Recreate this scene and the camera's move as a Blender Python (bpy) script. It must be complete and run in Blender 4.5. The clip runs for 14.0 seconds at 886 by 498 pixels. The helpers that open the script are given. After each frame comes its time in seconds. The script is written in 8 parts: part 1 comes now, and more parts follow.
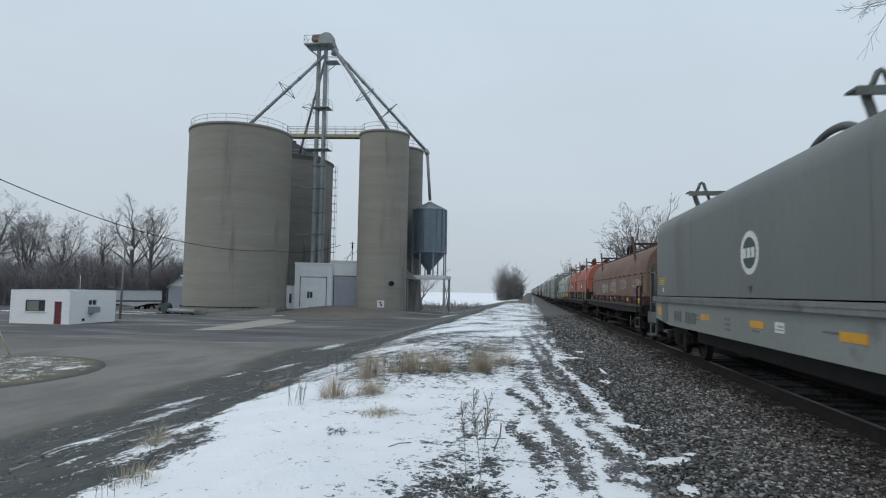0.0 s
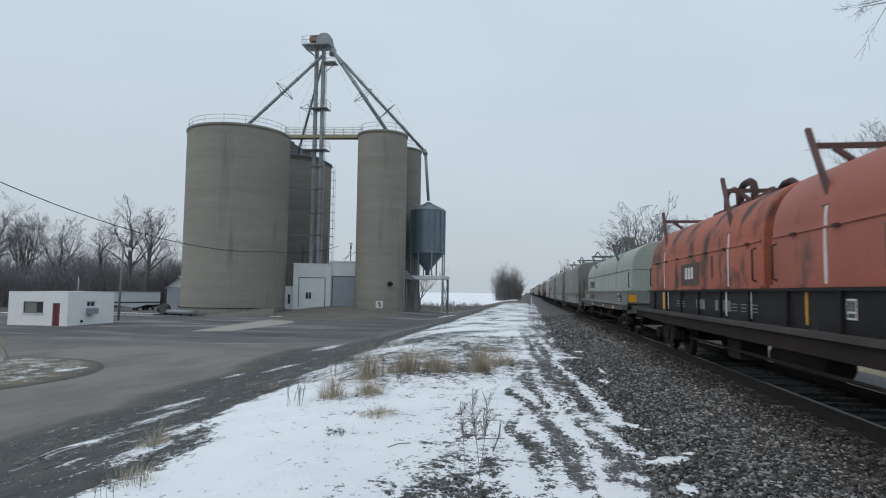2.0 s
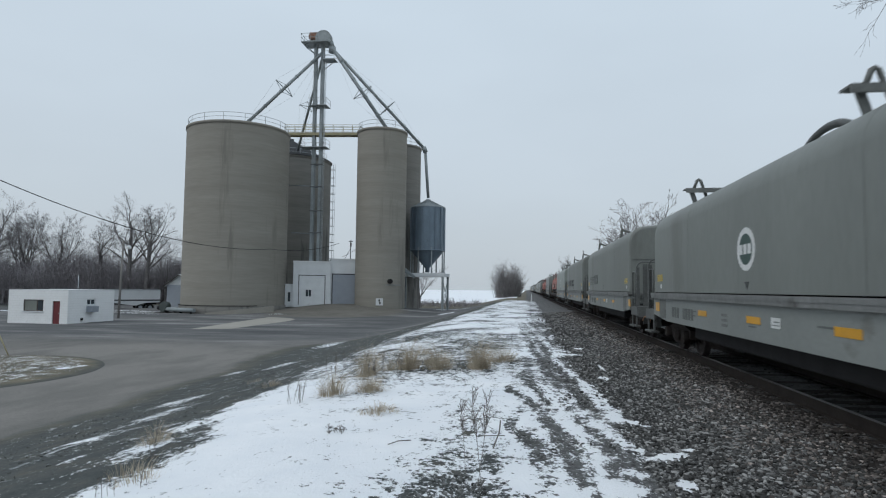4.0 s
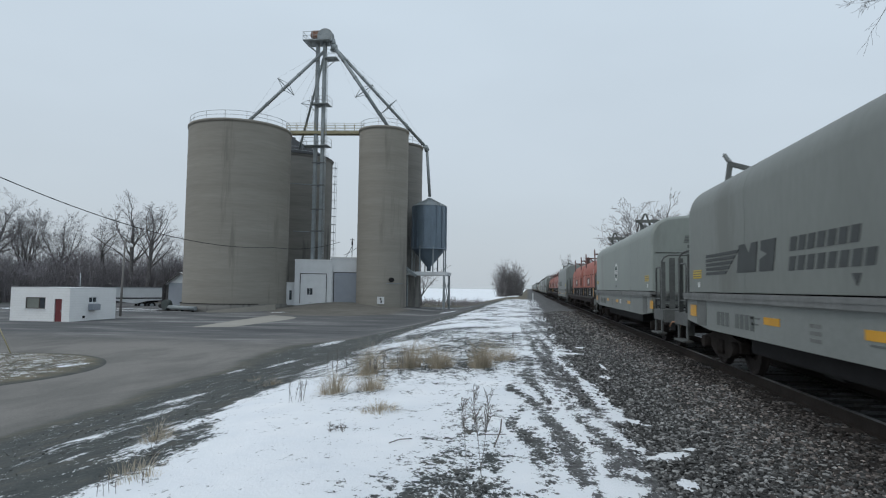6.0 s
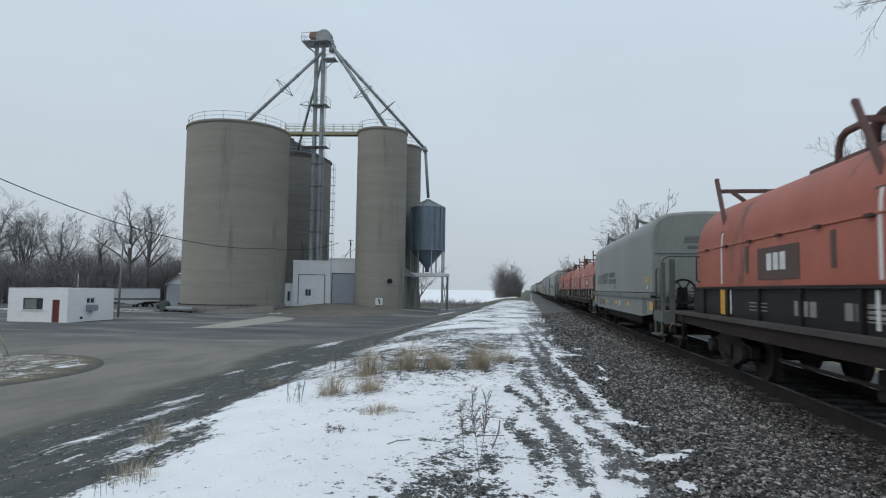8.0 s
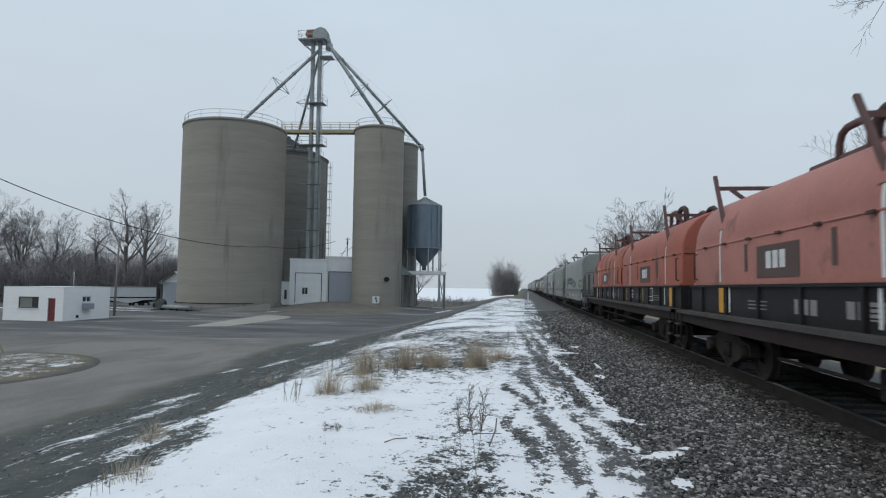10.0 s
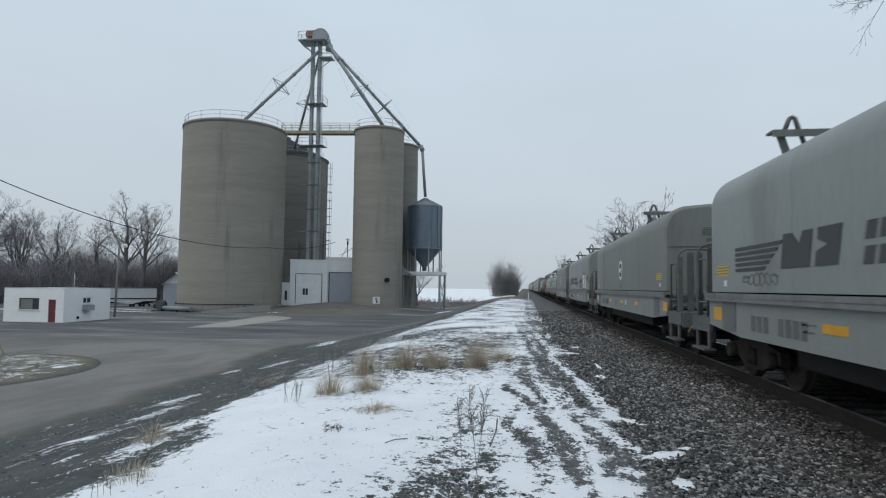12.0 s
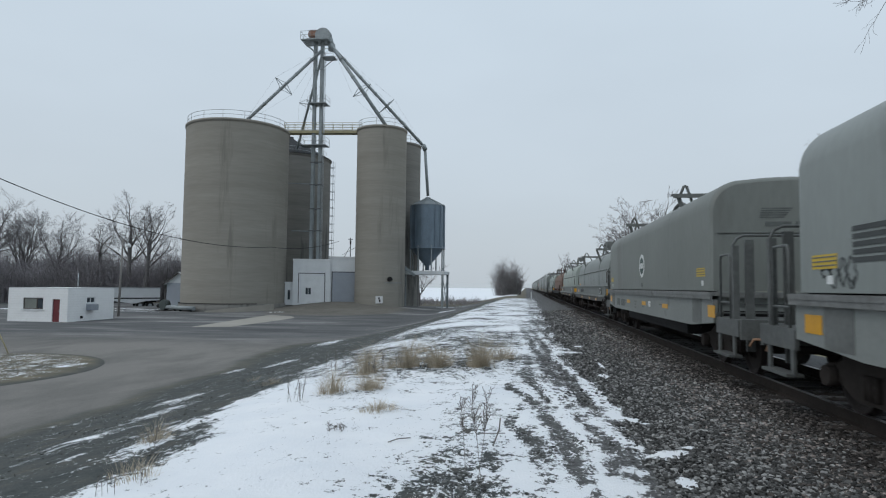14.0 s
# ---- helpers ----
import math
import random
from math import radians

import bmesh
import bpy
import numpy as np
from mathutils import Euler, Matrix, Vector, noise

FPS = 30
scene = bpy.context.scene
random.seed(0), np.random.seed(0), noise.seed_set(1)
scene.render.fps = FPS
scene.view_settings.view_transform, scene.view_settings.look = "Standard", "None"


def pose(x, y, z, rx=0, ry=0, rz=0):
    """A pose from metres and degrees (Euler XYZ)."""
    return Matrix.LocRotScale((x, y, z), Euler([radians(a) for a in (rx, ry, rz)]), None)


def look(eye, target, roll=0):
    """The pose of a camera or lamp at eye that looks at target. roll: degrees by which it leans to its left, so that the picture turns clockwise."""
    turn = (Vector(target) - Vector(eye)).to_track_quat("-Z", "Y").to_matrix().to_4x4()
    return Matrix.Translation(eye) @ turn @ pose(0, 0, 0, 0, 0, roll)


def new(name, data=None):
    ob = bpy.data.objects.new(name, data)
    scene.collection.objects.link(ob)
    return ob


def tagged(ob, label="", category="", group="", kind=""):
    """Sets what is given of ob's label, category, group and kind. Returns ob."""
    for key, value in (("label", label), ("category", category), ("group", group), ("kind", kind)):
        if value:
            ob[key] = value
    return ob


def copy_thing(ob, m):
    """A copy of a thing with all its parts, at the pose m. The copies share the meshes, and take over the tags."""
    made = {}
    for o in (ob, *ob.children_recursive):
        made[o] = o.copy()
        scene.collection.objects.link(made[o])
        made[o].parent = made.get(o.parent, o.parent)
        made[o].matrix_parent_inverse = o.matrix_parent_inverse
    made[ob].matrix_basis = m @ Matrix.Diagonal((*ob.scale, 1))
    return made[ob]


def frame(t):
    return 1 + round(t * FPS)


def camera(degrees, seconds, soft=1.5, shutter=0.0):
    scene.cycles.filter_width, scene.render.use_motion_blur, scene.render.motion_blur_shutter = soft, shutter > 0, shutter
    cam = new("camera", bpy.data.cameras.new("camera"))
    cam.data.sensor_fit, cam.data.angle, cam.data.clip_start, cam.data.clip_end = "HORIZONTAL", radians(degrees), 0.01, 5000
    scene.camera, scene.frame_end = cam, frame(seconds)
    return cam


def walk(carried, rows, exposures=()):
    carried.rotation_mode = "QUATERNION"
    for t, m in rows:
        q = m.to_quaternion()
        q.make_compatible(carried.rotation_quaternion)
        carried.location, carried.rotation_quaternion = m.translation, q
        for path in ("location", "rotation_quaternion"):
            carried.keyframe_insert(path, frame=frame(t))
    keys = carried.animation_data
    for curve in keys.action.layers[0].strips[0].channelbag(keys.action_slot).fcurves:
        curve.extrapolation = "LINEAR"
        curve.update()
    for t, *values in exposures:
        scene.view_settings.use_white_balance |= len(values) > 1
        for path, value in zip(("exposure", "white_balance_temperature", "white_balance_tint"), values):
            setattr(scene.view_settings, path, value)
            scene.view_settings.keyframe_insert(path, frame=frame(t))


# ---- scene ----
# ---- camera ----
TRACK_X = 4.97      # centre line of the railway track
RAIL_Z = 0.25       # top of rail
SPEED = 19.57       # train, metres a second
EYE = (0.0, 0.0, 1.8)
cam = camera(72, 14.0, soft=1.15, shutter=0.12)
TURNS = [(0.0, 93.942, -0.904, 7.89), (0.5, 93.942, -0.904, 7.89), (1.0, 93.98, -0.814, 7.89), (1.5, 93.985, -0.791, 7.829),
         (2.0, 93.965, -0.705, 7.765), (2.5, 93.906, -0.659, 7.715), (3.0, 93.848, -0.635, 7.716), (5.5, 93.596, -0.68, 7.876),
         (6.0, 93.593, -0.74, 7.887), (6.5, 93.6, -0.74, 7.887), (7.0, 93.65, -0.828, 7.877), (7.5, 93.679, -0.773, 7.811),
         (8.0, 93.699, -0.794, 7.734), (10.5, 93.523, -0.761, 7.405), (11.0, 93.583, -0.795, 7.398), (11.5, 93.601, -0.78, 7.398),
         (12.0, 93.588, -0.633, 7.478), (12.5, 93.547, -0.573, 7.561), (13.0, 93.538, -0.572, 7.651), (13.5, 93.529, -0.569, 7.694),
         (14.0, 93.519, -0.575, 7.74)]
walk(cam, [(t, pose(*EYE, rx, ry, rz)) for t, rx, ry, rz in TURNS])

# ---- world and sun ----
world = bpy.data.worlds.new("overcast")
scene.world = world
world.use_nodes = True
wt = world.node_tree
wt.nodes.clear()
w_out = wt.nodes.new("ShaderNodeOutputWorld")
w_bg = wt.nodes.new("ShaderNodeBackground")
w_sky = wt.nodes.new("ShaderNodeTexSky")
w_sky.sky_type, w_sky.sun_disc = "NISHITA", False
w_sky.sun_elevation, w_sky.sun_rotation = radians(50), radians(232)
w_sky.air_density, w_sky.dust_density = 1.0, 4.0
w_dim = wt.nodes.new("ShaderNodeMix")
w_dim.data_type, w_dim.blend_type = "RGBA", "MULTIPLY"
w_dim.inputs[0].default_value = 1.0
w_dim.inputs[7].default_value = (0.10, 0.10, 0.10, 1)
w_co = wt.nodes.new("ShaderNodeTexCoord")
w_map = wt.nodes.new("ShaderNodeMapping")
w_map.inputs["Scale"].default_value = (1, 1, 2.6)
w_noise = wt.nodes.new("ShaderNodeTexNoise")
w_noise.inputs["Scale"].default_value, w_noise.inputs["Detail"].default_value = 1.6, 4
w_sep = wt.nodes.new("ShaderNodeSeparateXYZ")
w_ramp = wt.nodes.new("ShaderNodeValToRGB")     # cloud deck by height above the horizon
w_ramp.color_ramp.elements[0].position, w_ramp.color_ramp.elements[0].color = 0.0, (0.556, 0.622, 0.680, 1)
w_ramp.color_ramp.elements[1].position, w_ramp.color_ramp.elements[1].color = 0.5, (0.652, 0.765, 0.866, 1)
w_cl = wt.nodes.new("ShaderNodeMapRange")
w_cl.inputs["From Min"].default_value, w_cl.inputs["From Max"].default_value = 0.3, 0.7
w_cl.inputs["To Min"].default_value, w_cl.inputs["To Max"].default_value = 0.955, 1.045
w_mul = wt.nodes.new("ShaderNodeVectorMath")
w_mul.operation = "SCALE"
w_mix = wt.nodes.new("ShaderNodeMix")
w_mix.data_type = "RGBA"
w_mix.inputs[0].default_value = 0.88            # how far the cloud covers the clear sky
L = wt.links.new
L(w_sky.outputs[0], w_dim.inputs[6])
L(w_co.outputs["Generated"], w_map.inputs[0])
L(w_map.outputs[0], w_noise.inputs[0])
L(w_co.outputs["Generated"], w_sep.inputs[0])
L(w_sep.outputs[2], w_ramp.inputs[0])
L(w_noise.outputs["Fac"], w_cl.inputs[0])
L(w_ramp.outputs[0], w_mul.inputs[0])
L(w_cl.outputs[0], w_mul.inputs["Scale"])
L(w_dim.outputs[2], w_mix.inputs[6])
L(w_mul.outputs[0], w_mix.inputs[7])
L(w_mix.outputs[2], w_bg.inputs[0])
L(w_bg.outputs[0], w_out.inputs[0])
w_bg.inputs[1].default_value = 1.0

sun_data = bpy.data.lights.new("sun", "SUN")
sun_data.energy, sun_data.angle, sun_data.color = 0.62, radians(35), (1.0, 0.97, 0.93)
sun = new("sun", sun_data)
sun.matrix_world = look((-45, -35, 70), (0, 0, 0))
scene.view_settings.exposure = 0.0


# ---- materials ----
def mat(name, base, rough=0.8, metal=0.0, spread=0.15, scale=3.0, fine=40.0, bump=0.2, dirt=None, dirt_amount=0.0, dirt_scale=1.2,
        stretch=(1, 1, 1), dirt_stretch=None, spec=0.5, island=0.0, random_tint=0.0):
    """A surface with tone variation at two scales, a fine relief, and patches of dirt or wear of another colour."""
    m = bpy.data.materials.new(name)
    m.use_nodes = True
    nt = m.node_tree
    b = nt.nodes["Principled BSDF"]
    b.inputs["Roughness"].default_value, b.inputs["Metallic"].default_value = rough, metal
    b.inputs["Specular IOR Level"].default_value = spec
    co = nt.nodes.new("ShaderNodeTexCoord")
    mp = nt.nodes.new("ShaderNodeMapping")
    mp.inputs["Scale"].default_value = stretch
    nt.links.new(co.outputs["Object"], mp.inputs[0])

    def noise_node(s, detail=5.0, rough_=0.6):
        n = nt.nodes.new("ShaderNodeTexNoise")
        n.inputs["Scale"].default_value, n.inputs["Detail"].default_value, n.inputs["Roughness"].default_value = s, detail, rough_
        nt.links.new(mp.outputs[0], n.inputs["Vector"])
        return n

    def mapped(sock, a, c, lo, hi):
        r = nt.nodes.new("ShaderNodeMapRange")
        for k, v in zip(("From Min", "From Max", "To Min", "To Max"), (a, c, lo, hi)):
            r.inputs[k].default_value = v
        nt.links.new(sock, r.inputs[0])
        return r.outputs[0]

    big, small = noise_node(scale), noise_node(fine, 3.0)
    tone = nt.nodes.new("ShaderNodeMath")
    tone.operation = "MULTIPLY"
    nt.links.new(mapped(big.outputs["Fac"], 0.3, 0.7, 1 - spread, 1 + spread), tone.inputs[0])
    nt.links.new(mapped(small.outputs["Fac"], 0.3, 0.7, 1 - spread * 0.6, 1 + spread * 0.6), tone.inputs[1])
    val = tone.outputs[0]
    if island or random_tint:
        src = nt.nodes.new("ShaderNodeNewGeometry").outputs["Random Per Island"] if island else nt.nodes.new("ShaderNodeObjectInfo").outputs["Random"]
        k = island or random_tint
        t2 = nt.nodes.new("ShaderNodeMath")
        t2.operation = "MULTIPLY"
        nt.links.new(val, t2.inputs[0])
        if island > 0.7:                         # many dark pieces, few pale ones
            pw = nt.nodes.new("ShaderNodeMath")
            pw.operation = "POWER"
            pw.inputs[1].default_value = 3.2
            nt.links.new(src, pw.inputs[0])
            nt.links.new(mapped(pw.outputs[0], 0, 1, 0.42, 3.6), t2.inputs[1])
        else:
            nt.links.new(mapped(src, 0, 1, 1 - k, 1 + k), t2.inputs[1])
        val = t2.outputs[0]
    sc = nt.nodes.new("ShaderNodeVectorMath")
    sc.operation = "SCALE"
    sc.inputs[0].default_value = base
    nt.links.new(val, sc.inputs["Scale"])
    colour = sc.outputs[0]
    if dirt is not None:
        dn = noise_node(dirt_scale, 8.0, 0.65)
        if dirt_stretch:
            mp2 = nt.nodes.new("ShaderNodeMapping")
            mp2.inputs["Scale"].default_value = dirt_stretch
            nt.links.new(co.outputs["Object"], mp2.inputs[0])
            nt.links.new(mp2.outputs[0], dn.inputs["Vector"])
        mx = nt.nodes.new("ShaderNodeMix")
        mx.data_type = "RGBA"
        edge = 0.72 - 0.42 * dirt_amount
        nt.links.new(mapped(dn.outputs["Fac"], edge, edge + 0.09, 0, 1), mx.inputs[0])
        nt.links.new(colour, mx.inputs[6])
        mx.inputs[7].default_value = (*dirt, 1)
        colour = mx.outputs[2]
    nt.links.new(colour, b.inputs["Base Color"])
    if bump:
        bp = nt.nodes.new("ShaderNodeBump")
        bp.inputs["Strength"].default_value, bp.inputs["Distance"].default_value = bump, 0.02
        nt.links.new(small.outputs["Fac"], bp.inputs["Height"])
        nt.links.new(bp.outputs[0], b.inputs["Normal"])
    return m


M_GALV = mat("galvanised", (0.36, 0.39, 0.41), 0.45, 0.55, 0.15, 1.5, 20, 0.05)
M_GALV_DULL = mat("weathered_galvanised", (0.27, 0.30, 0.31), 0.6, 0.3, 0.18, 1.0, 15, 0.05)
M_YELLOW_STEEL = mat("faded_yellow_paint", (0.36, 0.32, 0.20), 0.6, 0.0, 0.15, 2, 30, 0.1)
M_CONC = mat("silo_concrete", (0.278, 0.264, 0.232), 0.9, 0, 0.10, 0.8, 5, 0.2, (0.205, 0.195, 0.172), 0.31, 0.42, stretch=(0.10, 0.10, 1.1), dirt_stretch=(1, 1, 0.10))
# darker copy with heavier stains: the rear silos' shade is put into the base colour
M_CONC_DARK = mat("shaded_stained_silo_concrete", (0.228, 0.222, 0.205), 0.9, 0, 0.13, 0.8, 5, 0.2, (0.105, 0.104, 0.095), 0.36, 0.5, stretch=(0.10, 0.10, 1.1), dirt_stretch=(1, 1, 0.12))
M_WHITE = mat("white_paint", (0.65, 0.665, 0.67), 0.7, 0, 0.05, 1.0, 12, 0.15, (0.5, 0.5, 0.48), 0.12, 0.8)
M_WHITE_DULL = mat("greyed_white_paint", (0.632, 0.655, 0.667), 0.7, 0, 0.07, 1.0, 12, 0.1, (0.4, 0.4, 0.39), 0.15, 0.8)
M_DOORGREY = mat("grey_door", (0.287, 0.316, 0.356), 0.5, 0.1, 0.05, 1.0, 10, 0.05)
M_RED = mat("red_door", (0.15, 0.025, 0.03), 0.5, 0, 0.1, 2, 20, 0.05)
M_DARK = mat("dark_metal", (0.024, 0.023, 0.024), 0.7, 0.2, 0.2, 2, 25, 0.1, spec=0.15)
M_BLACK = mat("black_rubber", (0.02, 0.02, 0.02), 0.8, 0, 0.15, 3, 25, 0.1, spec=0.15)
M_RUSTDARK = mat("brown_rusty_steel", (0.039, 0.033, 0.030), 0.85, 0.1, 0.25, 2, 20, 0.3, spec=0.15)
M_WOODTIE = mat("old_tie_wood", (0.042, 0.036, 0.033), 0.9, 0, 0.3, 3, 30, 0.6, random_tint=0.35, spec=0.15)
M_RAIL = mat("rail_steel", (0.035, 0.029, 0.026), 0.9, 0.0, 0.2, 3, 20, 0.2, spec=0.15)
M_RAILTOP = mat("polished_rail_head", (0.36, 0.36, 0.365), 0.38, 0.9, 0.1, 3, 20, 0.02)
M_BARK = mat("grey_bark", (0.16, 0.152, 0.15), 0.95, 0, 0.25, 4, 30, 0.4)
M_TWIG = mat("bare_twigs", (0.22, 0.212, 0.22), 0.95, 0, 0.2, 1, 10, 0.0)
M_BRUSH_FAR = mat("far_brushwood", (0.20, 0.19, 0.19), 0.95, 0, 0.2, 0.3, 5, 0.0, island=0.3)
M_BRUSH = mat("brushwood", (0.285, 0.268, 0.282), 0.95, 0, 0.25, 0.3, 5, 0.0, island=0.35)
M_DRY = mat("dry_grass", (0.45, 0.39, 0.30), 0.9, 0, 0.15, 3, 20, 0.0, island=0.3)
M_STALK = mat("dead_stalk", (0.15, 0.135, 0.125), 0.9, 0, 0.2, 5, 30, 0.0)
M_STONE = mat("ballast_stone", (0.102, 0.102, 0.100), 0.9, 0, 0.25, 9, 60, 0.3, island=0.85, spec=0.3)
M_STONE_RUST = mat("rust_tinged_ballast_stone", (0.118, 0.104, 0.096), 0.9, 0, 0.25, 9, 60, 0.3, island=0.8, spec=0.3)
M_STONE_OILY = mat("oily_ballast_stone", (0.054, 0.049, 0.046), 0.9, 0, 0.25, 9, 60, 0.3, island=0.8, spec=0.3)
M_ORANGE = mat("orange_paint", (0.325, 0.094, 0.062), 0.6, 0, 0.10, 0.8, 12, 0.08, (0.13, 0.055, 0.043), 0.33, 1.3, stretch=(1, 1.0, 0.5))
M_ORANGE_WORN = mat("scorched_orange_paint", (0.36, 0.105, 0.062), 0.65, 0, 0.12, 0.8, 12, 0.1, (0.066, 0.036, 0.032), 0.52, 0.8, dirt_stretch=(0.9, 1.35, 0.75))
M_MAROON_RACK = mat("dull_maroon_steel", (0.10, 0.05, 0.045), 0.7, 0.0, 0.2, 3, 20, 0.1)
M_BROWN = mat("rusty_brown_paint", (0.160, 0.098, 0.073), 0.75, 0, 0.16, 0.8, 12, 0.1, (0.205, 0.145, 0.098), 0.34, 0.6, stretch=(1, 1, 0.6), dirt_stretch=(0.6, 0.5, 1.3))
M_PALE = mat("pale_grey_paint", (0.292, 0.328, 0.298), 0.6, 0, 0.08, 0.8, 12, 0.06, (0.19, 0.19, 0.175), 0.18, 0.9, stretch=(1, 1, 0.5))
M_HOOD = mat("grey_hood_paint", (0.203, 0.223, 0.213), 0.5, 0, 0.10, 0.5, 10, 0.04, (0.165, 0.178, 0.168), 0.27, 0.6, stretch=(1, 1, 0.3))
M_SILL = mat("grey_sill_paint", (0.20, 0.215, 0.205), 0.55, 0, 0.10, 0.8, 12, 0.08, (0.12, 0.115, 0.105), 0.2, 0.8, stretch=(1, 0.6, 1))
M_SILLBLACK = mat("black_sill_paint", (0.022, 0.0205, 0.0215), 0.6, 0, 0.2, 1, 12, 0.1, (0.10, 0.075, 0.06), 0.15, 1.0, spec=0.15)
M_SILLBROWN = mat("maroon_sill_paint", (0.07, 0.035, 0.033), 0.65, 0, 0.15, 1, 12, 0.1, spec=0.15)
# pale grey darkened: shade below the cover is painted into the trough, plus dirt
M_PALETROUGH = mat("shaded_grey_trough_paint", (0.155, 0.168, 0.16), 0.65, 0, 0.10, 0.8, 12, 0.06, (0.11, 0.105, 0.095), 0.25, 0.8, stretch=(1, 1, 0.4))
M_PALESILL = mat("dirty_grey_sill_paint", (0.085, 0.085, 0.08), 0.75, 0, 0.2, 0.9, 14, 0.1, (0.075, 0.06, 0.048), 0.45, 0.7, stretch=(1, 0.4, 1))
M_PALEDECK = mat("grey_deck_edge_paint", (0.21, 0.22, 0.215), 0.7, 0, 0.2, 1.2, 12, 0.1, (0.10, 0.095, 0.09), 0.3, 1.0)
M_DECK = mat("grey_deck_edge", (0.045, 0.043, 0.041), 0.7, 0.1, 0.2, 1.2, 12, 0.1, spec=0.15)
M_YELLOW = mat("yellow_reflector", (0.58, 0.29, 0.015), 0.4, 0, 0.08, 3, 30, 0.02)
M_MARKWHITE = mat("white_marking", (0.62, 0.63, 0.62), 0.6, 0, 0.10, 4, 30, 0.0)
M_MARKBLACK = mat("black_marking", (0.045, 0.05, 0.05), 0.6, 0, 0.10, 4, 30, 0.0)
M_MARKGREEN = mat("dark_green_marking", (0.04, 0.075, 0.065), 0.6, 0, 0.10, 4, 30, 0.0)
M_SILLMAROON = mat("grimy_maroon_sill", (0.024, 0.017, 0.016), 0.8, 0, 0.25, 1.2, 12, 0.1, spec=0.2)
M_DECKWORN = mat("worn_deck_edge", (0.062, 0.056, 0.053), 0.75, 0, 0.25, 1.2, 12, 0.1, (0.05, 0.04, 0.036), 0.3, 1.5, spec=0.25)
M_PATCH = mat("brown_touch_up_patch", (0.085, 0.05, 0.042), 0.6, 0, 0.10, 4, 30, 0.0)
M_LABELYEL = mat("yellow_notice", (0.52, 0.36, 0.04), 0.5, 0, 0.05, 4, 30, 0.0)
M_BIN = mat("blue_grey_corrugated_steel", (0.165, 0.215, 0.264), 0.45, 0.4, 0.18, 0.8, 14, 0.05, (0.23, 0.27, 0.30), 0.2, 0.6, stretch=(1, 1, 0.4))
M_SLAB = mat("concrete_slab", (0.315, 0.30, 0.265), 0.9, 0, 0.10, 0.4, 8, 0.2, (0.28, 0.27, 0.25), 0.2, 0.4)
M_SNOWROOF = mat("roof_snow", (0.85, 0.87, 0.90), 0.7, 0, 0.04, 1, 10, 0.1)
M_RAKE = mat("brown_board", (0.10, 0.085, 0.075), 0.85, 0, 0.2, 2, 20, 0.2)
# reflection on the lighter office pane, put into its colour
M_PANE_REFLECTION = mat("grey_green_painted_reflection", (0.20, 0.215, 0.195), 0.3, 0, 0.1, 1, 5, 0.0)
M_GLASS = mat("dark_window_glass", (0.05, 0.06, 0.07), 0.08, 0, 0.1, 1, 5, 0.0)
M_WIRE = mat("cable", (0.03, 0.03, 0.032), 0.7, 0, 0.1, 1, 5, 0.0)
M_POLE = mat("weathered_pole_wood", (0.20, 0.19, 0.18), 0.9, 0, 0.15, 2, 25, 0.3, stretch=(1, 1, 0.1))


# ---- mesh helpers ----
def part(name, bm, material, parent=None, label=""):
    """Links a bmesh as one mesh object under a thing or a part."""
    me = bpy.data.meshes.new(name)
    bm.to_mesh(me)
    bm.free()
    me.materials.append(material)
    ob = new(name, me)
    ob.parent = parent
    if label:
        ob["label"] = label
    return ob


def thing(name, label, category, group="", kind="", at=None):
    ob = new(name)
    ob.empty_display_size = 0.3
    tagged(ob, label, category, group, kind)
    if at is not None:
        ob.matrix_basis = at
    return ob


def box(bm, x0, x1, y0, y1, z0, z1, m=None, bev=0.0):
    vs = [bm.verts.new((x, y, z)) for z in (z0, z1) for x, y in ((x0, y0), (x1, y0), (x1, y1), (x0, y1))]
    fs = [bm.faces.new([vs[i] for i in f]) for f in ((3, 2, 1, 0), (4, 5, 6, 7), (0, 1, 5, 4), (1, 2, 6, 5), (2, 3, 7, 6), (3, 0, 4, 7))]
    if bev:
        es = list({e for f in fs for e in f.edges})
        r = bmesh.ops.bevel(bm, geom=es, offset=bev, segments=2, affect="EDGES", profile=0.6)
        vs = list({v for f in r["faces"] for v in f.verts} | {v for v in vs if v.is_valid})
    if m is not None:
        bmesh.ops.transform(bm, matrix=m, verts=vs)
    return bm


def tube(bm, p, q, r, n=8, r2=None, cap=True):
    p, q = Vector(p), Vector(q)
    d = q - p
    if d.length < 1e-6:
        return bm
    d.normalize()
    u = d.orthogonal().normalized()
    v = d.cross(u)
    r2 = r if r2 is None else r2
    rings = []
    for c, rr in ((p, r), (q, r2)):
        rings.append([bm.verts.new(c + (u * math.cos(a) + v * math.sin(a)) * rr) for a in (2 * math.pi * i / n for i in range(n))])
    for i in range(n):
        f = bm.faces.new((rings[0][i], rings[0][(i + 1) % n], rings[1][(i + 1) % n], rings[1][i]))
        f.smooth = n > 6
    if cap:
        bm.faces.new(rings[0][::-1])
        bm.faces.new(rings[1])
    return bm


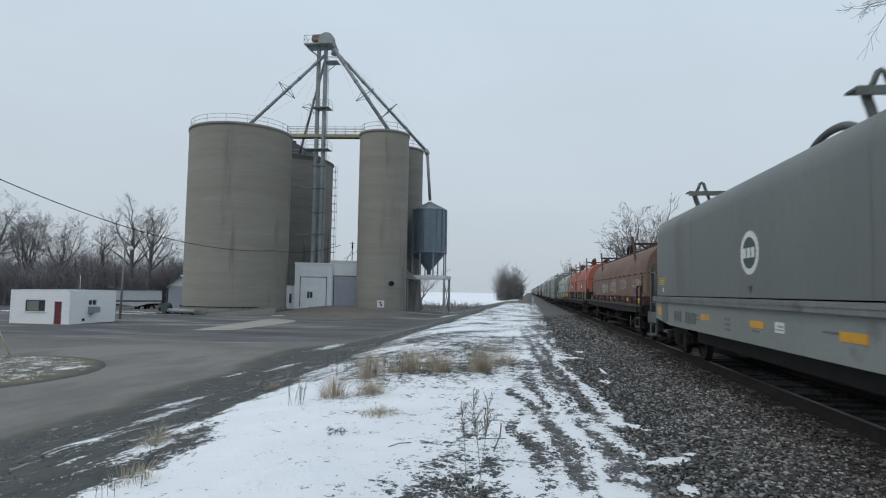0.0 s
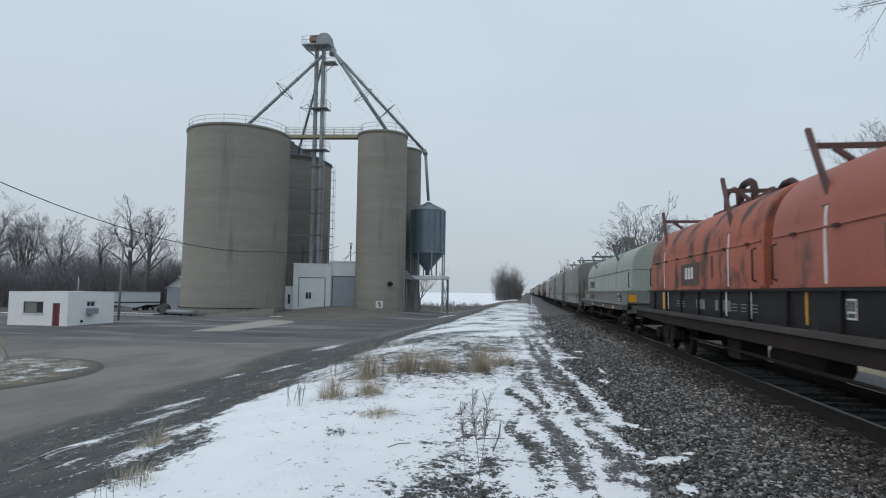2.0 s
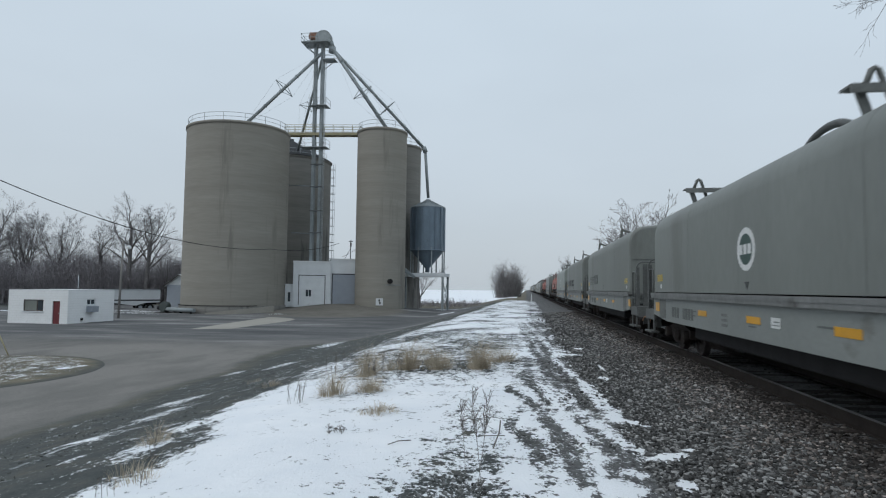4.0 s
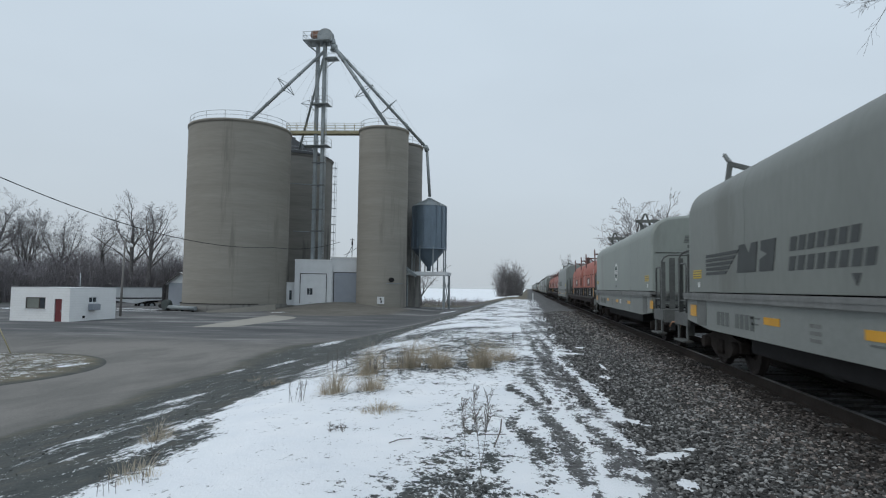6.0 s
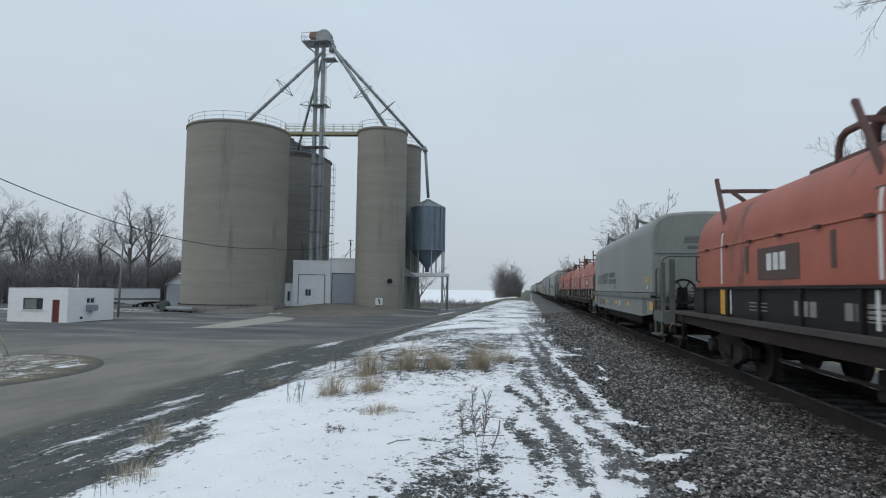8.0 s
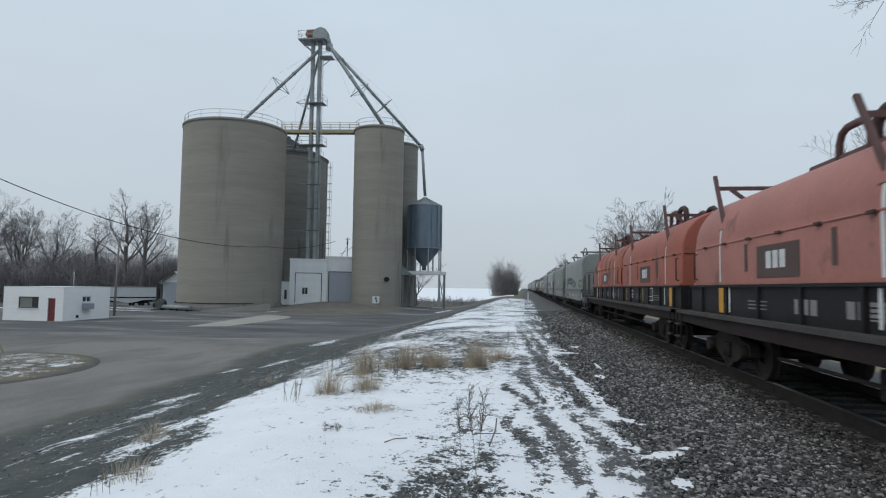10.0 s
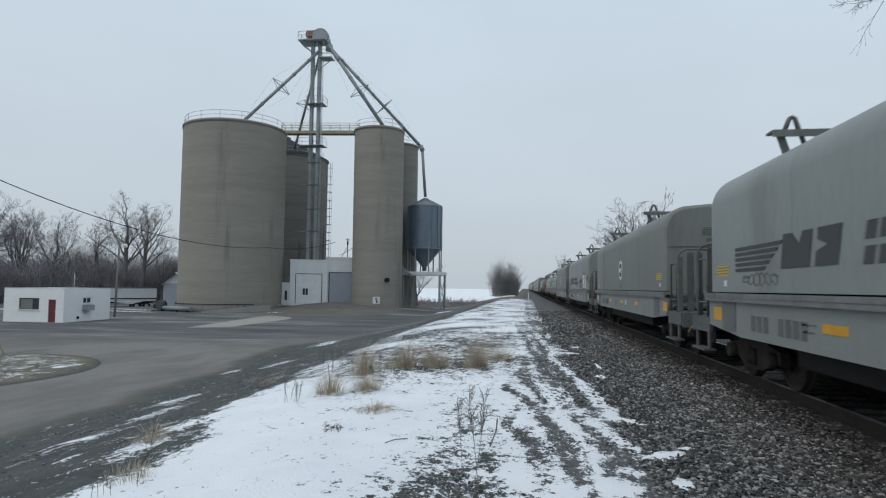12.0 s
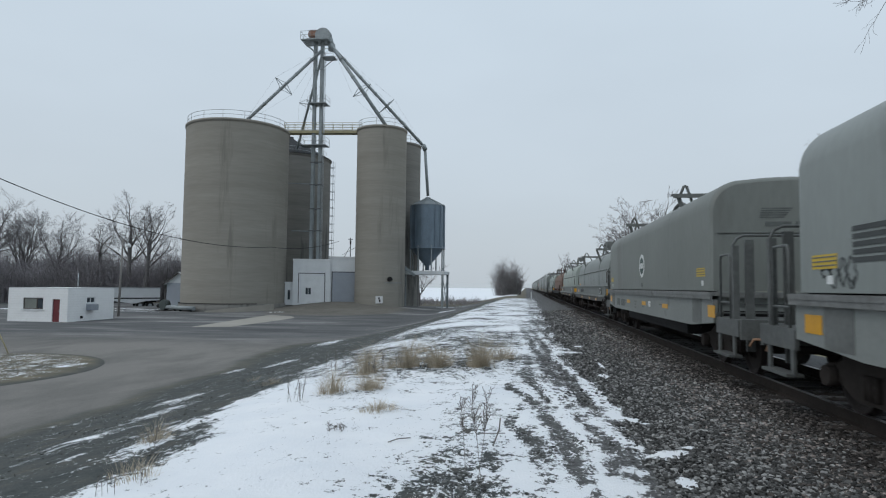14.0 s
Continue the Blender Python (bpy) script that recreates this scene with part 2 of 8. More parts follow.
def path_tube(bm, pts, r, n=6):
    """One swept pipe along a row of points."""
    P = [Vector(p) for p in pts]
    u, rings = None, []
    for i, p in enumerate(P):
        d = (P[min(i + 1, len(P) - 1)] - P[max(i - 1, 0)])
        if d.length < 1e-6:
            d = P[1] - P[0]
        d.normalize()
        u = d.orthogonal() if u is None else u - d * u.dot(d)
        u.normalize()
        v = d.cross(u)
        rings.append([bm.verts.new(p + (u * math.cos(2 * math.pi * k / n) + v * math.sin(2 * math.pi * k / n)) * r) for k in range(n)])
    for a, b in zip(rings, rings[1:]):
        for k in range(n):
            f = bm.faces.new((a[k], a[(k + 1) % n], b[(k + 1) % n], b[k]))
            f.smooth = True
    bm.faces.new(rings[0][::-1])
    bm.faces.new(rings[-1])
    return bm


def bar(bm, p, q, w, h, up=(0, 0, 1)):
    """A straight rectangular bar from p to q, w wide and h high."""
    p, q = Vector(p), Vector(q)
    d = (q - p).normalized()
    up = Vector(up)
    if abs(d.dot(up)) > 0.99:
        up = Vector((0, 1, 0))
    s = d.cross(up).normalized()
    t = s.cross(d)
    vs = [bm.verts.new(c + s * a * w / 2 + t * b * h / 2) for c in (p, q) for a, b in ((-1, -1), (1, -1), (1, 1), (-1, 1))]
    for f in ((3, 2, 1, 0), (4, 5, 6, 7), (0, 1, 5, 4), (1, 2, 6, 5), (2, 3, 7, 6), (3, 0, 4, 7)):
        bm.faces.new([vs[i] for i in f])
    return bm


def lathe(bm, prof, n=64, cx=0, cy=0, smooth=True):
    """Turns a profile of (radius, height) pairs about the upright axis."""
    rings = []
    for r, z in prof:
        if r < 1e-5:
            rings.append([bm.verts.new((cx, cy, z))])
        else:
            rings.append([bm.verts.new((cx + r * math.cos(2 * math.pi * i / n), cy + r * math.sin(2 * math.pi * i / n), z)) for i in range(n)])
    for a, b in zip(rings, rings[1:]):
        for i in range(n):
            j = (i + 1) % n
            if len(a) == 1:
                f = bm.faces.new((a[0], b[j], b[i]))
            elif len(b) == 1:
                f = bm.faces.new((a[i], a[j], b[0]))
            else:
                f = bm.faces.new((a[i], a[j], b[j], b[i]))
            f.smooth = smooth
    return bm


def loft(bm, sections, close_ends=True, smooth=False):
    """Skins a row of outlines that have the same number of points."""
    rings = [[bm.verts.new(p) for p in s] for s in sections]
    n = len(rings[0])
    for a, b in zip(rings, rings[1:]):
        for i in range(n):
            j = (i + 1) % n
            f = bm.faces.new((a[i], a[j], b[j], b[i]))
            f.smooth = smooth
    if close_ends:
        bm.faces.new(rings[0][::-1])
        bm.faces.new(rings[-1])
    return bm


def fixed(bm):
    bmesh.ops.recalc_face_normals(bm, faces=bm.faces)
    return bm


NB = bmesh.new


def smoothstep(a, b, x):
    t = min(1.0, max(0.0, (x - a) / (b - a)))
    return t * t * (3 - 2 * t)


def lerp_row(rows, y):
    if y <= rows[0][0]:
        return rows[0][1]
    for (a, va), (b, vb) in zip(rows, rows[1:]):
        if y <= b:
            return va + (vb - va) * (y - a) / (b - a)
    return rows[-1][1]


# ---- ground ----
ROAD_EDGE = [(0, -10.2), (11, -10.5), (13, -10.3), (16, -10.95), (20, -10.9), (27, -12.2), (30.3, -12.4), (32.5, -11.8), (35.2, -9.9), (38, -8.4), (42, -7.6), (57, -6.0), (75, -5.6), (92, -5.2)]
SNOW_LEFT = [(2, -3.7), (5.1, -3.95), (6.2, -3.88), (7.0, -4.1), (9.0, -4.75), (11.2, -5.1), (12.7, -5.35), (15, -5.55), (18.2, -5.6), (22.6, -6.0), (30, -6.1), (40, -5.5), (50, -4.8), (75, -4.2), (92, -3.8)]
# wheel lines worn bare beside the ballast, as (y, x); a white lane is left between them
BARE_LINES = [([(9.2, 0.95), (10.3, 0.89), (11.8, 0.81), (14.5, 0.67), (19, 0.5)], 0.09, 0.9),
              ([(6.5, 1.17), (6.7, 1.13), (7.3, 1.0), (7.8, 0.87), (8.3, 0.72), (9.1, 0.54), (10.2, 0.38), (11.5, 0.12), (13, -0.05)], 0.09, 0.95),
              ([(6.96, 0.60), (7.44, 0.48), (8.16, 0.38), (9.04, 0.20), (10.15, 0.06), (10.9, -0.28)], 0.09, 0.9),
              ([(7.0, 0.14), (7.56, -0.02), (8.05, -0.20)], 0.085, 0.85), ([(5.9, 0.58), (6.3, 0.49), (6.9, 0.41)], 0.085, 0.85),
              ([(12, 0.45), (20, 0.15), (30, -0.2)], 0.12, 0.45)]
# white lanes left between them, with half widths
WHITE_LANES = [([(8.6, 1.28), (9.2, 1.20), (10.4, 1.12), (11.5, 1.09), (13.0, 1.0), (14.8, 0.82), (17, 0.72)], 0.10, 0.88),
               ([(7.1, 1.29), (7.44, 1.15), (8.0, 1.03), (8.45, 0.91)], 0.10, 0.88),
               ([(6.75, 0.84), (7.35, 0.70), (8.5, 0.60), (9.6, 0.50), (11.0, 0.34)], 0.085, 0.74)]
# snow left in hollows of the verge: centre, half widths
VERGE_PATCHES = [(-6.72, 8.75, 0.52, 0.55), (-6.47, 7.2, 0.14, 0.32), (-4.77, 6.1, 0.08, 0.16), (-5.5, 7.0, 0.10, 0.36), (-6.9, 10.9, 0.42, 1.0), (-7.9, 13.4, 0.50, 0.8),
                 (-4.55, 7.0, 0.40, 0.8), (-4.85, 8.4, 0.40, 0.9), (-10.2, 20.6, 0.22, 0.6), (-8.8, 21.6, 0.50, 1.1), (-10.5, 32.0, 0.50, 2.2)]


def terrain(x, y):
    z = -1.35 * smoothstep(-2.5, -11.5, x) - 0.1 * smoothstep(-12, -30, x)
    z += 1.05 * math.exp(-(((x + 25) / 7.0) ** 2 + ((y - 77) / 8.0) ** 2))      # raised drive at the dump pit
    z += 0.35 * math.exp(-(((x + 17) / 7.0) ** 2 + ((y - 80) / 9.0) ** 2))
    if x > 1.0:
        d = abs(x - TRACK_X)
        z += 0.06 * smoothstep(3.9, 2.2, d)
        if x > TRACK_X:
            z -= 0.7 * smoothstep(2.4, 6.5, d)
    return z


def ground_masks(x, y):
    """Cover of the ground at a place: paved, snow, brown grass, loose stone."""
    wob = 0.5 * noise.noise((x * 0.35, y * 0.35, 0)) + 0.25 * noise.noise((x * 1.1, y * 1.1, 3))
    rag = 0.45 * noise.noise((x * 0.55, y * 0.30, 7)) + 0.40 * noise.noise((x * 1.3, y * 0.8, 11)) + 0.30 * noise.noise((x * 3.1, y * 2.2, 13))
    edge = lerp_row(ROAD_EDGE, y)
    paved = smoothstep(0.35, -0.35, x - edge + 0.6 * wob)
    if y > 92:
        paved *= smoothstep(96, 92, y)
    paved *= smoothstep(-75, -70, x) * (1 - smoothstep(97, 100, y))
    snow = smoothstep(-0.35, 0.5, x - lerp_row(SNOW_LEFT, y) + 0.9 * rag)
    snow *= 0.89 - 0.27 * smoothstep(-0.1, 0.4, x + 0.4 * rag) + 0.05 * noise.noise((x * 0.8, y * 0.8, 41))
    if y > 11:
        snow *= 1 - smoothstep(10.5, 14, y) * (0.34 - 0.06 * smoothstep(20, 30, y) + 0.55 * noise.noise((x * 0.45 + 4, y * 0.42, 17)) + 0.35 * noise.noise((x * 1.1, y * 1.2, 19)))
    # thin cover round the dead grass, beside the near weed and on the slope
    for cx, cy, rx, ry, k, low in ((-2.6, 15.0, 1.9, 0.9, 1.0, 0.25), (-4.6, 16.0, 1.2, 1.5, 0.7, 0.42), (-1.2, 15.3, 1.0, 0.6, 0.9, 0.35), (-2.9, 17.2, 2.4, 2.2, 0.8, 0.40), (-0.66, 5.7, 0.80, 1.0, 1.0, 0.41), (-0.52, 6.6, 0.62, 1.0, 1.0, 0.46), (-0.70, 5.0, 0.85, 0.6, 1.0, 0.36), (-2.2, 13.7, 1.9, 0.75, 0.9, 0.36), (-3.0, 10.0, 0.75, 0.35, 0.7, 0.45), (-2.5, 11.7, 1.1, 0.5, 0.6, 0.47), (-1.5, 12.2, 1.0, 0.4, 0.6, 0.48), (-3.6, 12.6, 0.9, 1.2, 0.7, 0.42), (-2.0, 9.0, 0.6, 0.25, 0.6, 0.48), (-0.9, 10.2, 0.6, 0.5, 0.6, 0.48), (-0.6, 9.0, 0.35, 0.3, 0.8, 0.44), (-0.75, 8.0, 0.5, 1.0, 0.85, 0.47),
                                   (-0.8, 9.2, 0.55, 0.6, 0.7, 0.52), (-4.2, 24.0, 2.2, 3.0, 0.9, 0.30), (-2.4, 8.9, 0.5, 0.25, 0.8, 0.42), (-3.0, 9.6, 0.6, 0.3, 0.5, 0.5), (-2.9, 11.0, 0.7, 0.4, 0.7, 0.45),
                                   (-1.9, 10.4, 0.5, 0.25, 0.6, 0.5), (-1.0, 11.3, 1.0, 0.3, 0.6, 0.48), (-2.4, 21.0, 1.8, 2.2, 0.7, 0.40), (0.5, 18.0, 0.9, 4.0, 0.6, 0.52), (-2.3, 7.6, 0.35, 0.2, 0.8, 0.45),
                                   (0.15, 7.6, 0.5, 0.6, 0.6, 0.52), (0.85, 6.0, 0.55, 1.2, 0.85, 0.45)):
        w = k * math.exp(-(((x - cx) / rx) ** 2 + ((y - cy) / ry) ** 2) * 1.4)
        snow = snow * (1 - w) + min(snow, low) * w
    if -1.2 < x < 1.5 and y < 32:
        for row, half, k in BARE_LINES:
            d = abs(x - lerp_row(row, y) + 0.10 * noise.noise((x * 2, y * 0.9, 31)))
            w = min(1.0, k * 1.15) * smoothstep(half * 1.7, half * 0.6, d) * smoothstep(row[0][0] - 0.8, row[0][0], y) * smoothstep(row[-1][0] + 1.5, row[-1][0], y)
            snow = snow * (1 - w) + min(snow, 0.27) * w
    snow *= smoothstep(1.62, 1.0, x + 0.45 * rag + 0.25 * smoothstep(8, 5.5, y))
    if 0.1 < x < 1.6 and 6 < y < 19:
        for row, half, k in WHITE_LANES:
            d = abs(x - lerp_row(row, y) + 0.05 * noise.noise((x * 2, y * 1.3, 37)))
            lane = smoothstep(half * 1.3, half * 0.5, d) * smoothstep(row[0][0] - 0.3, row[0][0] + 0.1, y) * smoothstep(row[-1][0] + 1.2, row[-1][0] - 0.5, y)
            snow = max(snow, k * lane)
    for cx, cy, rx, ry in ((1.38, 6.84, 0.20, 0.16), (1.60, 7.0, 0.20, 0.13), (1.80, 7.22, 0.12, 0.10), (1.05, 6.29, 0.24, 0.12), (1.45, 5.98, 0.10, 0.22), (0.80, 5.75, 0.30, 0.16), (1.56, 19.0, 0.20, 0.35), (1.55, 12.8, 0.16, 0.3),
                           (1.45, 8.6, 0.14, 0.2), (1.58, 8.4, 0.08, 0.2), (0.02, 6.05, 0.28, 0.45), (0.33, 5.6, 0.25, 0.2), (1.7, 14.5, 0.08, 0.9), (1.3, 17.2, 0.3, 0.3)):
        snow = max(snow, 0.80 * smoothstep(1.25, 0.6, math.hypot((x - cx) / rx, (y - cy) / ry) + 0.6 * rag))
    if x < lerp_row(SNOW_LEFT, y) + 0.5 and x > edge - 1.0:
        for cx, cy, rx, ry in VERGE_PATCHES:
            snow = max(snow, 0.60 * smoothstep(1.75, 0.2, math.hypot((x - cx) / rx, (y - cy) / ry) + 0.6 * rag))
        snow = max(snow, (0.10 + 0.38 * max(0.0, rag)) * smoothstep(edge - 0.2, edge + 1.2, x))
    for cx, cy, rx, ry in ((-46.0, 66.5, 7.0, 0.8), (-50.0, 72.0, 6.0, 1.2), (-27.5, 66.0, 3.2, 0.35), (-60.0, 66.0, 7.0, 1.5), (-9.0, 70.0, 1.5, 2.0), (-10.5, 88.0, 4.0, 1.5)):
        k = smoothstep(1.2, 0.5, math.hypot((x - cx) / rx, (y - cy + 0.35 * (x - cx) * (rx > 5)) / ry) + 0.4 * rag)
        snow, paved = max(snow, 0.75 * k), paved * (1 - k)
    grass = 0.0
    if edge < x < edge + 2.5:
        grass = max(grass, 0.15 * smoothstep(1.2, 0.3, x - edge + wob))
    if y > 93 or x > 7.6:
        grass = max(grass, 0.4 * smoothstep(93, 97, y), 0.9 * smoothstep(7.6, 8.4, x))
        snow *= 1 - smoothstep(93, 112, y)
        if x > 8.5:
            snow = 0.0
        if y > 128 and x < -2:
            snow, grass = 0.97 * smoothstep(128, 134, y), 0.2
    stone = smoothstep(-0.6, 0.7, x + 0.5 * wob) * smoothstep(8.6, 7.9, x + 0.4 * wob)
    if stone > 0.5:
        grass = 0.0
    return paved * (1 - stone), snow, grass, stone


def spaced(a, b, step, lo, hi, grow):
    """Grid lines that are dense from a to b and spread out towards lo and hi."""
    xs = list(np.arange(a, b, step))
    s, v = step, xs[-1]
    while v < hi:
        s *= grow
        v += s
        xs.append(v)
    s, v = step, xs[0]
    while v > lo:
        s *= grow
        v -= s
        xs.insert(0, v)
    return xs


def build_ground():
    gx = spaced(-9.0, 2.4, 0.085, -2500, 2500, 1.06)
    gy, v, s = [-2500, -600, -150, -40, -12, -4, 0], 1.5, 0.11
    while v < 3500:
        gy.append(v)
        v += s
        s *= 1.016 if v < 60 else 1.06
    co, at = [], []
    for y in gy:
        for x in gx:
            pv, sn, gr, st = ground_masks(x, y)
            z = terrain(x, y) + 0.025 * sn * (1 - pv) + 0.012 * noise.noise((x * 2.2, y * 2.2, 5)) * (1 - pv)
            if -6 < x < 1.4 and y < 90:
                z += 0.03 * noise.noise((x * 0.7, y * 0.5, 9))
            co.append((x, y, z))
            at.append((pv, sn, gr, st))
    nx, ny = len(gx), len(gy)
    faces = [(j * nx + i, j * nx + i + 1, (j + 1) * nx + i + 1, (j + 1) * nx + i) for j in range(ny - 1) for i in range(nx - 1)]
    me = bpy.data.meshes.new("ground")
    me.from_pydata(co, [], faces)
    me.polygons.foreach_set("use_smooth", [True] * len(faces))
    a = me.attributes.new("cover", "FLOAT_COLOR", "POINT")
    a.data.foreach_set("color", np.array(at, dtype=np.float32).ravel())
    ob = new("ground", me)
    tagged(ob, "snow-streaked verge, grey asphalt yard and winter field", "ground", kind="structure")
    return ob


def ground_material():
    m = bpy.data.materials.new("ground_cover")
    m.use_nodes = True
    nt = m.node_tree
    b = nt.nodes["Principled BSDF"]
    N, K = nt.nodes.new, nt.links.new
    geo = N("ShaderNodeNewGeometry")
    at = N("ShaderNodeAttribute")
    at.attribute_name = "cover"
    sep = N("ShaderNodeSeparateColor")
    K(at.outputs["Color"], sep.inputs[0])

    def nz(scale, detail=6, rough=0.6, stretch=None, turn=0):
        n = N("ShaderNodeTexNoise")
        n.inputs["Scale"].default_value, n.inputs["Detail"].default_value, n.inputs["Roughness"].default_value = scale, detail, rough
        mp = N("ShaderNodeMapping")
        mp.inputs["Scale"].default_value = stretch or (1, 1, 1)
        mp.inputs["Rotation"].default_value = (0, 0, radians(turn))
        K(geo.outputs["Position"], mp.inputs[0])
        K(mp.outputs[0], n.inputs["Vector"])
        return n.outputs["Fac"]

    def rng(s, a, c, lo=0.0, hi=1.0):
        r = N("ShaderNodeMapRange")
        for k, v in zip(("From Min", "From Max", "To Min", "To Max"), (a, c, lo, hi)):
            r.inputs[k].default_value = v
        K(s, r.inputs[0])
        return r.outputs[0]

    def op(o, a, c):
        n = N("ShaderNodeMath")
        n.operation = o
        for i, v in enumerate((a, c)):
            if isinstance(v, (int, float)):
                n.inputs[i].default_value = v
            else:
                K(v, n.inputs[i])
        return n.outputs[0]

    def ramp(s, *stops):
        r = N("ShaderNodeValToRGB")
        while len(r.color_ramp.elements) < len(stops):
            r.color_ramp.elements.new(0.5)
        for e, (p, c) in zip(r.color_ramp.elements, stops):
            e.position, e.color = p, (*c, 1)
        K(s, r.inputs[0])
        return r.outputs[0]

    def mix(f, a, c):
        n = N("ShaderNodeMix")
        n.data_type = "RGBA"
        K(f, n.inputs[0])
        K(a, n.inputs[6])
        K(c, n.inputs[7])
        return n.outputs[2]

    fine = nz(28, 4, 0.7)
    earth = ramp(nz(1.6, 8, 0.7), (0.30, (0.042, 0.049, 0.049)), (0.52, (0.076, 0.083, 0.081)), (0.74, (0.11, 0.10, 0.082)))
    asphalt = ramp(nz(0.35, 9, 0.62, (1, 0.45, 1), 25), (0.37, (0.128, 0.124, 0.117)), (0.5, (0.162, 0.156, 0.146)), (0.6, (0.20, 0.191, 0.178)))
    yard = ramp(nz(0.30, 9, 0.65, (0.30, 1.2, 1), 20), (0.36, (0.07, 0.073, 0.077)), (0.5, (0.112, 0.114, 0.116)), (0.56, (0.15, 0.149, 0.148)), (0.64, (0.26, 0.262, 0.262)))
    pxyz = N("ShaderNodeSeparateXYZ")
    K(geo.outputs["Position"], pxyz.inputs[0])
    asphalt = mix(rng(op("ADD", pxyz.outputs[1], op("MULTIPLY", nz(0.12, 4), 9.0)), 34.0, 41.0), asphalt, yard)
    drive = ramp(nz(0.5, 8, 0.65), (0.3, (0.118, 0.112, 0.099)), (0.7, (0.175, 0.166, 0.147)))
    dx = op("DIVIDE", op("ADD", pxyz.outputs[0], 22.5), 8.0)
    dy = op("DIVIDE", op("ADD", pxyz.outputs[1], -71.5), 9.5)
    dd = op("ADD", op("ADD", op("MULTIPLY", dx, dx), op("MULTIPLY", dy, dy)), op("MULTIPLY", nz(0.25, 5), 0.7))
    asphalt = mix(rng(dd, 1.55, 1.15), asphalt, drive)
    grass = ramp(nz(0.9, 8, 0.7), (0.3, (0.15, 0.125, 0.085)), (0.55, (0.27, 0.225, 0.145)), (0.75, (0.36, 0.30, 0.20)))
    stone = ramp(nz(22, 3, 0.7), (0.35, (0.070, 0.071, 0.073)), (0.6, (0.140, 0.141, 0.142)), (0.72, (0.22, 0.22, 0.218)))
    snow = ramp(nz(0.8, 5, 0.6), (0.3, (0.80, 0.83, 0.87)), (0.7, (0.90, 0.915, 0.935)))
    c = mix(sep.outputs[2], earth, grass)
    c = mix(at.outputs["Alpha"], c, stone)
    c = mix(sep.outputs[0], c, asphalt)
    grit = N("ShaderNodeMix")
    grit.data_type, grit.blend_type = "RGBA", "MULTIPLY"
    grit.inputs[0].default_value = 1.0
    K(c, grit.inputs[6])
    K(ramp(op("ADD", op("MULTIPLY", fine, 0.6), op("MULTIPLY", nz(90, 3, 0.7), 0.4)), (0.38, (0.72, 0.72, 0.72)), (0.62, (1.28, 1.28, 1.28))), grit.inputs[7])
    c = grit.outputs[2]
    # snow lies in streaks along the way the wheels have gone, broken by clods
    streak = nz(3.4, 8, 0.66, (1.0, 0.62, 1.0), 10)
    clods = nz(11.0, 5, 0.68, (1, 0.8, 1), 10)
    patt = op("ADD", op("ADD", op("MULTIPLY", streak, 0.34), op("MULTIPLY", clods, 0.36)), op("MULTIPLY", nz(34, 4, 0.75), 0.30))
    # bare lines that wheels have left beside the ballast
    across = op("ADD", op("ADD", pxyz.outputs[0], op("MULTIPLY", pxyz.outputs[1], 0.055)), op("MULTIPLY", nz(0.35, 3), 0.55))
    wave = op("SINE", op("MULTIPLY", across, 15.5), 0.0)
    wave = op("ADD", wave, op("MULTIPLY", op("SINE", op("MULTIPLY", across, 6.3), 0.0), 0.6))
    zone = op("MULTIPLY", rng(pxyz.outputs[0], -0.9, 0.2), op("MULTIPLY", rng(pxyz.outputs[1], 48.0, 22.0), 0.024))
    tread = op("MULTIPLY", op("ADD", wave, 0.25), zone)
    level = op("ADD", rng(sep.outputs[1], 0.0, 1.0, 0.395, 0.612), tread)
    cover = rng(op("SUBTRACT", level, patt), -0.003, 0.007)
    cover = op("MULTIPLY", cover, rng(sep.outputs[1], 0.03, 0.10))
    cover = op("MULTIPLY", cover, rng(sep.outputs[0], 0.75, 0.35))
    c = mix(cover, c, snow)
    K(c, b.inputs["Base Color"])
    K(rng(cover, 0, 1, 0.93, 0.6), b.inputs["Roughness"])
    b.inputs["Specular IOR Level"].default_value = 0.25
    bp = N("ShaderNodeBump")
    bp.inputs["Strength"].default_value, bp.inputs["Distance"].default_value = 0.55, 0.03
    K(op("ADD", op("MULTIPLY", cover, 0.9), op("MULTIPLY", op("ADD", fine, nz(5, 5)), op("SUBTRACT", 1.0, sep.outputs[0]))), bp.inputs["Height"])
    K(bp.outputs[0], b.inputs["Normal"])
    return m


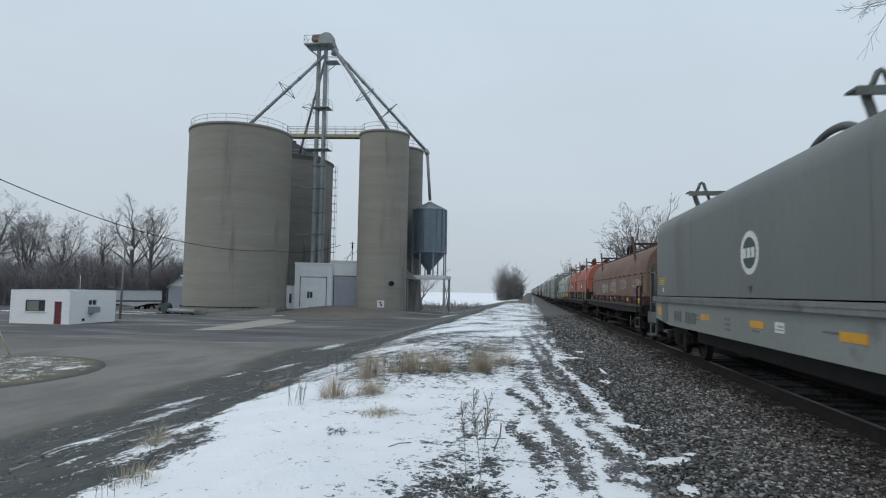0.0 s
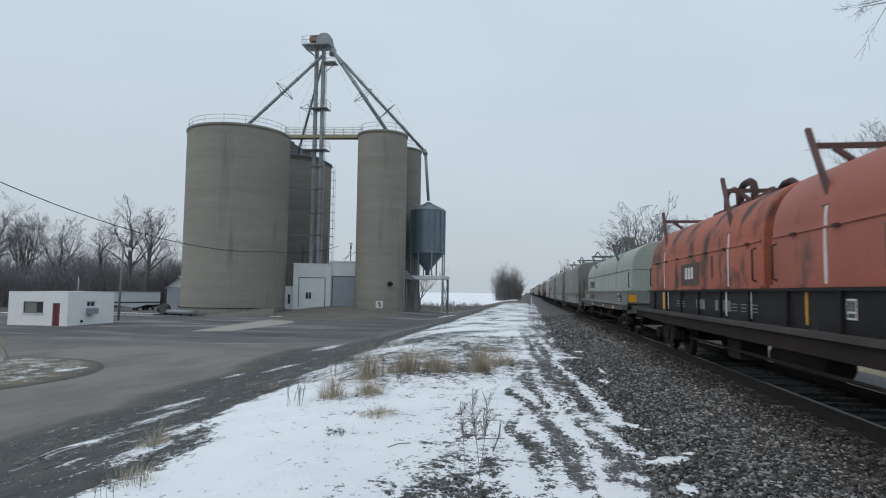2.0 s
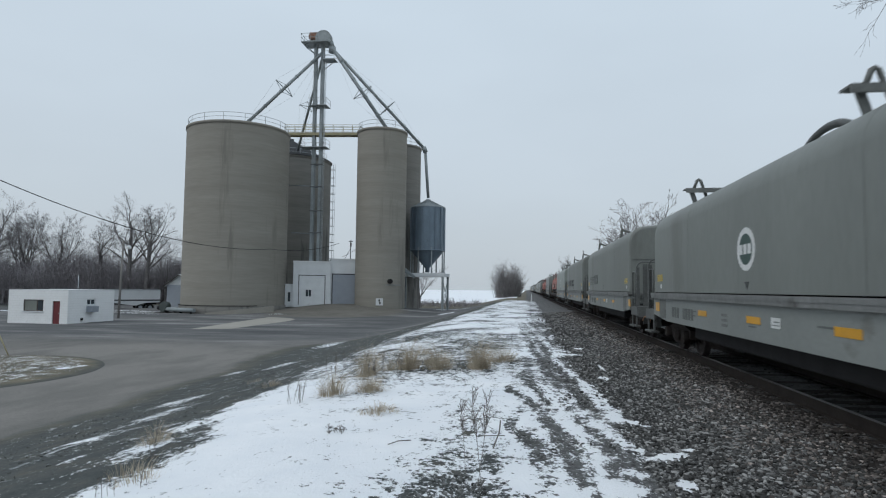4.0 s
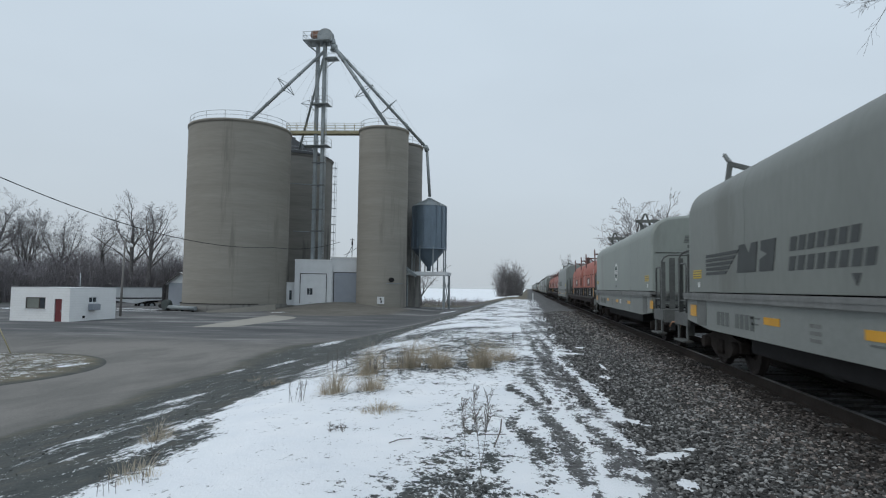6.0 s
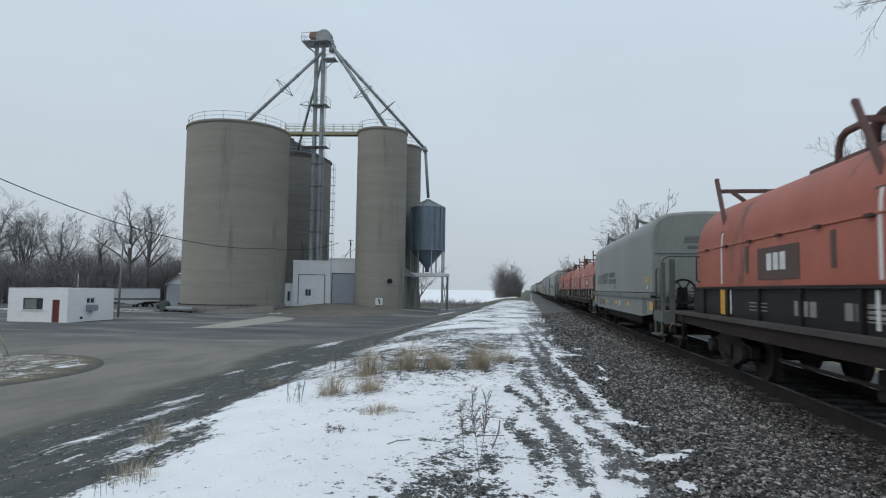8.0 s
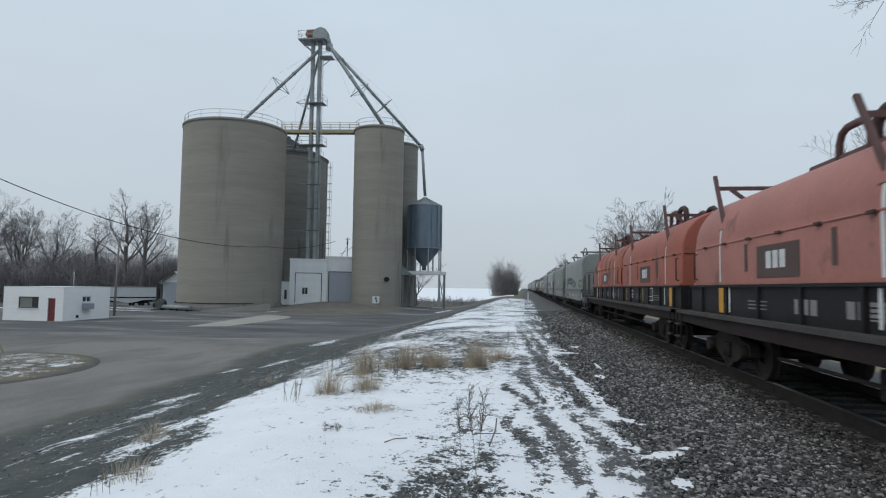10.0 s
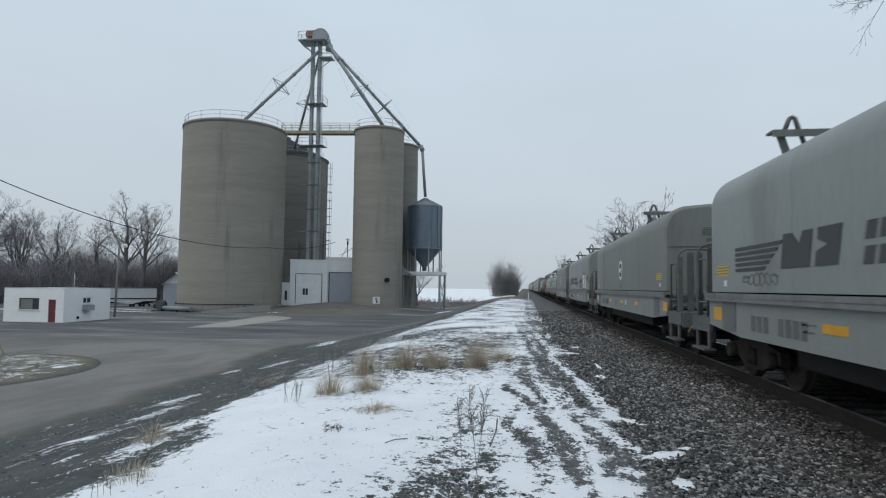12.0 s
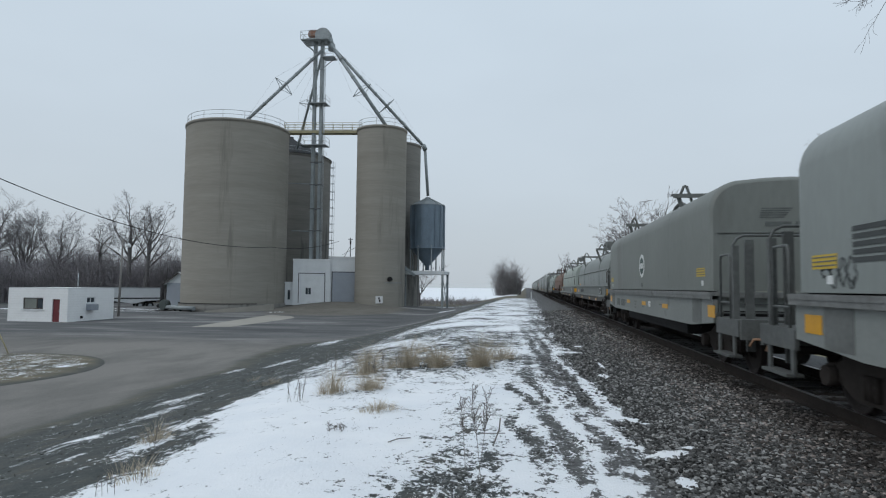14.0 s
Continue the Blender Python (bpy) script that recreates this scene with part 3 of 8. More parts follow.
def build_island(material):
    """Low grass island in the drive: a crowned sheet with a worn edge and thin snow."""
    co, at, n, rings = [], [], 120, 44
    for j in range(rings + 1):
        f = (j / rings) ** 0.8
        for i in range(n):
            a = 2 * math.pi * i / n
            k = f * (1 + 0.025 * noise.noise((math.cos(a) * 2, math.sin(a) * 2, 0)))
            x, y = -21.4 + 6.0 * k * math.cos(a), 18.9 + 6.3 * k * math.sin(a)
            r = noise.noise((x * 0.9, y * 0.9, 3)) + 0.6 * noise.noise((x * 2.3, y * 2.3, 5))
            sn = 0.33 * smoothstep(0.97, 0.80, f + 0.08 * r) + 0.15 * r
            sn = max(sn, 0.72 * smoothstep(1.3, 0.6, math.hypot((x + 16.9) / 0.20, (y - 21.0) / 0.9)))
            co.append((x, y, terrain(x, y) + 0.16 * (1 - f ** 4) - 0.03 * (f > 0.99)))
            at.append((0.0, max(0.0, sn) if f < 0.97 else 0.0, (0.40 + 0.3 * r) * smoothstep(1.0, 0.88, f), 0.0))
    faces = [(j * n + i, j * n + (i + 1) % n, (j + 1) * n + (i + 1) % n, (j + 1) * n + i) for j in range(rings) for i in range(n)]
    me = bpy.data.meshes.new("grass_island")
    me.from_pydata(co, [], [f[::-1] for f in faces])
    me.polygons.foreach_set("use_smooth", [True] * len(faces))
    a = me.attributes.new("cover", "FLOAT_COLOR", "POINT")
    a.data.foreach_set("color", np.array(at, dtype=np.float32).ravel())
    me.materials.append(material)
    tagged(new("grass_island", me), "round island of dead grass with patchy snow", "ground", kind="structure")


ground = build_ground()
ground.data.materials.append(ground_material())
build_island(ground.data.materials[0])


def rail_loop(bm, pts, h=1.05, r=0.03, mids=(0.52,), every=1):
    """A handrail over a row of floor points: posts, a top rail and mid rails."""
    up = Vector((0, 0, 1))
    pts = [Vector(p) for p in pts]
    for i, p in enumerate(pts):
        if i % every == 0:
            tube(bm, p, p + up * h, r, 6)
    for k in (h, *[h * m_ for m_ in mids]):
        path_tube(bm, [p + up * k for p in pts], r * 0.9, 6)
    return bm


# ---- railway track ----
def build_track():
    track = thing("railway_track", "single railway track with rusty rails on dark wooden ties", "railway", kind="structure", at=pose(TRACK_X, 0, 0))
    foot = [(-0.075, -0.18), (0.075, -0.18), (0.075, -0.165), (0.012, -0.15), (0.010, -0.05), (0.036, -0.042), (0.036, -0.004),
            (-0.036, -0.004), (-0.036, -0.042), (-0.010, -0.05), (-0.012, -0.15), (-0.075, -0.165)]
    for s in (-0.753, 0.753):
        bm = NB()
        ys = [-420, -120, 0, 40, 120, 400, 1500]
        loft(bm, [[(s + a, y, RAIL_Z + b) for a, b in foot] for y in ys])
        rail = part("rail", fixed(bm), M_RAIL, track, "rusty brown steel rail")
        bm = NB()
        box(bm, s - 0.034, s + 0.034, -420, 1500, RAIL_Z - 0.004, RAIL_Z)
        part("rail_head", bm, M_RAILTOP, rail, "bright worn running surface")
    return track


track = build_track()


# ---- grain elevator ----
SILO_TOP = 22.4
M_BOLT = mat("dark_clamp_steel", (0.12, 0.125, 0.13), 0.6, 0.3, 0.15, 2, 15, 0.05)
M_DARK_ROOF = mat("dark_roof_steel", (0.045, 0.048, 0.052), 0.6, 0.2, 0.12, 1, 12, 0.05)


def silo(name, label, cx, cy, r, top, base, material, railing_arc=(0, 360), group="", cone=0.0):
    ob = thing(name, label, "silo", group, at=pose(cx, cy, base))
    h = top - base
    bm = NB()
    prof = [(r, -0.6)] + [(r, k) for k in np.linspace(0.0, h - 0.5, 8)]
    prof += [(r, h - 0.32), (r + 0.10, h - 0.30), (r + 0.10, h - 0.02), (r + 0.06, h), (0, h + 0.25)]
    prof = [p for i, p in enumerate(prof) if i == 0 or p[1] > prof[i - 1][1] + 1e-4 or p[0] == 0]
    lathe(bm, prof, 96)
    part("wall", bm, material, ob)
    if cone:
        bm = NB()
        lathe(bm, [(r + 0.25, h - 0.02), (r + 0.25, h + 0.06), (0.6, h + cone), (0.6, h + cone + 0.3), (0, h + cone + 0.35)], 72)
        part("roof", bm, M_DARK_ROOF, ob, "dark steel cone roof")
    bm = NB()
    a0, a1 = railing_arc
    n = max(8, int(r * 5 * (a1 - a0) / 360))
    pts = [((r - 0.15) * math.cos(radians(a0 + (a1 - a0) * i / n)), (r - 0.15) * math.sin(radians(a0 + (a1 - a0) * i / n)), h) for i in range(n + 1)]
    path_tube(bm, [(x, y, z + 1.0) for x, y, z in pts], 0.028, 6)
    rail = part("roof_railing", bm, M_GALV, ob, "galvanised pipe railing")
    bm = NB()
    path_tube(bm, [(x, y, z + 0.5) for x, y, z in pts], 0.024, 6)
    part("mid_rail", bm, M_GALV, rail)
    for x, y, z in pts[:: 2]:
        bm = NB()
        tube(bm, (x, y, z), (x, y, z + 1.0), 0.028, 6)
        part("railing_post", bm, M_GALV, rail)
    return ob


silo_big = silo("concrete_silo", "wide tan concrete grain silo with pour lines and stains", -37.0, 73.9, 6.35, SILO_TOP - 0.65, -1.4, M_CONC, group="concrete silos")
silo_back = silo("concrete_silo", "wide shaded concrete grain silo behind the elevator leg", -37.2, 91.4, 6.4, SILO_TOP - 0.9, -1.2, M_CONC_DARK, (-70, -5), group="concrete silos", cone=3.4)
silo_slim = silo("concrete_silo", "slim tall tan concrete grain silo beside the drive", -19.1, 78.6, 3.28, SILO_TOP + 0.1, -1.0, M_CONC, group="concrete silos")
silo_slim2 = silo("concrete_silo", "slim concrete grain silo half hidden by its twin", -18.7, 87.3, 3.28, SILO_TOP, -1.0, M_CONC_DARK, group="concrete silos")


def build_leg():
    lx, ly, top = -27.65, 77.3, 37.2
    leg = thing("elevator_leg", "galvanised bucket elevator leg with platforms and grain spouts", "grain elevator", at=pose(lx, ly, -0.6))
    o = Vector((lx, ly, -0.6))

    def loc(x, y, z):
        return Vector((x, y, z)) - o

    H = top + 0.6
    for s in (-0.48, 0.48):
        bm = NB()
        box(bm, s - 0.19, s + 0.19, -0.28, 0.28, 0, H - 2.6)
        z = 2.4
        while z < H - 3:
            box(bm, s - 0.24, s + 0.24, -0.33, 0.33, z, z + 0.09)
            z += 2.4
        part("leg_casing", bm, M_GALV_DULL, leg, "square galvanised casing with bolted flanges")
    bm = NB()
    tube(bm, (-3.3, 0, 9.6), (-0.5, 0, 9.5), 0.06, 8)
    part("tie_bar", bm, M_GALV_DULL, leg, "pipe brace to the wide silo")
    bm = NB()
    tube(bm, (-3.9, 0, 16.0), (-0.5, 0, 15.8), 0.06, 8)
    part("tie_bar", bm, M_GALV_DULL, leg, "pipe brace to the wide silo")
    for z in (9.5, 12.4, 15.6, 18.6):
        bm = NB()
        box(bm, -0.80, 0.86, -0.36, -0.29, z, z + 0.16)
        box(bm, -0.80, 0.86, 0.29, 0.36, z, z + 0.16)
        part("casing_clamp", bm, M_BOLT, leg, "dark clamp round both casings")
    # head: rounded hood with the drive beside it
    bm = NB()
    prof = [(-1.0, 0.0), (1.0, 0.0), (1.05, 0.75)] + [(1.05 * math.cos(a), 0.75 + 0.95 * math.sin(a)) for a in np.linspace(0.15, math.pi - 0.15, 12)] + [(-1.05, 0.75)]
    loft(bm, [[(a + 0.55, y, H - 2.6 + b) for a, b in prof] for y in (-0.45, 0.45)])
    part("head_hood", fixed(bm), M_GALV_DULL, leg, "rounded weathered steel head hood")
    bm = NB()
    box(bm, -1.5, -0.35, -0.35, 0.35, H - 1.95, H - 1.4, bev=0.08)
    tube(bm, (-1.4, 0, H - 1.3), (-0.3, 0, H - 1.3), 0.32, 12)
    part("drive_motor", bm, mat("rust_red_motor", (0.24, 0.13, 0.09), 0.7, 0, 0.2, 2, 20, 0.1), leg, "rust-red gear motor")
    bm = NB()
    box(bm, -2.2, 1.5, -1.2, 1.2, H - 2.75, H - 2.62)
    bar(bm, (-2.1, -1.1, H - 2.75), (-0.6, -0.3, H - 4.0), 0.08, 0.08)
    bar(bm, (-2.1, 1.1, H - 2.75), (-0.6, 0.3, H - 4.0), 0.08, 0.08)
    rail_loop(bm, [(0.2, -1.2, H - 2.62), (-0.9, -1.2, H - 2.62), (-2.2, -1.2, H - 2.62), (-2.2, 0, H - 2.62), (-2.2, 1.2, H - 2.62), (-0.9, 1.2, H - 2.62)], 1.05, 0.03)
    part("head_platform", bm, M_GALV_DULL, leg)
    # distributor below the head
    bm = NB()
    tube(bm, (1.45, 0, H - 2.4), (1.75, 0, H - 3.2), 0.40, 12, 0.32)
    tube(bm, (1.75, 0, H - 3.1), (1.75, 0, H - 3.9), 0.45, 12, 0.5)
    box(bm, 0.6, 2.3, -0.8, 0.8, H - 5.05, H - 4.95)
    bar(bm, (2.2, 0, H - 5.05), (0.6, 0, H - 6.3), 0.08, 0.08)
    rail_loop(bm, [(0.6, -0.8, H - 4.95), (2.3, -0.8, H - 4.95), (2.3, 0.8, H - 4.95), (0.6, 0.8, H - 4.95)], 1.0, 0.025)
    part("distributor", bm, M_GALV_DULL, leg, "spout distributor with a small railed platform")
    for zz, wd in ((25.9, 0.9), (20.3, 1.0)):
        bm = NB()
        z = zz + 0.6
        left = -0.9 if zz > 22 else -2.1
        box(bm, left, 0.9 + wd * 0.5, -0.9, 0.9, z, z + 0.08)
        rail_loop(bm, [(left, 0.9, z), (left, -0.9, z), (0.2, -0.9, z), (0.9 + wd * 0.5, -0.9, z), (0.9 + wd * 0.5, 0.9, z)], 1.05, 0.028)
        part("rest_platform", bm, M_GALV_DULL, leg, "small railed steel platform")
    bm = NB()
    for s in (-0.2, 0.2):
        tube(bm, (1.05, s - 0.45, 1), (1.05, s - 0.45, H - 5.4), 0.03, 6)
    z = 1.2
    while z < H - 5.5:
        tube(bm, (1.05, -0.65, z), (1.05, -0.25, z), 0.018, 5)
        z += 0.3
    part("ladder", bm, M_GALV, leg)
    head = Vector((1.75, 0, H - 4.3))
    for end, r, truss in ((loc(-35.3, 71.4, SILO_TOP - 0.5), 0.20, 0.5), (loc(-33.8, 86.0, SILO_TOP - 0.3), 0.17, 0.52), (loc(-18.2, 77.2, SILO_TOP + 0.3), 0.24, 0.55),
                          (loc(-14.1, 82.6, 21.2), 0.20, 0.58)):
        bm = NB()
        a = head + Vector((0.2 if end.x > 0 else -1.3, -0.2 if end.y < 0 else 0.25, 0.75 if end.x > 0 else 0.35))
        tube(bm, a, end, r, 12)
        d = (end - a).normalized()
        for k in np.arange(2.0, (end - a).length, 3.0):
            tube(bm, a + d * k, a + d * (k + 0.12), r + 0.06, 12)
        spout = part("spout", bm, M_GALV_DULL, leg, "round grain spout pipe")
        # spreader frame and tension wires
        mid = a + (end - a) * truss
        u = d.cross(Vector((0, 0, 1))).normalized()
        w = u.cross(d)
        bm = NB()
        tips = [mid + u * 1.45, mid + w * 1.45, mid - u * 1.45, mid - w * 1.45]
        for i in range(4):
            tube(bm, mid, tips[i], 0.055, 5)
            tube(bm, tips[i], tips[(i + 1) % 4], 0.035, 5)
        for tip in tips:
            tube(bm, a, tip, 0.009, 4)
            tube(bm, tip, end, 0.009, 4)
        part("spout_truss", bm, M_GALV_DULL, spout, "spreader frame with tension wires")
    bm = NB()
    e = loc(-14.1, 82.6, 21.2)
    tube(bm, e + Vector((-0.1, 0, 0.2)), e + Vector((0.2, 0, -0.5)), 0.33, 12)
    tube(bm, e + Vector((0.15, 0, -0.3)), loc(-13.5, 82.9, 14.3), 0.20, 12)
    part("down_spout", bm, M_GALV_DULL, leg, "elbow and down spout to the hopper bin")
    return leg


leg = build_leg()


def build_catwalk():
    a, b = Vector((-31.9, 76.6, SILO_TOP - 0.35)), Vector((-22.0, 78.9, SILO_TOP))
    cw = thing("catwalk", "faded yellow steel catwalk with pipe railing between silos", "catwalk", at=Matrix.Translation(a))
    d = b - a
    n = Vector((-d.y, d.x, 0)).normalized() * 0.5
    bm = NB()
    for s in (-1, 1):
        bar(bm, n * s, d + n * s, 0.12, 0.36)
    part("girder", bm, M_YELLOW_STEEL, cw, "faded yellow girders")
    bm = NB()
    bar(bm, Vector((0, 0, 0.2)), d + Vector((0, 0, 0.2)), 1.0, 0.05)
    part("walkway", bm, M_GALV_DULL, cw)
    for s in (-1, 1):
        bm = NB()
        rail_loop(bm, [n * s + d * (i / 8) + Vector((0, 0, 0.2)) for i in range(9)], 1.05, 0.028, (0.33, 0.66))
        part("railing", bm, M_YELLOW_STEEL, cw, "pale yellow pipe railing")
    return cw


build_catwalk()


def build_cage_ladder():
    ob = thing("caged_ladder", "galvanised ladder with safety cage on the rear silo", "ladder", at=pose(-31.25, 93.85, 0, 0, 0, 22))
    bm = NB()
    for s in (-0.25, 0.25):
        tube(bm, (0, s, -1), (0, s, 21.8), 0.035, 6)
    z = -0.8
    while z < 21.6:
        tube(bm, (0, -0.25, z), (0, 0.25, z), 0.02, 5)
        z += 0.3
    part("ladder", bm, M_GALV, ob)
    bm = NB()
    for zz in np.arange(2.5, 22, 1.3):
        path_tube(bm, [(0, -0.4, zz), (0.45, -0.45, zz), (0.75, 0, zz), (0.45, 0.45, zz), (0, 0.4, zz)], 0.035, 5)
    for p in ((0.45, -0.45), (0.75, 0), (0.45, 0.45)):
        tube(bm, (*p, 2.5), (*p, 21.7), 0.02, 5)
    part("safety_cage", bm, M_GALV, ob)


build_cage_ladder()


def build_annex():
    """White head-house between the silos: a tall bay, a drive-through bay and a low lean-to."""
    ang = math.degrees(math.atan2(1.6, 4.43))
    ob = thing("head_house", "white flat-roofed elevator head house with grey overhead door", "building", at=pose(-29.6, 74.9, -0.75, 0, 0, ang))
    bm = NB()
    box(bm, 0, 4.7, 0.0, 5, 0, 5.75)
    wall = part("wall", bm, M_WHITE_DULL, ob)
    bm = NB()
    box(bm, -0.06, 4.76, -0.06, 5.06, 5.75, 5.93)
    part("parapet", bm, M_WHITE, wall, "white parapet cap")
    bm = NB()
    box(bm, 4.7, 8.6, 0.25, 5, 0, 6.15)
    wall2 = part("wall", bm, M_WHITE_DULL, ob)
    bm = NB()
    box(bm, 4.64, 8.66, 0.19, 5.06, 6.15, 6.33)
    part("parapet", bm, M_WHITE, wall2, "white parapet cap")
    bm = NB()
    box(bm, -1.0, -0.003, 0.5, 4, 0, 2.85)
    box(bm, -1.05, -0.003, 0.45, 4.05, 2.85, 2.95)
    lean = part("lean_to", bm, M_WHITE_DULL, ob, "low white lean-to")
    bm = NB()
    box(bm, -0.62, -0.32, 0.47, 0.5, 0.7, 1.9)
    part("window", bm, M_GLASS, lean, "narrow dark window")
    # white sliding door with a dark frame and a small window
    bm = NB()
    for x0, x1, z0, z1 in ((0.68, 0.76, 0.3, 4.12), (3.98, 4.06, 0.3, 4.12), (0.76, 3.98, 4.04, 4.12)):
        box(bm, x0, x1, -0.05, 0.0, z0, z1)
    part("door_frame", bm, M_DARK, ob, "dark door frame")
    bm = NB()
    box(bm, 0.76, 3.98, -0.03, -0.003, 0.3, 4.04)
    for k in range(1, 5):
        box(bm, 0.76, 3.98, -0.036, -0.03, 0.3 + k * 0.75, 0.31 + k * 0.75)
    door = part("overhead_door", bm, M_WHITE_DULL, ob, "pale grey overhead door with two small panes")
    for k in (0, 1):
        bm = NB()
        box(bm, 1.62 + k * 0.36, 1.92 + k * 0.36, -0.05, -0.036, 1.38, 2.2)
        part("pane", bm, M_GLASS, door, "dark window pane")
    bm = NB()
    box(bm, 5.0, 8.2, 0.17, 0.247, 0.3, 4.25)
    roller = part("roller_door", bm, M_DOORGREY, ob, "blue-grey roller door")
    for k in range(14):
        bm = NB()
        box(bm, 5.0, 8.2, 0.14, 0.168, 0.31 + k * 0.28, 0.57 + k * 0.28)
        part("slat", bm, M_DOORGREY, roller)
    bm = NB()
    for x0, x1, z0, z1 in ((4.9, 5.0, 0.3, 4.35), (5.0, 8.2, 4.25, 4.35)):
        box(bm, x0, x1, 0.15, 0.247, z0, z1)
    part("door_frame", bm, M_DARK, ob, "dark door frame")
    bm = NB()
    tube(bm, (7.3, 1.2, 6.3), (7.3, 1.2, 8.9), 0.05, 8)
    tube(bm, (6.5, 1.2, 6.3), (7.3, 1.2, 7.8), 0.03, 6)
    tube(bm, (7.0, 1.2, 8.7), (7.6, 1.2, 8.7), 0.04, 6)
    box(bm, 7.2, 7.4, 1.1, 1.3, 8.0, 8.5)
    part("service_mast", bm, M_DARK, ob, "electric service mast")


build_annex()


def build_hopper():
    cx, cy, g = -13.5, 82.9, -1.05
    ob = thing("hopper_bin", "blue-grey corrugated steel hopper bin on a steel stand", "grain bin", at=pose(cx, cy, g))
    r, z0, z1 = 2.32, 8.05, 13.95
    bm = NB()
    prof, z = [], z0
    while z < z1:
        prof += [(r, z), (r + 0.03, z + 0.05)]
        z += 0.1
    lathe(bm, prof, 64)
    shell = part("shell", bm, M_BIN, ob)
    for i in range(16):
        a = 2 * math.pi * (i + 0.5) / 16
        c, s = math.cos(a), math.sin(a)
        bm = NB()
        bar(bm, ((r + 0.06) * c, (r + 0.06) * s, z0 - 0.1), ((r + 0.06) * c, (r + 0.06) * s, z1), 0.09, 0.09, (c, s, 0))
        part("stiffener", bm, M_BIN, shell)
    bm = NB()
    lathe(bm, [(r + 0.02, z0 - 0.1), (r + 0.14, z0 - 0.08), (r + 0.14, z0 + 0.06), (r + 0.02, z0 + 0.08)], 48)
    part("rim_ring", bm, M_BIN, shell)
    bm = NB()
    lathe(bm, [(r + 0.10, z1 - 0.05), (r + 0.08, z1 + 0.03), (0.35, z1 + 1.05), (0.35, z1 + 1.2), (0, z1 + 1.25)], 48)
    for i in range(24):
        a = 2 * math.pi * i / 24
        bar(bm, ((r + 0.05) * math.cos(a), (r + 0.05) * math.sin(a), z1 + 0.07), (0.4 * math.cos(a), 0.4 * math.sin(a), z1 + 1.06), 0.03, 0.05)
    part("roof", bm, M_GALV_DULL, ob, "ribbed galvanised cone roof")
    bm = NB()
    lathe(bm, [(r - 0.02, z0), (0.3, z0 - 2.45), (0.3, z0 - 3.0), (0, z0 - 3.0)], 48)
    part("hopper_cone", bm, M_BIN, ob, "steel discharge cone")
    for i in range(8):
        a = 2 * math.pi * (i + 0.5) / 8
        c, s = math.cos(a), math.sin(a)
        bm = NB()
        bar(bm, ((r + 0.05) * c, (r + 0.05) * s, 4.9), ((r + 0.05) * c, (r + 0.05) * s, z0 + 0.3), 0.14, 0.14, (c, s, 0))
        part("bin_leg", bm, M_GALV_DULL, ob)
    bm = NB()
    w = 2.65
    for s in (-1, 1):
        box(bm, -w - 1.6, w, s * w - 0.12, s * w + 0.12, 4.45, 4.9)
        box(bm, s * w - 0.12, s * w + 0.12, -w, w, 4.46, 4.89)
    box(bm, -w - 1.6, w, -0.12, 0.12, 4.46, 4.88)
    part("stand_frame", bm, M_WHITE_DULL, ob, "pale painted steel beams")
    for x in (-w - 1.4, w - 0.15):
        for y in (-w, w):
            bm = NB()
            box(bm, x - 0.14, x + 0.14, y - 0.14, y + 0.14, -0.3, 4.45)
            part("stand_leg", bm, M_GALV_DULL, ob)
    bm = NB()
    bar(bm, (w - 0.15, -w, 0.2), (w - 0.15, w, 4.3), 0.08, 0.08)
    bar(bm, (w - 0.15, w, 0.2), (w - 0.15, -w, 4.3), 0.08, 0.08)
    part("cross_brace", bm, M_GALV_DULL, ob)
    bm = NB()
    bar(bm, (-w - 2.0, -w - 0.3, 6.9), (-1.2, -w - 0.3, 4.3), 0.5, 0.35)
    box(bm, -w - 1.9, -w - 1.0, -w - 0.6, -w - 0.1, 6.8, 9.6)
    part("feed_chute", bm, M_GALV_DULL, ob, "sloping feed chute")
    bm = NB()
    for x in (-4.6, -3.9, -3.2):
        box(bm, x - 0.16, x + 0.16, 0.3, 0.9, -0.2, 5.6)
    part("support_post", bm, M_GALV_DULL, ob)


build_hopper()


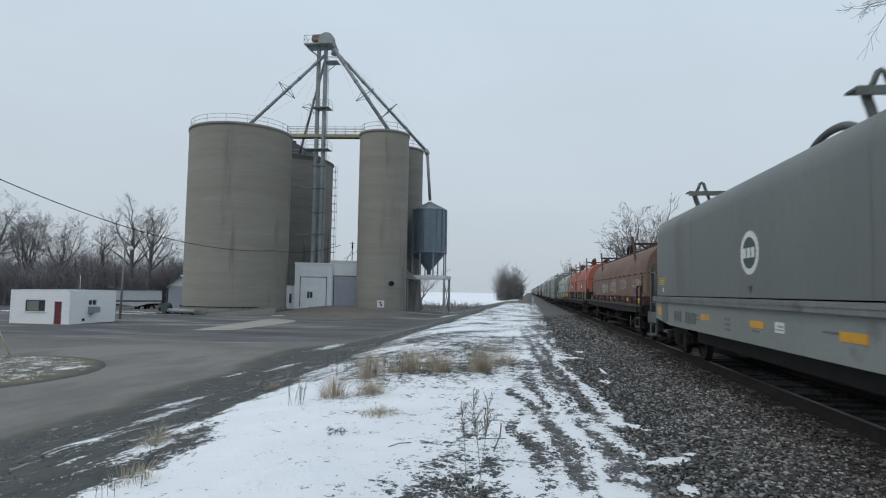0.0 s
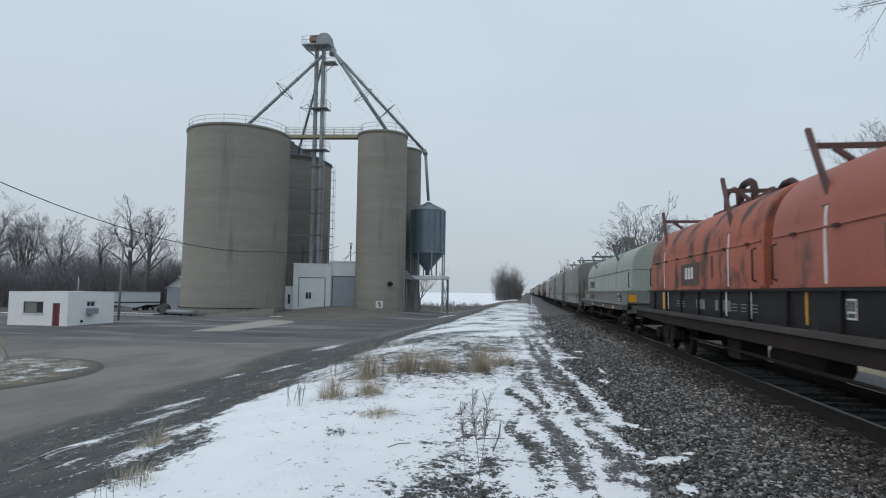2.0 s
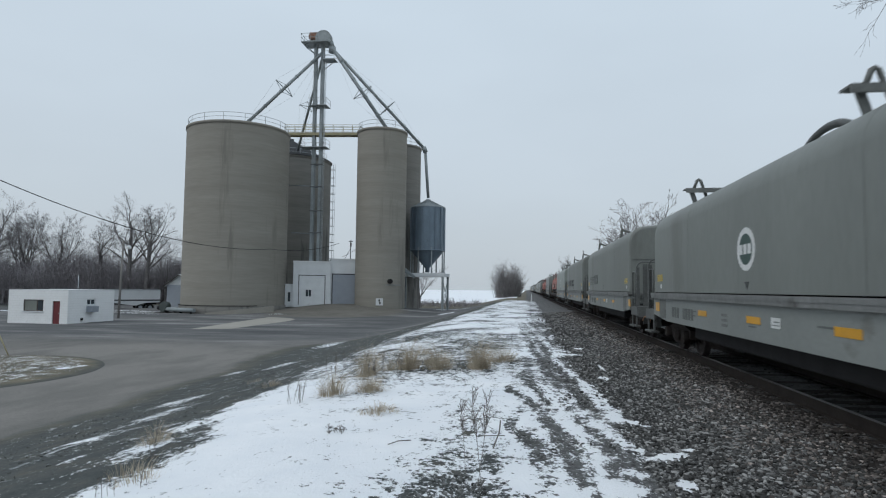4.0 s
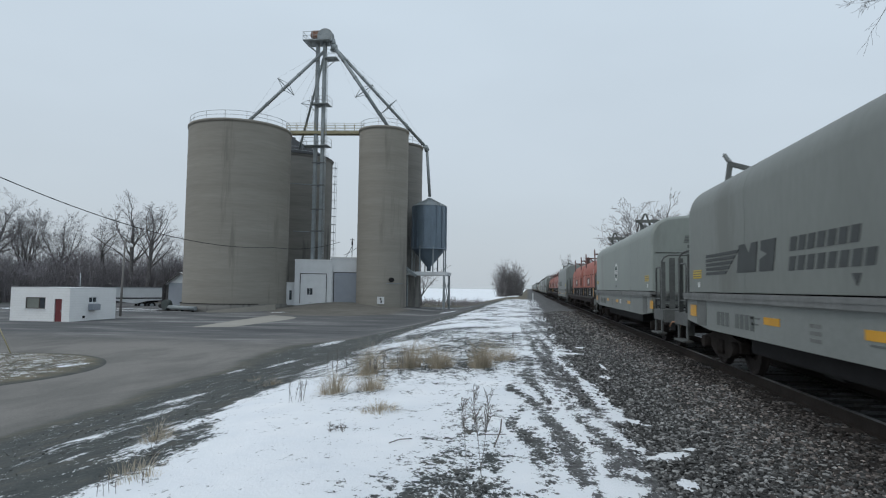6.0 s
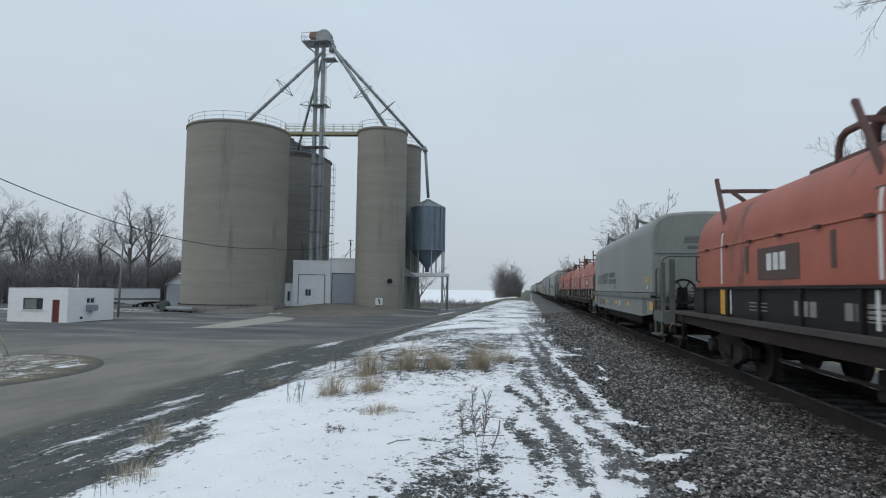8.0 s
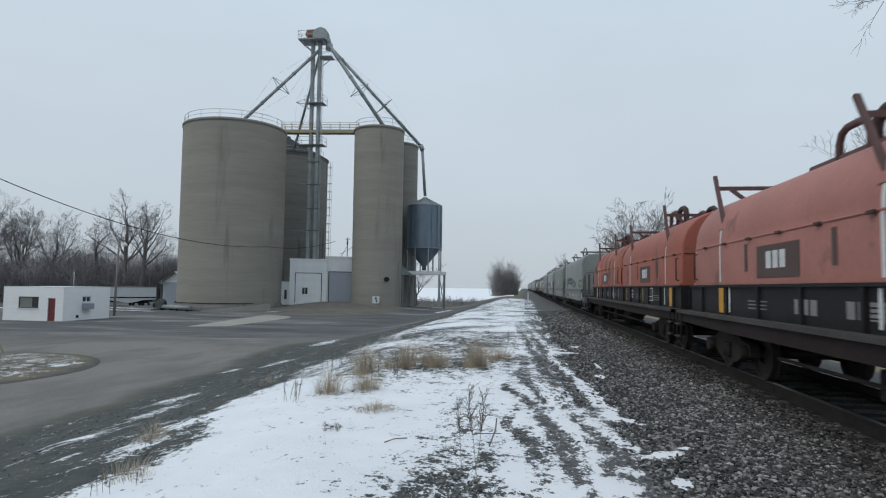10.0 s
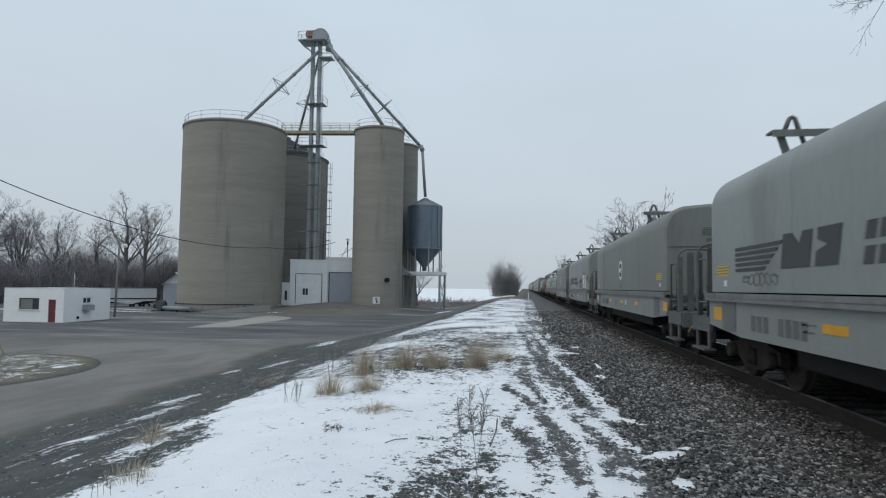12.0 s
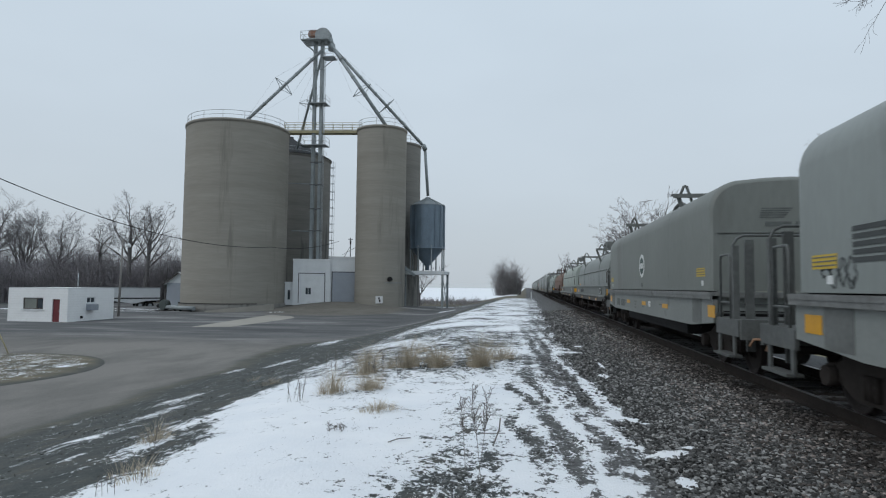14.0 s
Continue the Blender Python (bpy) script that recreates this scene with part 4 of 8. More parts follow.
# ---- office ----
def build_office():
    ob = thing("scale_office", "small white painted block office with flat roof and red door", "building", at=pose(-37.5, 45.9, -1.62))
    W, Dp, H, T = 5.5, 5.7, 2.92, 0.22
    # camera-side wall with openings for a window and a door
    def wall_with(name, length, openings, m):
        bm = NB()
        xs = sorted({0.0, length, *[o[0] for o in openings], *[o[1] for o in openings]})
        for a, b in zip(xs, xs[1:]):
            inside = [o for o in openings if o[0] <= a and o[1] >= b]
            if not inside:
                box(bm, a, b, 0, T, -0.4, H)
            else:
                o = inside[0]
                if o[2] > -0.4:
                    box(bm, a, b, 0, T, -0.4, o[2])
                box(bm, a, b, 0, T, o[3], H)
        wl = part(name, bm, M_BLOCK, ob)
        wl.matrix_basis = m
        return wl
    f = wall_with("wall", W, [(1.4, 3.25, 1.2, 2.15), (4.1, 4.78, -0.4, 2.05)], pose(-W, 0, 0))
    s = wall_with("wall", Dp - T, [(2.0, 3.05, 1.68, 2.2)], pose(0, T, 0, 0, 0, 90))
    bm = NB()
    box(bm, -W, -W + T, T, Dp, -0.4, H)
    part("wall", bm, M_BLOCK, ob)
    bm = NB()
    box(bm, -W + T, -T, Dp - T, Dp, -0.4, H)
    part("wall", bm, M_BLOCK, ob)
    bm = NB()
    box(bm, -W, 0, 0, Dp, H + 0.002, H + 0.07)
    part("roof", bm, M_WHITE, ob, "flat roof with white edge")
    bm = NB()
    box(bm, -W + T, -T, T, Dp - T, -0.1, 0.0)
    part("floor_slab", bm, M_SLAB, ob)
    # front window
    def window(x0, x1, z0, z1, parent, cuts, sash, pale_first=False):
        panes = len(cuts) - 1
        bm = NB()
        for a, b, c, d in ((x0, x1, z0, z0 + 0.07), (x0, x1, z1 - 0.07, z1), (x0, x0 + 0.07, z0 + 0.07, z1 - 0.07), (x1 - 0.07, x1, z0 + 0.07, z1 - 0.07)):
            box(bm, a, b, 0.06, 0.14, c, d)
        for k in range(1, panes):
            xx = x0 + (x1 - x0) * cuts[k]
            box(bm, xx - 0.03, xx + 0.03, 0.06, 0.13, z0 + 0.07, z1 - 0.07)
        part("window_frame", bm, sash, parent)
        for k in range(panes):
            a, b = (x0 + (x1 - x0) * q for q in (cuts[k], cuts[k + 1]))
            bm = NB()
            box(bm, a + 0.05, b - 0.05, 0.09, 0.105, z0 + 0.05, z1 - 0.05)
            part("pane", bm, M_PANE_REFLECTION if pale_first and k == 0 else M_GLASS, parent, "pane with its grey-green reflection painted in" if pale_first and k == 0 else "dark reflecting pane")
        bm = NB()
        box(bm, x0 - 0.08, x1 + 0.08, -0.06, 0.05, z0 - 0.08, z0 - 0.004)
        part("window_sill", bm, M_WHITE_DULL, parent)
    window(1.4, 3.25, 1.2, 2.15, f, (0, 0.66, 1), M_RAKE, True)
    window(2.0, 3.05, 1.68, 2.2, s, (0, 0.5, 1), M_WHITE_DULL)
    bm = NB()
    box(bm, -W + 4.12, -W + 4.76, 0.08, 0.13, 0.0, 2.03)
    d = part("door", bm, M_RED, ob, "dark red entrance door")
    bm = NB()
    box(bm, -W + 4.65, -W + 4.70, 0.03, 0.08, 1.0, 1.1)
    part("door_handle", bm, M_GALV, d, "metal door handle")
    bm = NB()
    box(bm, 0.003, 0.50, 2.15, 3.05, 1.08, 1.58, bev=0.02)
    part("air_conditioner", bm, M_DOORGREY, ob, "grey window air conditioner")
    bm = NB()
    box(bm, 0.003, 0.06, 1.5, 1.75, 0.4, 0.6)
    part("vent", bm, M_DARK, ob, "dark wall vent")
    bm = NB()
    tube(bm, (-0.9, 2.2, H + 0.1), (-0.9, 2.2, H + 1.35), 0.04, 8)
    part("vent_pipe", bm, M_GALV, ob)


M_BLOCK = mat("white_painted_block", (0.829, 0.840, 0.840), 0.8, 0, 0.04, 1.0, 10, 0.15, (0.58, 0.58, 0.56), 0.10, 0.9)


def block_courses(m):
    """Faint joints of painted block courses, laid over the paint's own colour."""
    nt = m.node_tree
    b = nt.nodes["Principled BSDF"]
    geo = nt.nodes.new("ShaderNodeTexCoord")
    sep, com = nt.nodes.new("ShaderNodeSeparateXYZ"), nt.nodes.new("ShaderNodeCombineXYZ")
    nt.links.new(geo.outputs["Object"], sep.inputs[0])
    nt.links.new(sep.outputs[0], com.inputs[0])
    nt.links.new(sep.outputs[2], com.inputs[1])
    br = nt.nodes.new("ShaderNodeTexBrick")
    for k, v in (("Scale", 1.0), ("Brick Width", 0.41), ("Row Height", 0.205), ("Mortar Size", 0.012), ("Mortar Smooth", 0.3)):
        br.inputs[k].default_value = v
    br.inputs["Color1"].default_value, br.inputs["Color2"].default_value, br.inputs["Mortar"].default_value = (1, 1, 1, 1), (0.985, 0.985, 0.985, 1), (0.90, 0.90, 0.885, 1)
    nt.links.new(com.outputs[0], br.inputs["Vector"])
    mx = nt.nodes.new("ShaderNodeMix")
    mx.data_type, mx.blend_type = "RGBA", "MULTIPLY"
    mx.inputs[0].default_value = 1.0
    nt.links.new(b.inputs["Base Color"].links[0].from_socket, mx.inputs[6])
    nt.links.new(br.outputs["Color"], mx.inputs[7])
    nt.links.new(mx.outputs[2], b.inputs["Base Color"])


block_courses(M_BLOCK)
build_office()


# ---- yard things ----
def build_pole():
    ob = thing("light_pole", "weathered wooden pole with a small yard lamp", "street lamp", at=pose(-39.6, 55.2, -1.6))
    bm = NB()
    tube(bm, (0, 0, -0.4), (0.2, 0, 7.75), 0.12, 10, 0.08)
    part("pole", bm, M_POLE, ob)
    bm = NB()
    path_tube(bm, [(0.2, 0, 7.1), (0.6, -0.1, 7.35), (0.9, -0.15, 7.3)], 0.03, 6)
    part("lamp_arm", bm, M_GALV, ob)
    bm = NB()
    lathe(bm, [(0.0, 7.33), (0.1, 7.3), (0.22, 7.12), (0.18, 6.95), (0, 6.92)], 16, 0.95, -0.15)
    part("lamp_head", bm, M_WHITE, ob, "white lamp head")


build_pole()


def catenary(a, b, sag, n=24):
    a, b = Vector(a), Vector(b)
    return [a + (b - a) * (i / n) - Vector((0, 0, sag * 4 * (i / n) * (1 - i / n))) for i in range(n + 1)]


def build_wires():
    for a, b, sag, r, lab in (((-35.0, 34.0, 9.15), (-30.9, 70.9, 6.4), 1.55, 0.035, "black overhead service cable in a long sag"),
                              ((-30.9, 70.9, 6.4), (-24.5, 77.6, 7.6), 0.5, 0.03, "black cable along the silo to the head house"),
                              ((-24.3, 78.6, 5.9), (-21.2, 79.6, 8.3), 0.25, 0.025, "black cable from the head house roof to the slim silo")):
        bm = NB()
        path_tube(bm, catenary(a, b, sag), r, 6)
        tagged(part("overhead_cable", bm, M_WIRE), lab, "cable")


build_wires()


def build_side_pole():
    ob = thing("utility_pole", "wooden utility pole with insulators and looped cables", "utility pole", at=pose(-35.6, 34.0, -1.5))
    bm = NB()
    tube(bm, (-0.3, 0, -0.3), (-0.3, 0, 11.2), 0.17, 10, 0.12)
    part("pole", bm, M_POLE, ob)
    bm = NB()
    tube(bm, (-0.2, 0, 10.6), (0.55, 0.1, 10.62), 0.06, 8)
    tube(bm, (0.4, 0.1, 10.3), (0.4, 0.1, 10.75), 0.09, 10)
    part("insulator", bm, M_DARK, ob, "dark insulator bracket")
    bm = NB()
    path_tube(bm, [(0.5, 0.1, 10.6), (0.75, 0.1, 10.2), (0.7, 0.1, 9.4), (0.3, 0.1, 8.9), (-0.15, 0, 8.7)], 0.025, 5)
    path_tube(bm, [(0.5, 0.1, 10.6), (0.55, 0.1, 10.1), (0.5, 0.1, 9.6), (0.2, 0.1, 9.1), (-0.15, 0, 9.0)], 0.025, 5)
    part("cable_loop", bm, M_WIRE, ob, "hanging cable loops")


build_side_pole()


def build_trailer():
    a, b = Vector((-63.4, 74.3, -1.85)), Vector((-54.0, 84.0, -1.85))
    yaw = math.degrees(math.atan2(b.y - a.y, b.x - a.x))
    ob = thing("grain_trailer", "white semi grain trailer with a black stripe, parked in the yard", "trailer", at=pose(*a, 0, 0, yaw))
    ln = (b - a).length
    bm = NB()
    side = [(0.0, 1.25), (0.0, 2.95), (ln, 2.95), (ln, 1.25), (ln - 1.8, 1.15), (ln * 0.75, 0.75), (ln * 0.55, 1.15), (ln * 0.45, 1.15), (ln * 0.28, 0.75), (1.6, 1.15)]
    loft(bm, [[(x, y, z) for x, z in side] for y in (-1.25, 1.25)])
    part("hopper_body", fixed(bm), M_WHITE_DULL, ob)
    bm = NB()
    box(bm, 0.02, ln - 0.02, -1.275, -1.252, 1.45, 1.62)
    part("stripe", bm, M_DARK, ob, "black side stripe")
    bm = NB()
    box(bm, -0.05, ln + 0.05, -1.3, 1.3, 2.95, 3.05)
    part("top_rail", bm, M_GALV, ob)
    for x in (1.0, 2.3, ln - 2.6, ln - 1.3):
        for y in (-1.1, 1.1):
            bm = NB()
            tube(bm, (x, y - 0.14, 0.5), (x, y + 0.14, 0.5), 0.5, 20)
            w = part("wheel", bm, M_BLACK, ob)
            bm = NB()
            tube(bm, (x, y - 0.16, 0.5), (x, y + 0.16, 0.5), 0.26, 14)
            part("rim", bm, M_GALV, w, "bare metal rim")
    bm = NB()
    box(bm, 0.3, ln - 0.3, -0.5, 0.5, 0.9, 1.1)
    part("chassis", bm, M_DARK, ob)


build_trailer()


def build_shed():
    ob = thing("machine_shed", "small grey shed with a white gable and brown rake boards", "shed", at=pose(-46.7, 77.5, -1.5, 0, 0, 90))
    bm = NB()
    box(bm, 0, 4.5, -1.85, 1.85, -0.2, 3.42)
    part("wall", bm, M_DOORGREY, ob)
    bm = NB()
    loft(bm, [[(x, y, z) for y, z in ((-1.85, 3.424), (1.85, 3.424), (0, 4.72))] for x in (0, 4.5)])
    part("gable", fixed(bm), M_WHITE_DULL, ob, "white boarded gable")
    for s in (-1, 1):
        bm = NB()
        loft(bm, [[(x, y * s, z) for y, z in ((2.25, 3.2), (0, 4.76), (0, 4.9), (2.25, 3.34))] for x in (-0.3, 4.8)])
        roof = part("roof", fixed(bm), M_SNOWROOF, ob, "roof slope under snow")
        bm = NB()
        bar(bm, (-0.33, s * 2.28, 3.20), (-0.33, s * 0.02, 4.77), 0.05, 0.30, (1, 0, 0))
        part("rake_board", bm, M_RAKE, roof, "brown rake board")


build_shed()


def build_scale():
    bm = NB()
    pts = [(-24.9, 43.0), (-20.7, 44.6), (-23.2, 62.5), (-27.0, 61.8)]
    loft(bm, [[(x, y, -1.75) for x, y in pts], [(x, y, -1.41) for x, y in pts]])
    ob = part("truck_scale", fixed(bm), M_SLAB)
    tagged(ob, "pale concrete truck scale deck set in the asphalt", "slab", kind="structure")


build_scale()


def build_silo_sign():
    ob = thing("wall_sign", "small white notice on the slim silo", "sign", at=pose(-18.35, 75.33, 0.05, 0, 0, 13))
    bm = NB()
    box(bm, -0.45, 0.45, -0.04, 0.03, -0.45, 0.45)
    part("board", bm, M_WHITE, ob)
    bm = NB()
    box(bm, -0.12, 0.08, -0.05, -0.04, 0.05, 0.3)
    box(bm, -0.02, 0.16, -0.05, -0.04, -0.3, 0.0)
    part("mark", bm, M_DARK, ob, "dark worn mark")
    ob2 = thing("wall_fan", "dark round aeration fan on the slim silo", "fan", at=pose(-17.2, 75.9, 2.65, 0, 0, 35))
    bm = NB()
    tube(bm, (0, -0.35, 0), (0, 0.1, 0), 0.3, 16)
    part("housing", bm, M_DARK, ob2)
    bm = NB()
    box(bm, -0.6, 1.6, 0.0, 0.06, -0.5, -0.42)
    part("duct", bm, M_GALV_DULL, ob2)


build_silo_sign()


def build_footing():
    ob = thing("silo_footing", "dark stained footing ring round the wide silo", "footing", at=pose(-37.0, 73.9, -1.4))
    bm = NB()
    lathe(bm, [(6.36, -0.5), (6.52, -0.5), (6.52, 0.80), (6.48, 0.86), (6.36, 0.86)], 96)
    part("ring", bm, M_CONC_DARK, ob)
    bm = NB()
    n = 40
    path_tube(bm, [(6.55 * math.cos(radians(190 + 130 * i / n)), 6.55 * math.sin(radians(190 + 130 * i / n)), 0.90) for i in range(n + 1)], 0.045, 6)
    part("hoop", bm, M_DARK, ob, "dark steel hoop")
    kerb = thing("apron_kerb", "pale concrete kerb sloping up beside the silo", "kerb", at=pose(-36.6, 66.2, -1.5))
    bm = NB()
    loft(bm, [[(a, b - 0.14, c), (a, b + 0.14, c), (a, b + 0.14, c - 0.7), (a, b - 0.14, c - 0.7)] for a, b, c in ((0.0, 0.0, 0.22), (3.4, 0.9, 0.62), (6.8, 3.4, 1.02))])
    part("kerb", fixed(bm), M_SLAB, kerb)


build_footing()


def build_ring_pipe():
    ob = thing("base_pipe", "grey aeration pipe along the foot of the wide silo", "pipe", at=pose(0, 0, 0))
    bm = NB()
    pts = [(-37.0 + 7.0 * math.cos(radians(a)), 73.9 + 7.0 * math.sin(radians(a)), -1.05) for a in range(185, 265, 8)]
    path_tube(bm, pts, 0.22, 10)
    part("pipe", bm, M_GALV_DULL, ob)
    for a in range(190, 262, 16):
        bm = NB()
        box(bm, -37.0 + 7.0 * math.cos(radians(a)) - 0.1, -37.0 + 7.0 * math.cos(radians(a)) + 0.1, 73.9 + 7.0 * math.sin(radians(a)) - 0.1, 73.9 + 7.0 * math.sin(radians(a)) + 0.1, -1.75, -1.2)
        part("pipe_stand", bm, M_DARK, ob)


build_ring_pipe()


def build_blower():
    """Aeration fan at the end of the pipe."""
    ob = thing("aeration_blower", "dark green aeration blower on a skid by the silo", "blower", at=pose(-43.2, 68.7, -1.5, 0, 0, -22))
    bm = NB()
    tube(bm, (0, -0.35, 0.75), (0, 0.35, 0.75), 0.62, 20)
    part("fan_housing", bm, M_GREEN, ob)
    bm = NB()
    tube(bm, (0.45, -0.1, 0.5), (5.4, -0.1, 0.45), 0.24, 14)
    part("outlet_duct", bm, M_GALV_DULL, ob, "galvanised outlet duct")
    bm = NB()
    tube(bm, (-1.2, 0, 0.62), (-0.4, 0, 0.70), 0.28, 14)
    part("motor", bm, M_DARK, ob, "dark electric motor")
    bm = NB()
    for y in (-0.42, 0.42):
        box(bm, -1.3, 0.9, y - 0.06, y + 0.06, -0.1, 0.14)
    part("skid", bm, M_DARK, ob)


M_GREEN = mat("dark_green_machine_paint", (0.045, 0.058, 0.056), 0.6, 0, 0.15, 2, 20, 0.1)
build_blower()


def build_marker():
    ob = thing("marker_post", "short white trackside marker post", "post", at=pose(0.75, 89.0, 0))
    bm = NB()
    box(bm, -0.07, 0.07, -0.07, 0.07, -0.3, 1.15, bev=0.02)
    part("post", bm, M_WHITE, ob)


build_marker()


# ---- train ----
WHEEL_R = 0.455
UNIT = 3.47     # spacing unit of the train


def truck_parts(car, y):
    """A two-axle bogie: bolster, two cast side frames, two wheelsets."""
    bm = NB()
    box(bm, -1.0, 1.0, y - 0.22, y + 0.22, 0.42, 0.72, bev=0.03)
    box(bm, -0.25, 0.25, y - 0.3, y + 0.3, 0.7, 0.86)
    tr = part("truck", bm, M_RUSTDARK, car, "dusty brown cast-steel bogie")
    for s in (-1, 1):
        bm = NB()
        x0, x1 = sorted((s * 0.93, s * 1.08))
        prof = [(-1.12, 0.40), (-1.12, 0.60), (-0.72, 0.66), (-0.38, 0.82), (0.38, 0.82), (0.72, 0.66), (1.12, 0.60), (1.12, 0.40), (0.78, 0.42), (0.42, 0.24), (-0.42, 0.24), (-0.78, 0.42)]
        loft(bm, [[(x, y + a, b) for a, b in prof] for x in (x0, x1)])
        for k in (-0.89, 0.89):
            tube(bm, (s * 1.0, y + k, 0.47), (s * 1.2, y + k, 0.47), 0.13, 10)
        for k in (-0.12, 0.0, 0.12):
            tube(bm, (s * 1.1, y + k, 0.3), (s * 1.1, y + k, 0.58), 0.045, 8)
        part("side_frame", fixed(bm), M_RUSTDARK, tr)
    for k in (-0.89, 0.89):
        bm = NB()
        tube(bm, (-1.0, 0, 0), (1.0, 0, 0), 0.085, 10)
        for s in (-1, 1):
            prof = [(0.0, 0.055), (0.15, 0.055), (0.19, 0.02), (0.36, 0.012), (0.40, 0.05), (WHEEL_R, 0.05), (WHEEL_R, -0.05), (WHEEL_R + 0.025, -0.062), (WHEEL_R + 0.02, -0.085), (0.40, -0.08), (0.34, -0.02), (0.17, -0.02), (0.15, -0.055), (0, -0.055)]
            n = 24
            rings = [[bm.verts.new((s * (0.753 + w), r * math.cos(2 * math.pi * i / n), r * math.sin(2 * math.pi * i / n))) for i in range(n)] for r, w in prof if r > 0]
            for a, b in zip(rings, rings[1:]):
                for i in range(n):
                    bm.faces.new((a[i], a[(i + 1) % n], b[(i + 1) % n], b[i]))
        ws = part("wheelset", fixed(bm), M_WHEEL, tr, "steel wheelset with bright treads")
        ws.location = (0, y + k, WHEEL_R)
    return tr


M_WHEEL = mat("wheel_steel", (0.042, 0.036, 0.034), 0.7, 0.1, 0.25, 3, 20, 0.15, spec=0.2)


def coupler(car, y, s, length=0.9):
    bm = NB()
    box(bm, -0.13, 0.13, y - length if s > 0 else y, y if s > 0 else y + length, 0.68, 0.94)
    box(bm, -0.2, 0.2, y - 0.22, y + 0.12 if s > 0 else y + 0.22, 0.62, 1.0, bev=0.05)
    part("coupler", bm, M_RUSTDARK, car, "rusty knuckle coupler")
    bm = NB()
    path_tube(bm, [(0.3, y - s * 0.6, 0.85), (0.36, y - s * 0.3, 0.55), (0.3, y, 0.42), (0.2, y + s * 0.1, 0.45)], 0.03, 6)
    part("air_hose", bm, M_BLACK, car, "black air hose")


def brake_wheel(car, y, s, x=0.45, z=1.75):
    bm = NB()
    n = 20
    ring = [(x + 0.33 * math.cos(2 * math.pi * i / n), y + s * 0.2, z + 0.33 * math.sin(2 * math.pi * i / n)) for i in range(n + 1)]
    path_tube(bm, ring, 0.03, 6)
    for i in range(6):
        a = 2 * math.pi * i / 6
        tube(bm, (x, y + s * 0.17, z), (x + 0.33 * math.cos(a), y + s * 0.2, z + 0.33 * math.sin(a)), 0.018, 5)
    box(bm, x - 0.13, x + 0.13, min(y, y + s * 0.14), max(y, y + s * 0.14), z - 0.45, z + 0.12, bev=0.03)
    part("brake_wheel", bm, M_DARK, car, "black hand-brake wheel and gear box")


def plate(car, name, material, y0, y1, z0, z1, side_x, lean=0.0, label="", parent=None, both=False, thick=0.006):
    """A thin flat mark on the side of a car, or one on each side."""
    for s in ((1, -1) if both else (-1,)):
        bm = NB()
        a, b = sorted((s * side_x, s * (side_x + thick)))
        vs = [(a, y0, z0), (a, y1, z0), (a, y1 + lean, z1), (a, y0 + lean, z1)]
        loft(bm, [vs, [(b, *v[1:]) for v in vs]])
        ob = part(name, fixed(bm), material, parent or car, label)
    return ob


def letter_bars(parent, y, z, w, h, n, x, material, label="", slant=0.0):
    """A row of n plain upright blocks of the lettering's size, each a part; the row runs towards lower y."""
    step = w / n
    for i in range(n):
        bm = NB()
        a = y - i * step
        c = a - step * 0.74
        loft(bm, [[(k, a, z), (k, c, z), (k, c - slant * h, z + h), (k, a - slant * h, z + h)] for k in (x - 0.004, x)])
        part("letter", fixed(bm), material, parent, label)


def strips(parent, name, material, rows, x, label=""):
    """Thin level strips (y0, y1, z0, z1) on a side, each a part."""
    for y0, y1, z0, z1 in rows:
        bm = NB()
        box(bm, x - 0.004, x, y0, y1, z0, z1)
        part(name, bm, material, parent, label)


def scribble(seed, y, z, w, h, x, loops=5, width=0.05):
    """A spray-paint tag: looping ribbons on a flat side."""
    rnd = random.Random(seed)
    bm = NB()
    for k in range(loops):
        cy = y - w * (k + 0.5) / loops
        a0, n = rnd.uniform(0, 6.28), 26
        ry, rz = w / loops * rnd.uniform(0.38, 0.66), h * rnd.uniform(0.3, 0.52)
        turns = rnd.uniform(0.75, 1.5)
        pts = []
        for i in range(n + 1):
            t = i / n
            a = a0 + 2 * math.pi * turns * t
            pts.append((cy + ry * math.cos(a) + 0.10 * w / loops * math.sin(5 * a + seed), z + h / 2 + rz * math.sin(a) * (0.8 + 0.35 * math.sin(2.3 * a + k))))
        prev = None
        for i, (py, pz) in enumerate(pts):
            q = pts[min(i + 1, n)]
            o = pts[max(i - 1, 0)]
            d = Vector((q[0] - o[0], q[1] - o[1]))
            if d.length < 1e-6:
                continue
            d.normalize()
            nrm = Vector((-d.y, d.x)) * width / 2
            cur = [bm.verts.new((x, py + nrm.x, pz + nrm.y)), bm.verts.new((x, py - nrm.x, pz - nrm.y)),
                   bm.verts.new((x - 0.004, py - nrm.x, pz - nrm.y)), bm.verts.new((x - 0.004, py + nrm.x, pz + nrm.y))]
            if prev:
                for j in range(4):
                    bm.faces.new((prev[j], prev[(j + 1) % 4], cur[(j + 1) % 4], cur[j]))
            prev = cur
    return fixed(bm)


def rounded_hood(hw, z0, zs, zt, rad, n=9):
    """Half outline of a hood: upright side, rounded shoulder, slightly crowned top."""
    pts = [(hw, z0), (hw - 0.01, zs)]
    cx, cz = hw - 0.02 - rad, zs
    for a in np.linspace(8, 78, n):
        pts.append((cx + rad * math.cos(radians(a)), cz + (zt - 0.07 - zs) * math.sin(radians(a)) / math.sin(radians(78))))
    pts += [(cx * 0.5, zt - 0.015), (0.0, zt)]
    return pts


def mirror(pts):
    return [(-x, z) for x, z in pts] + [(x, z) for x, z in pts[::-1][1:]]


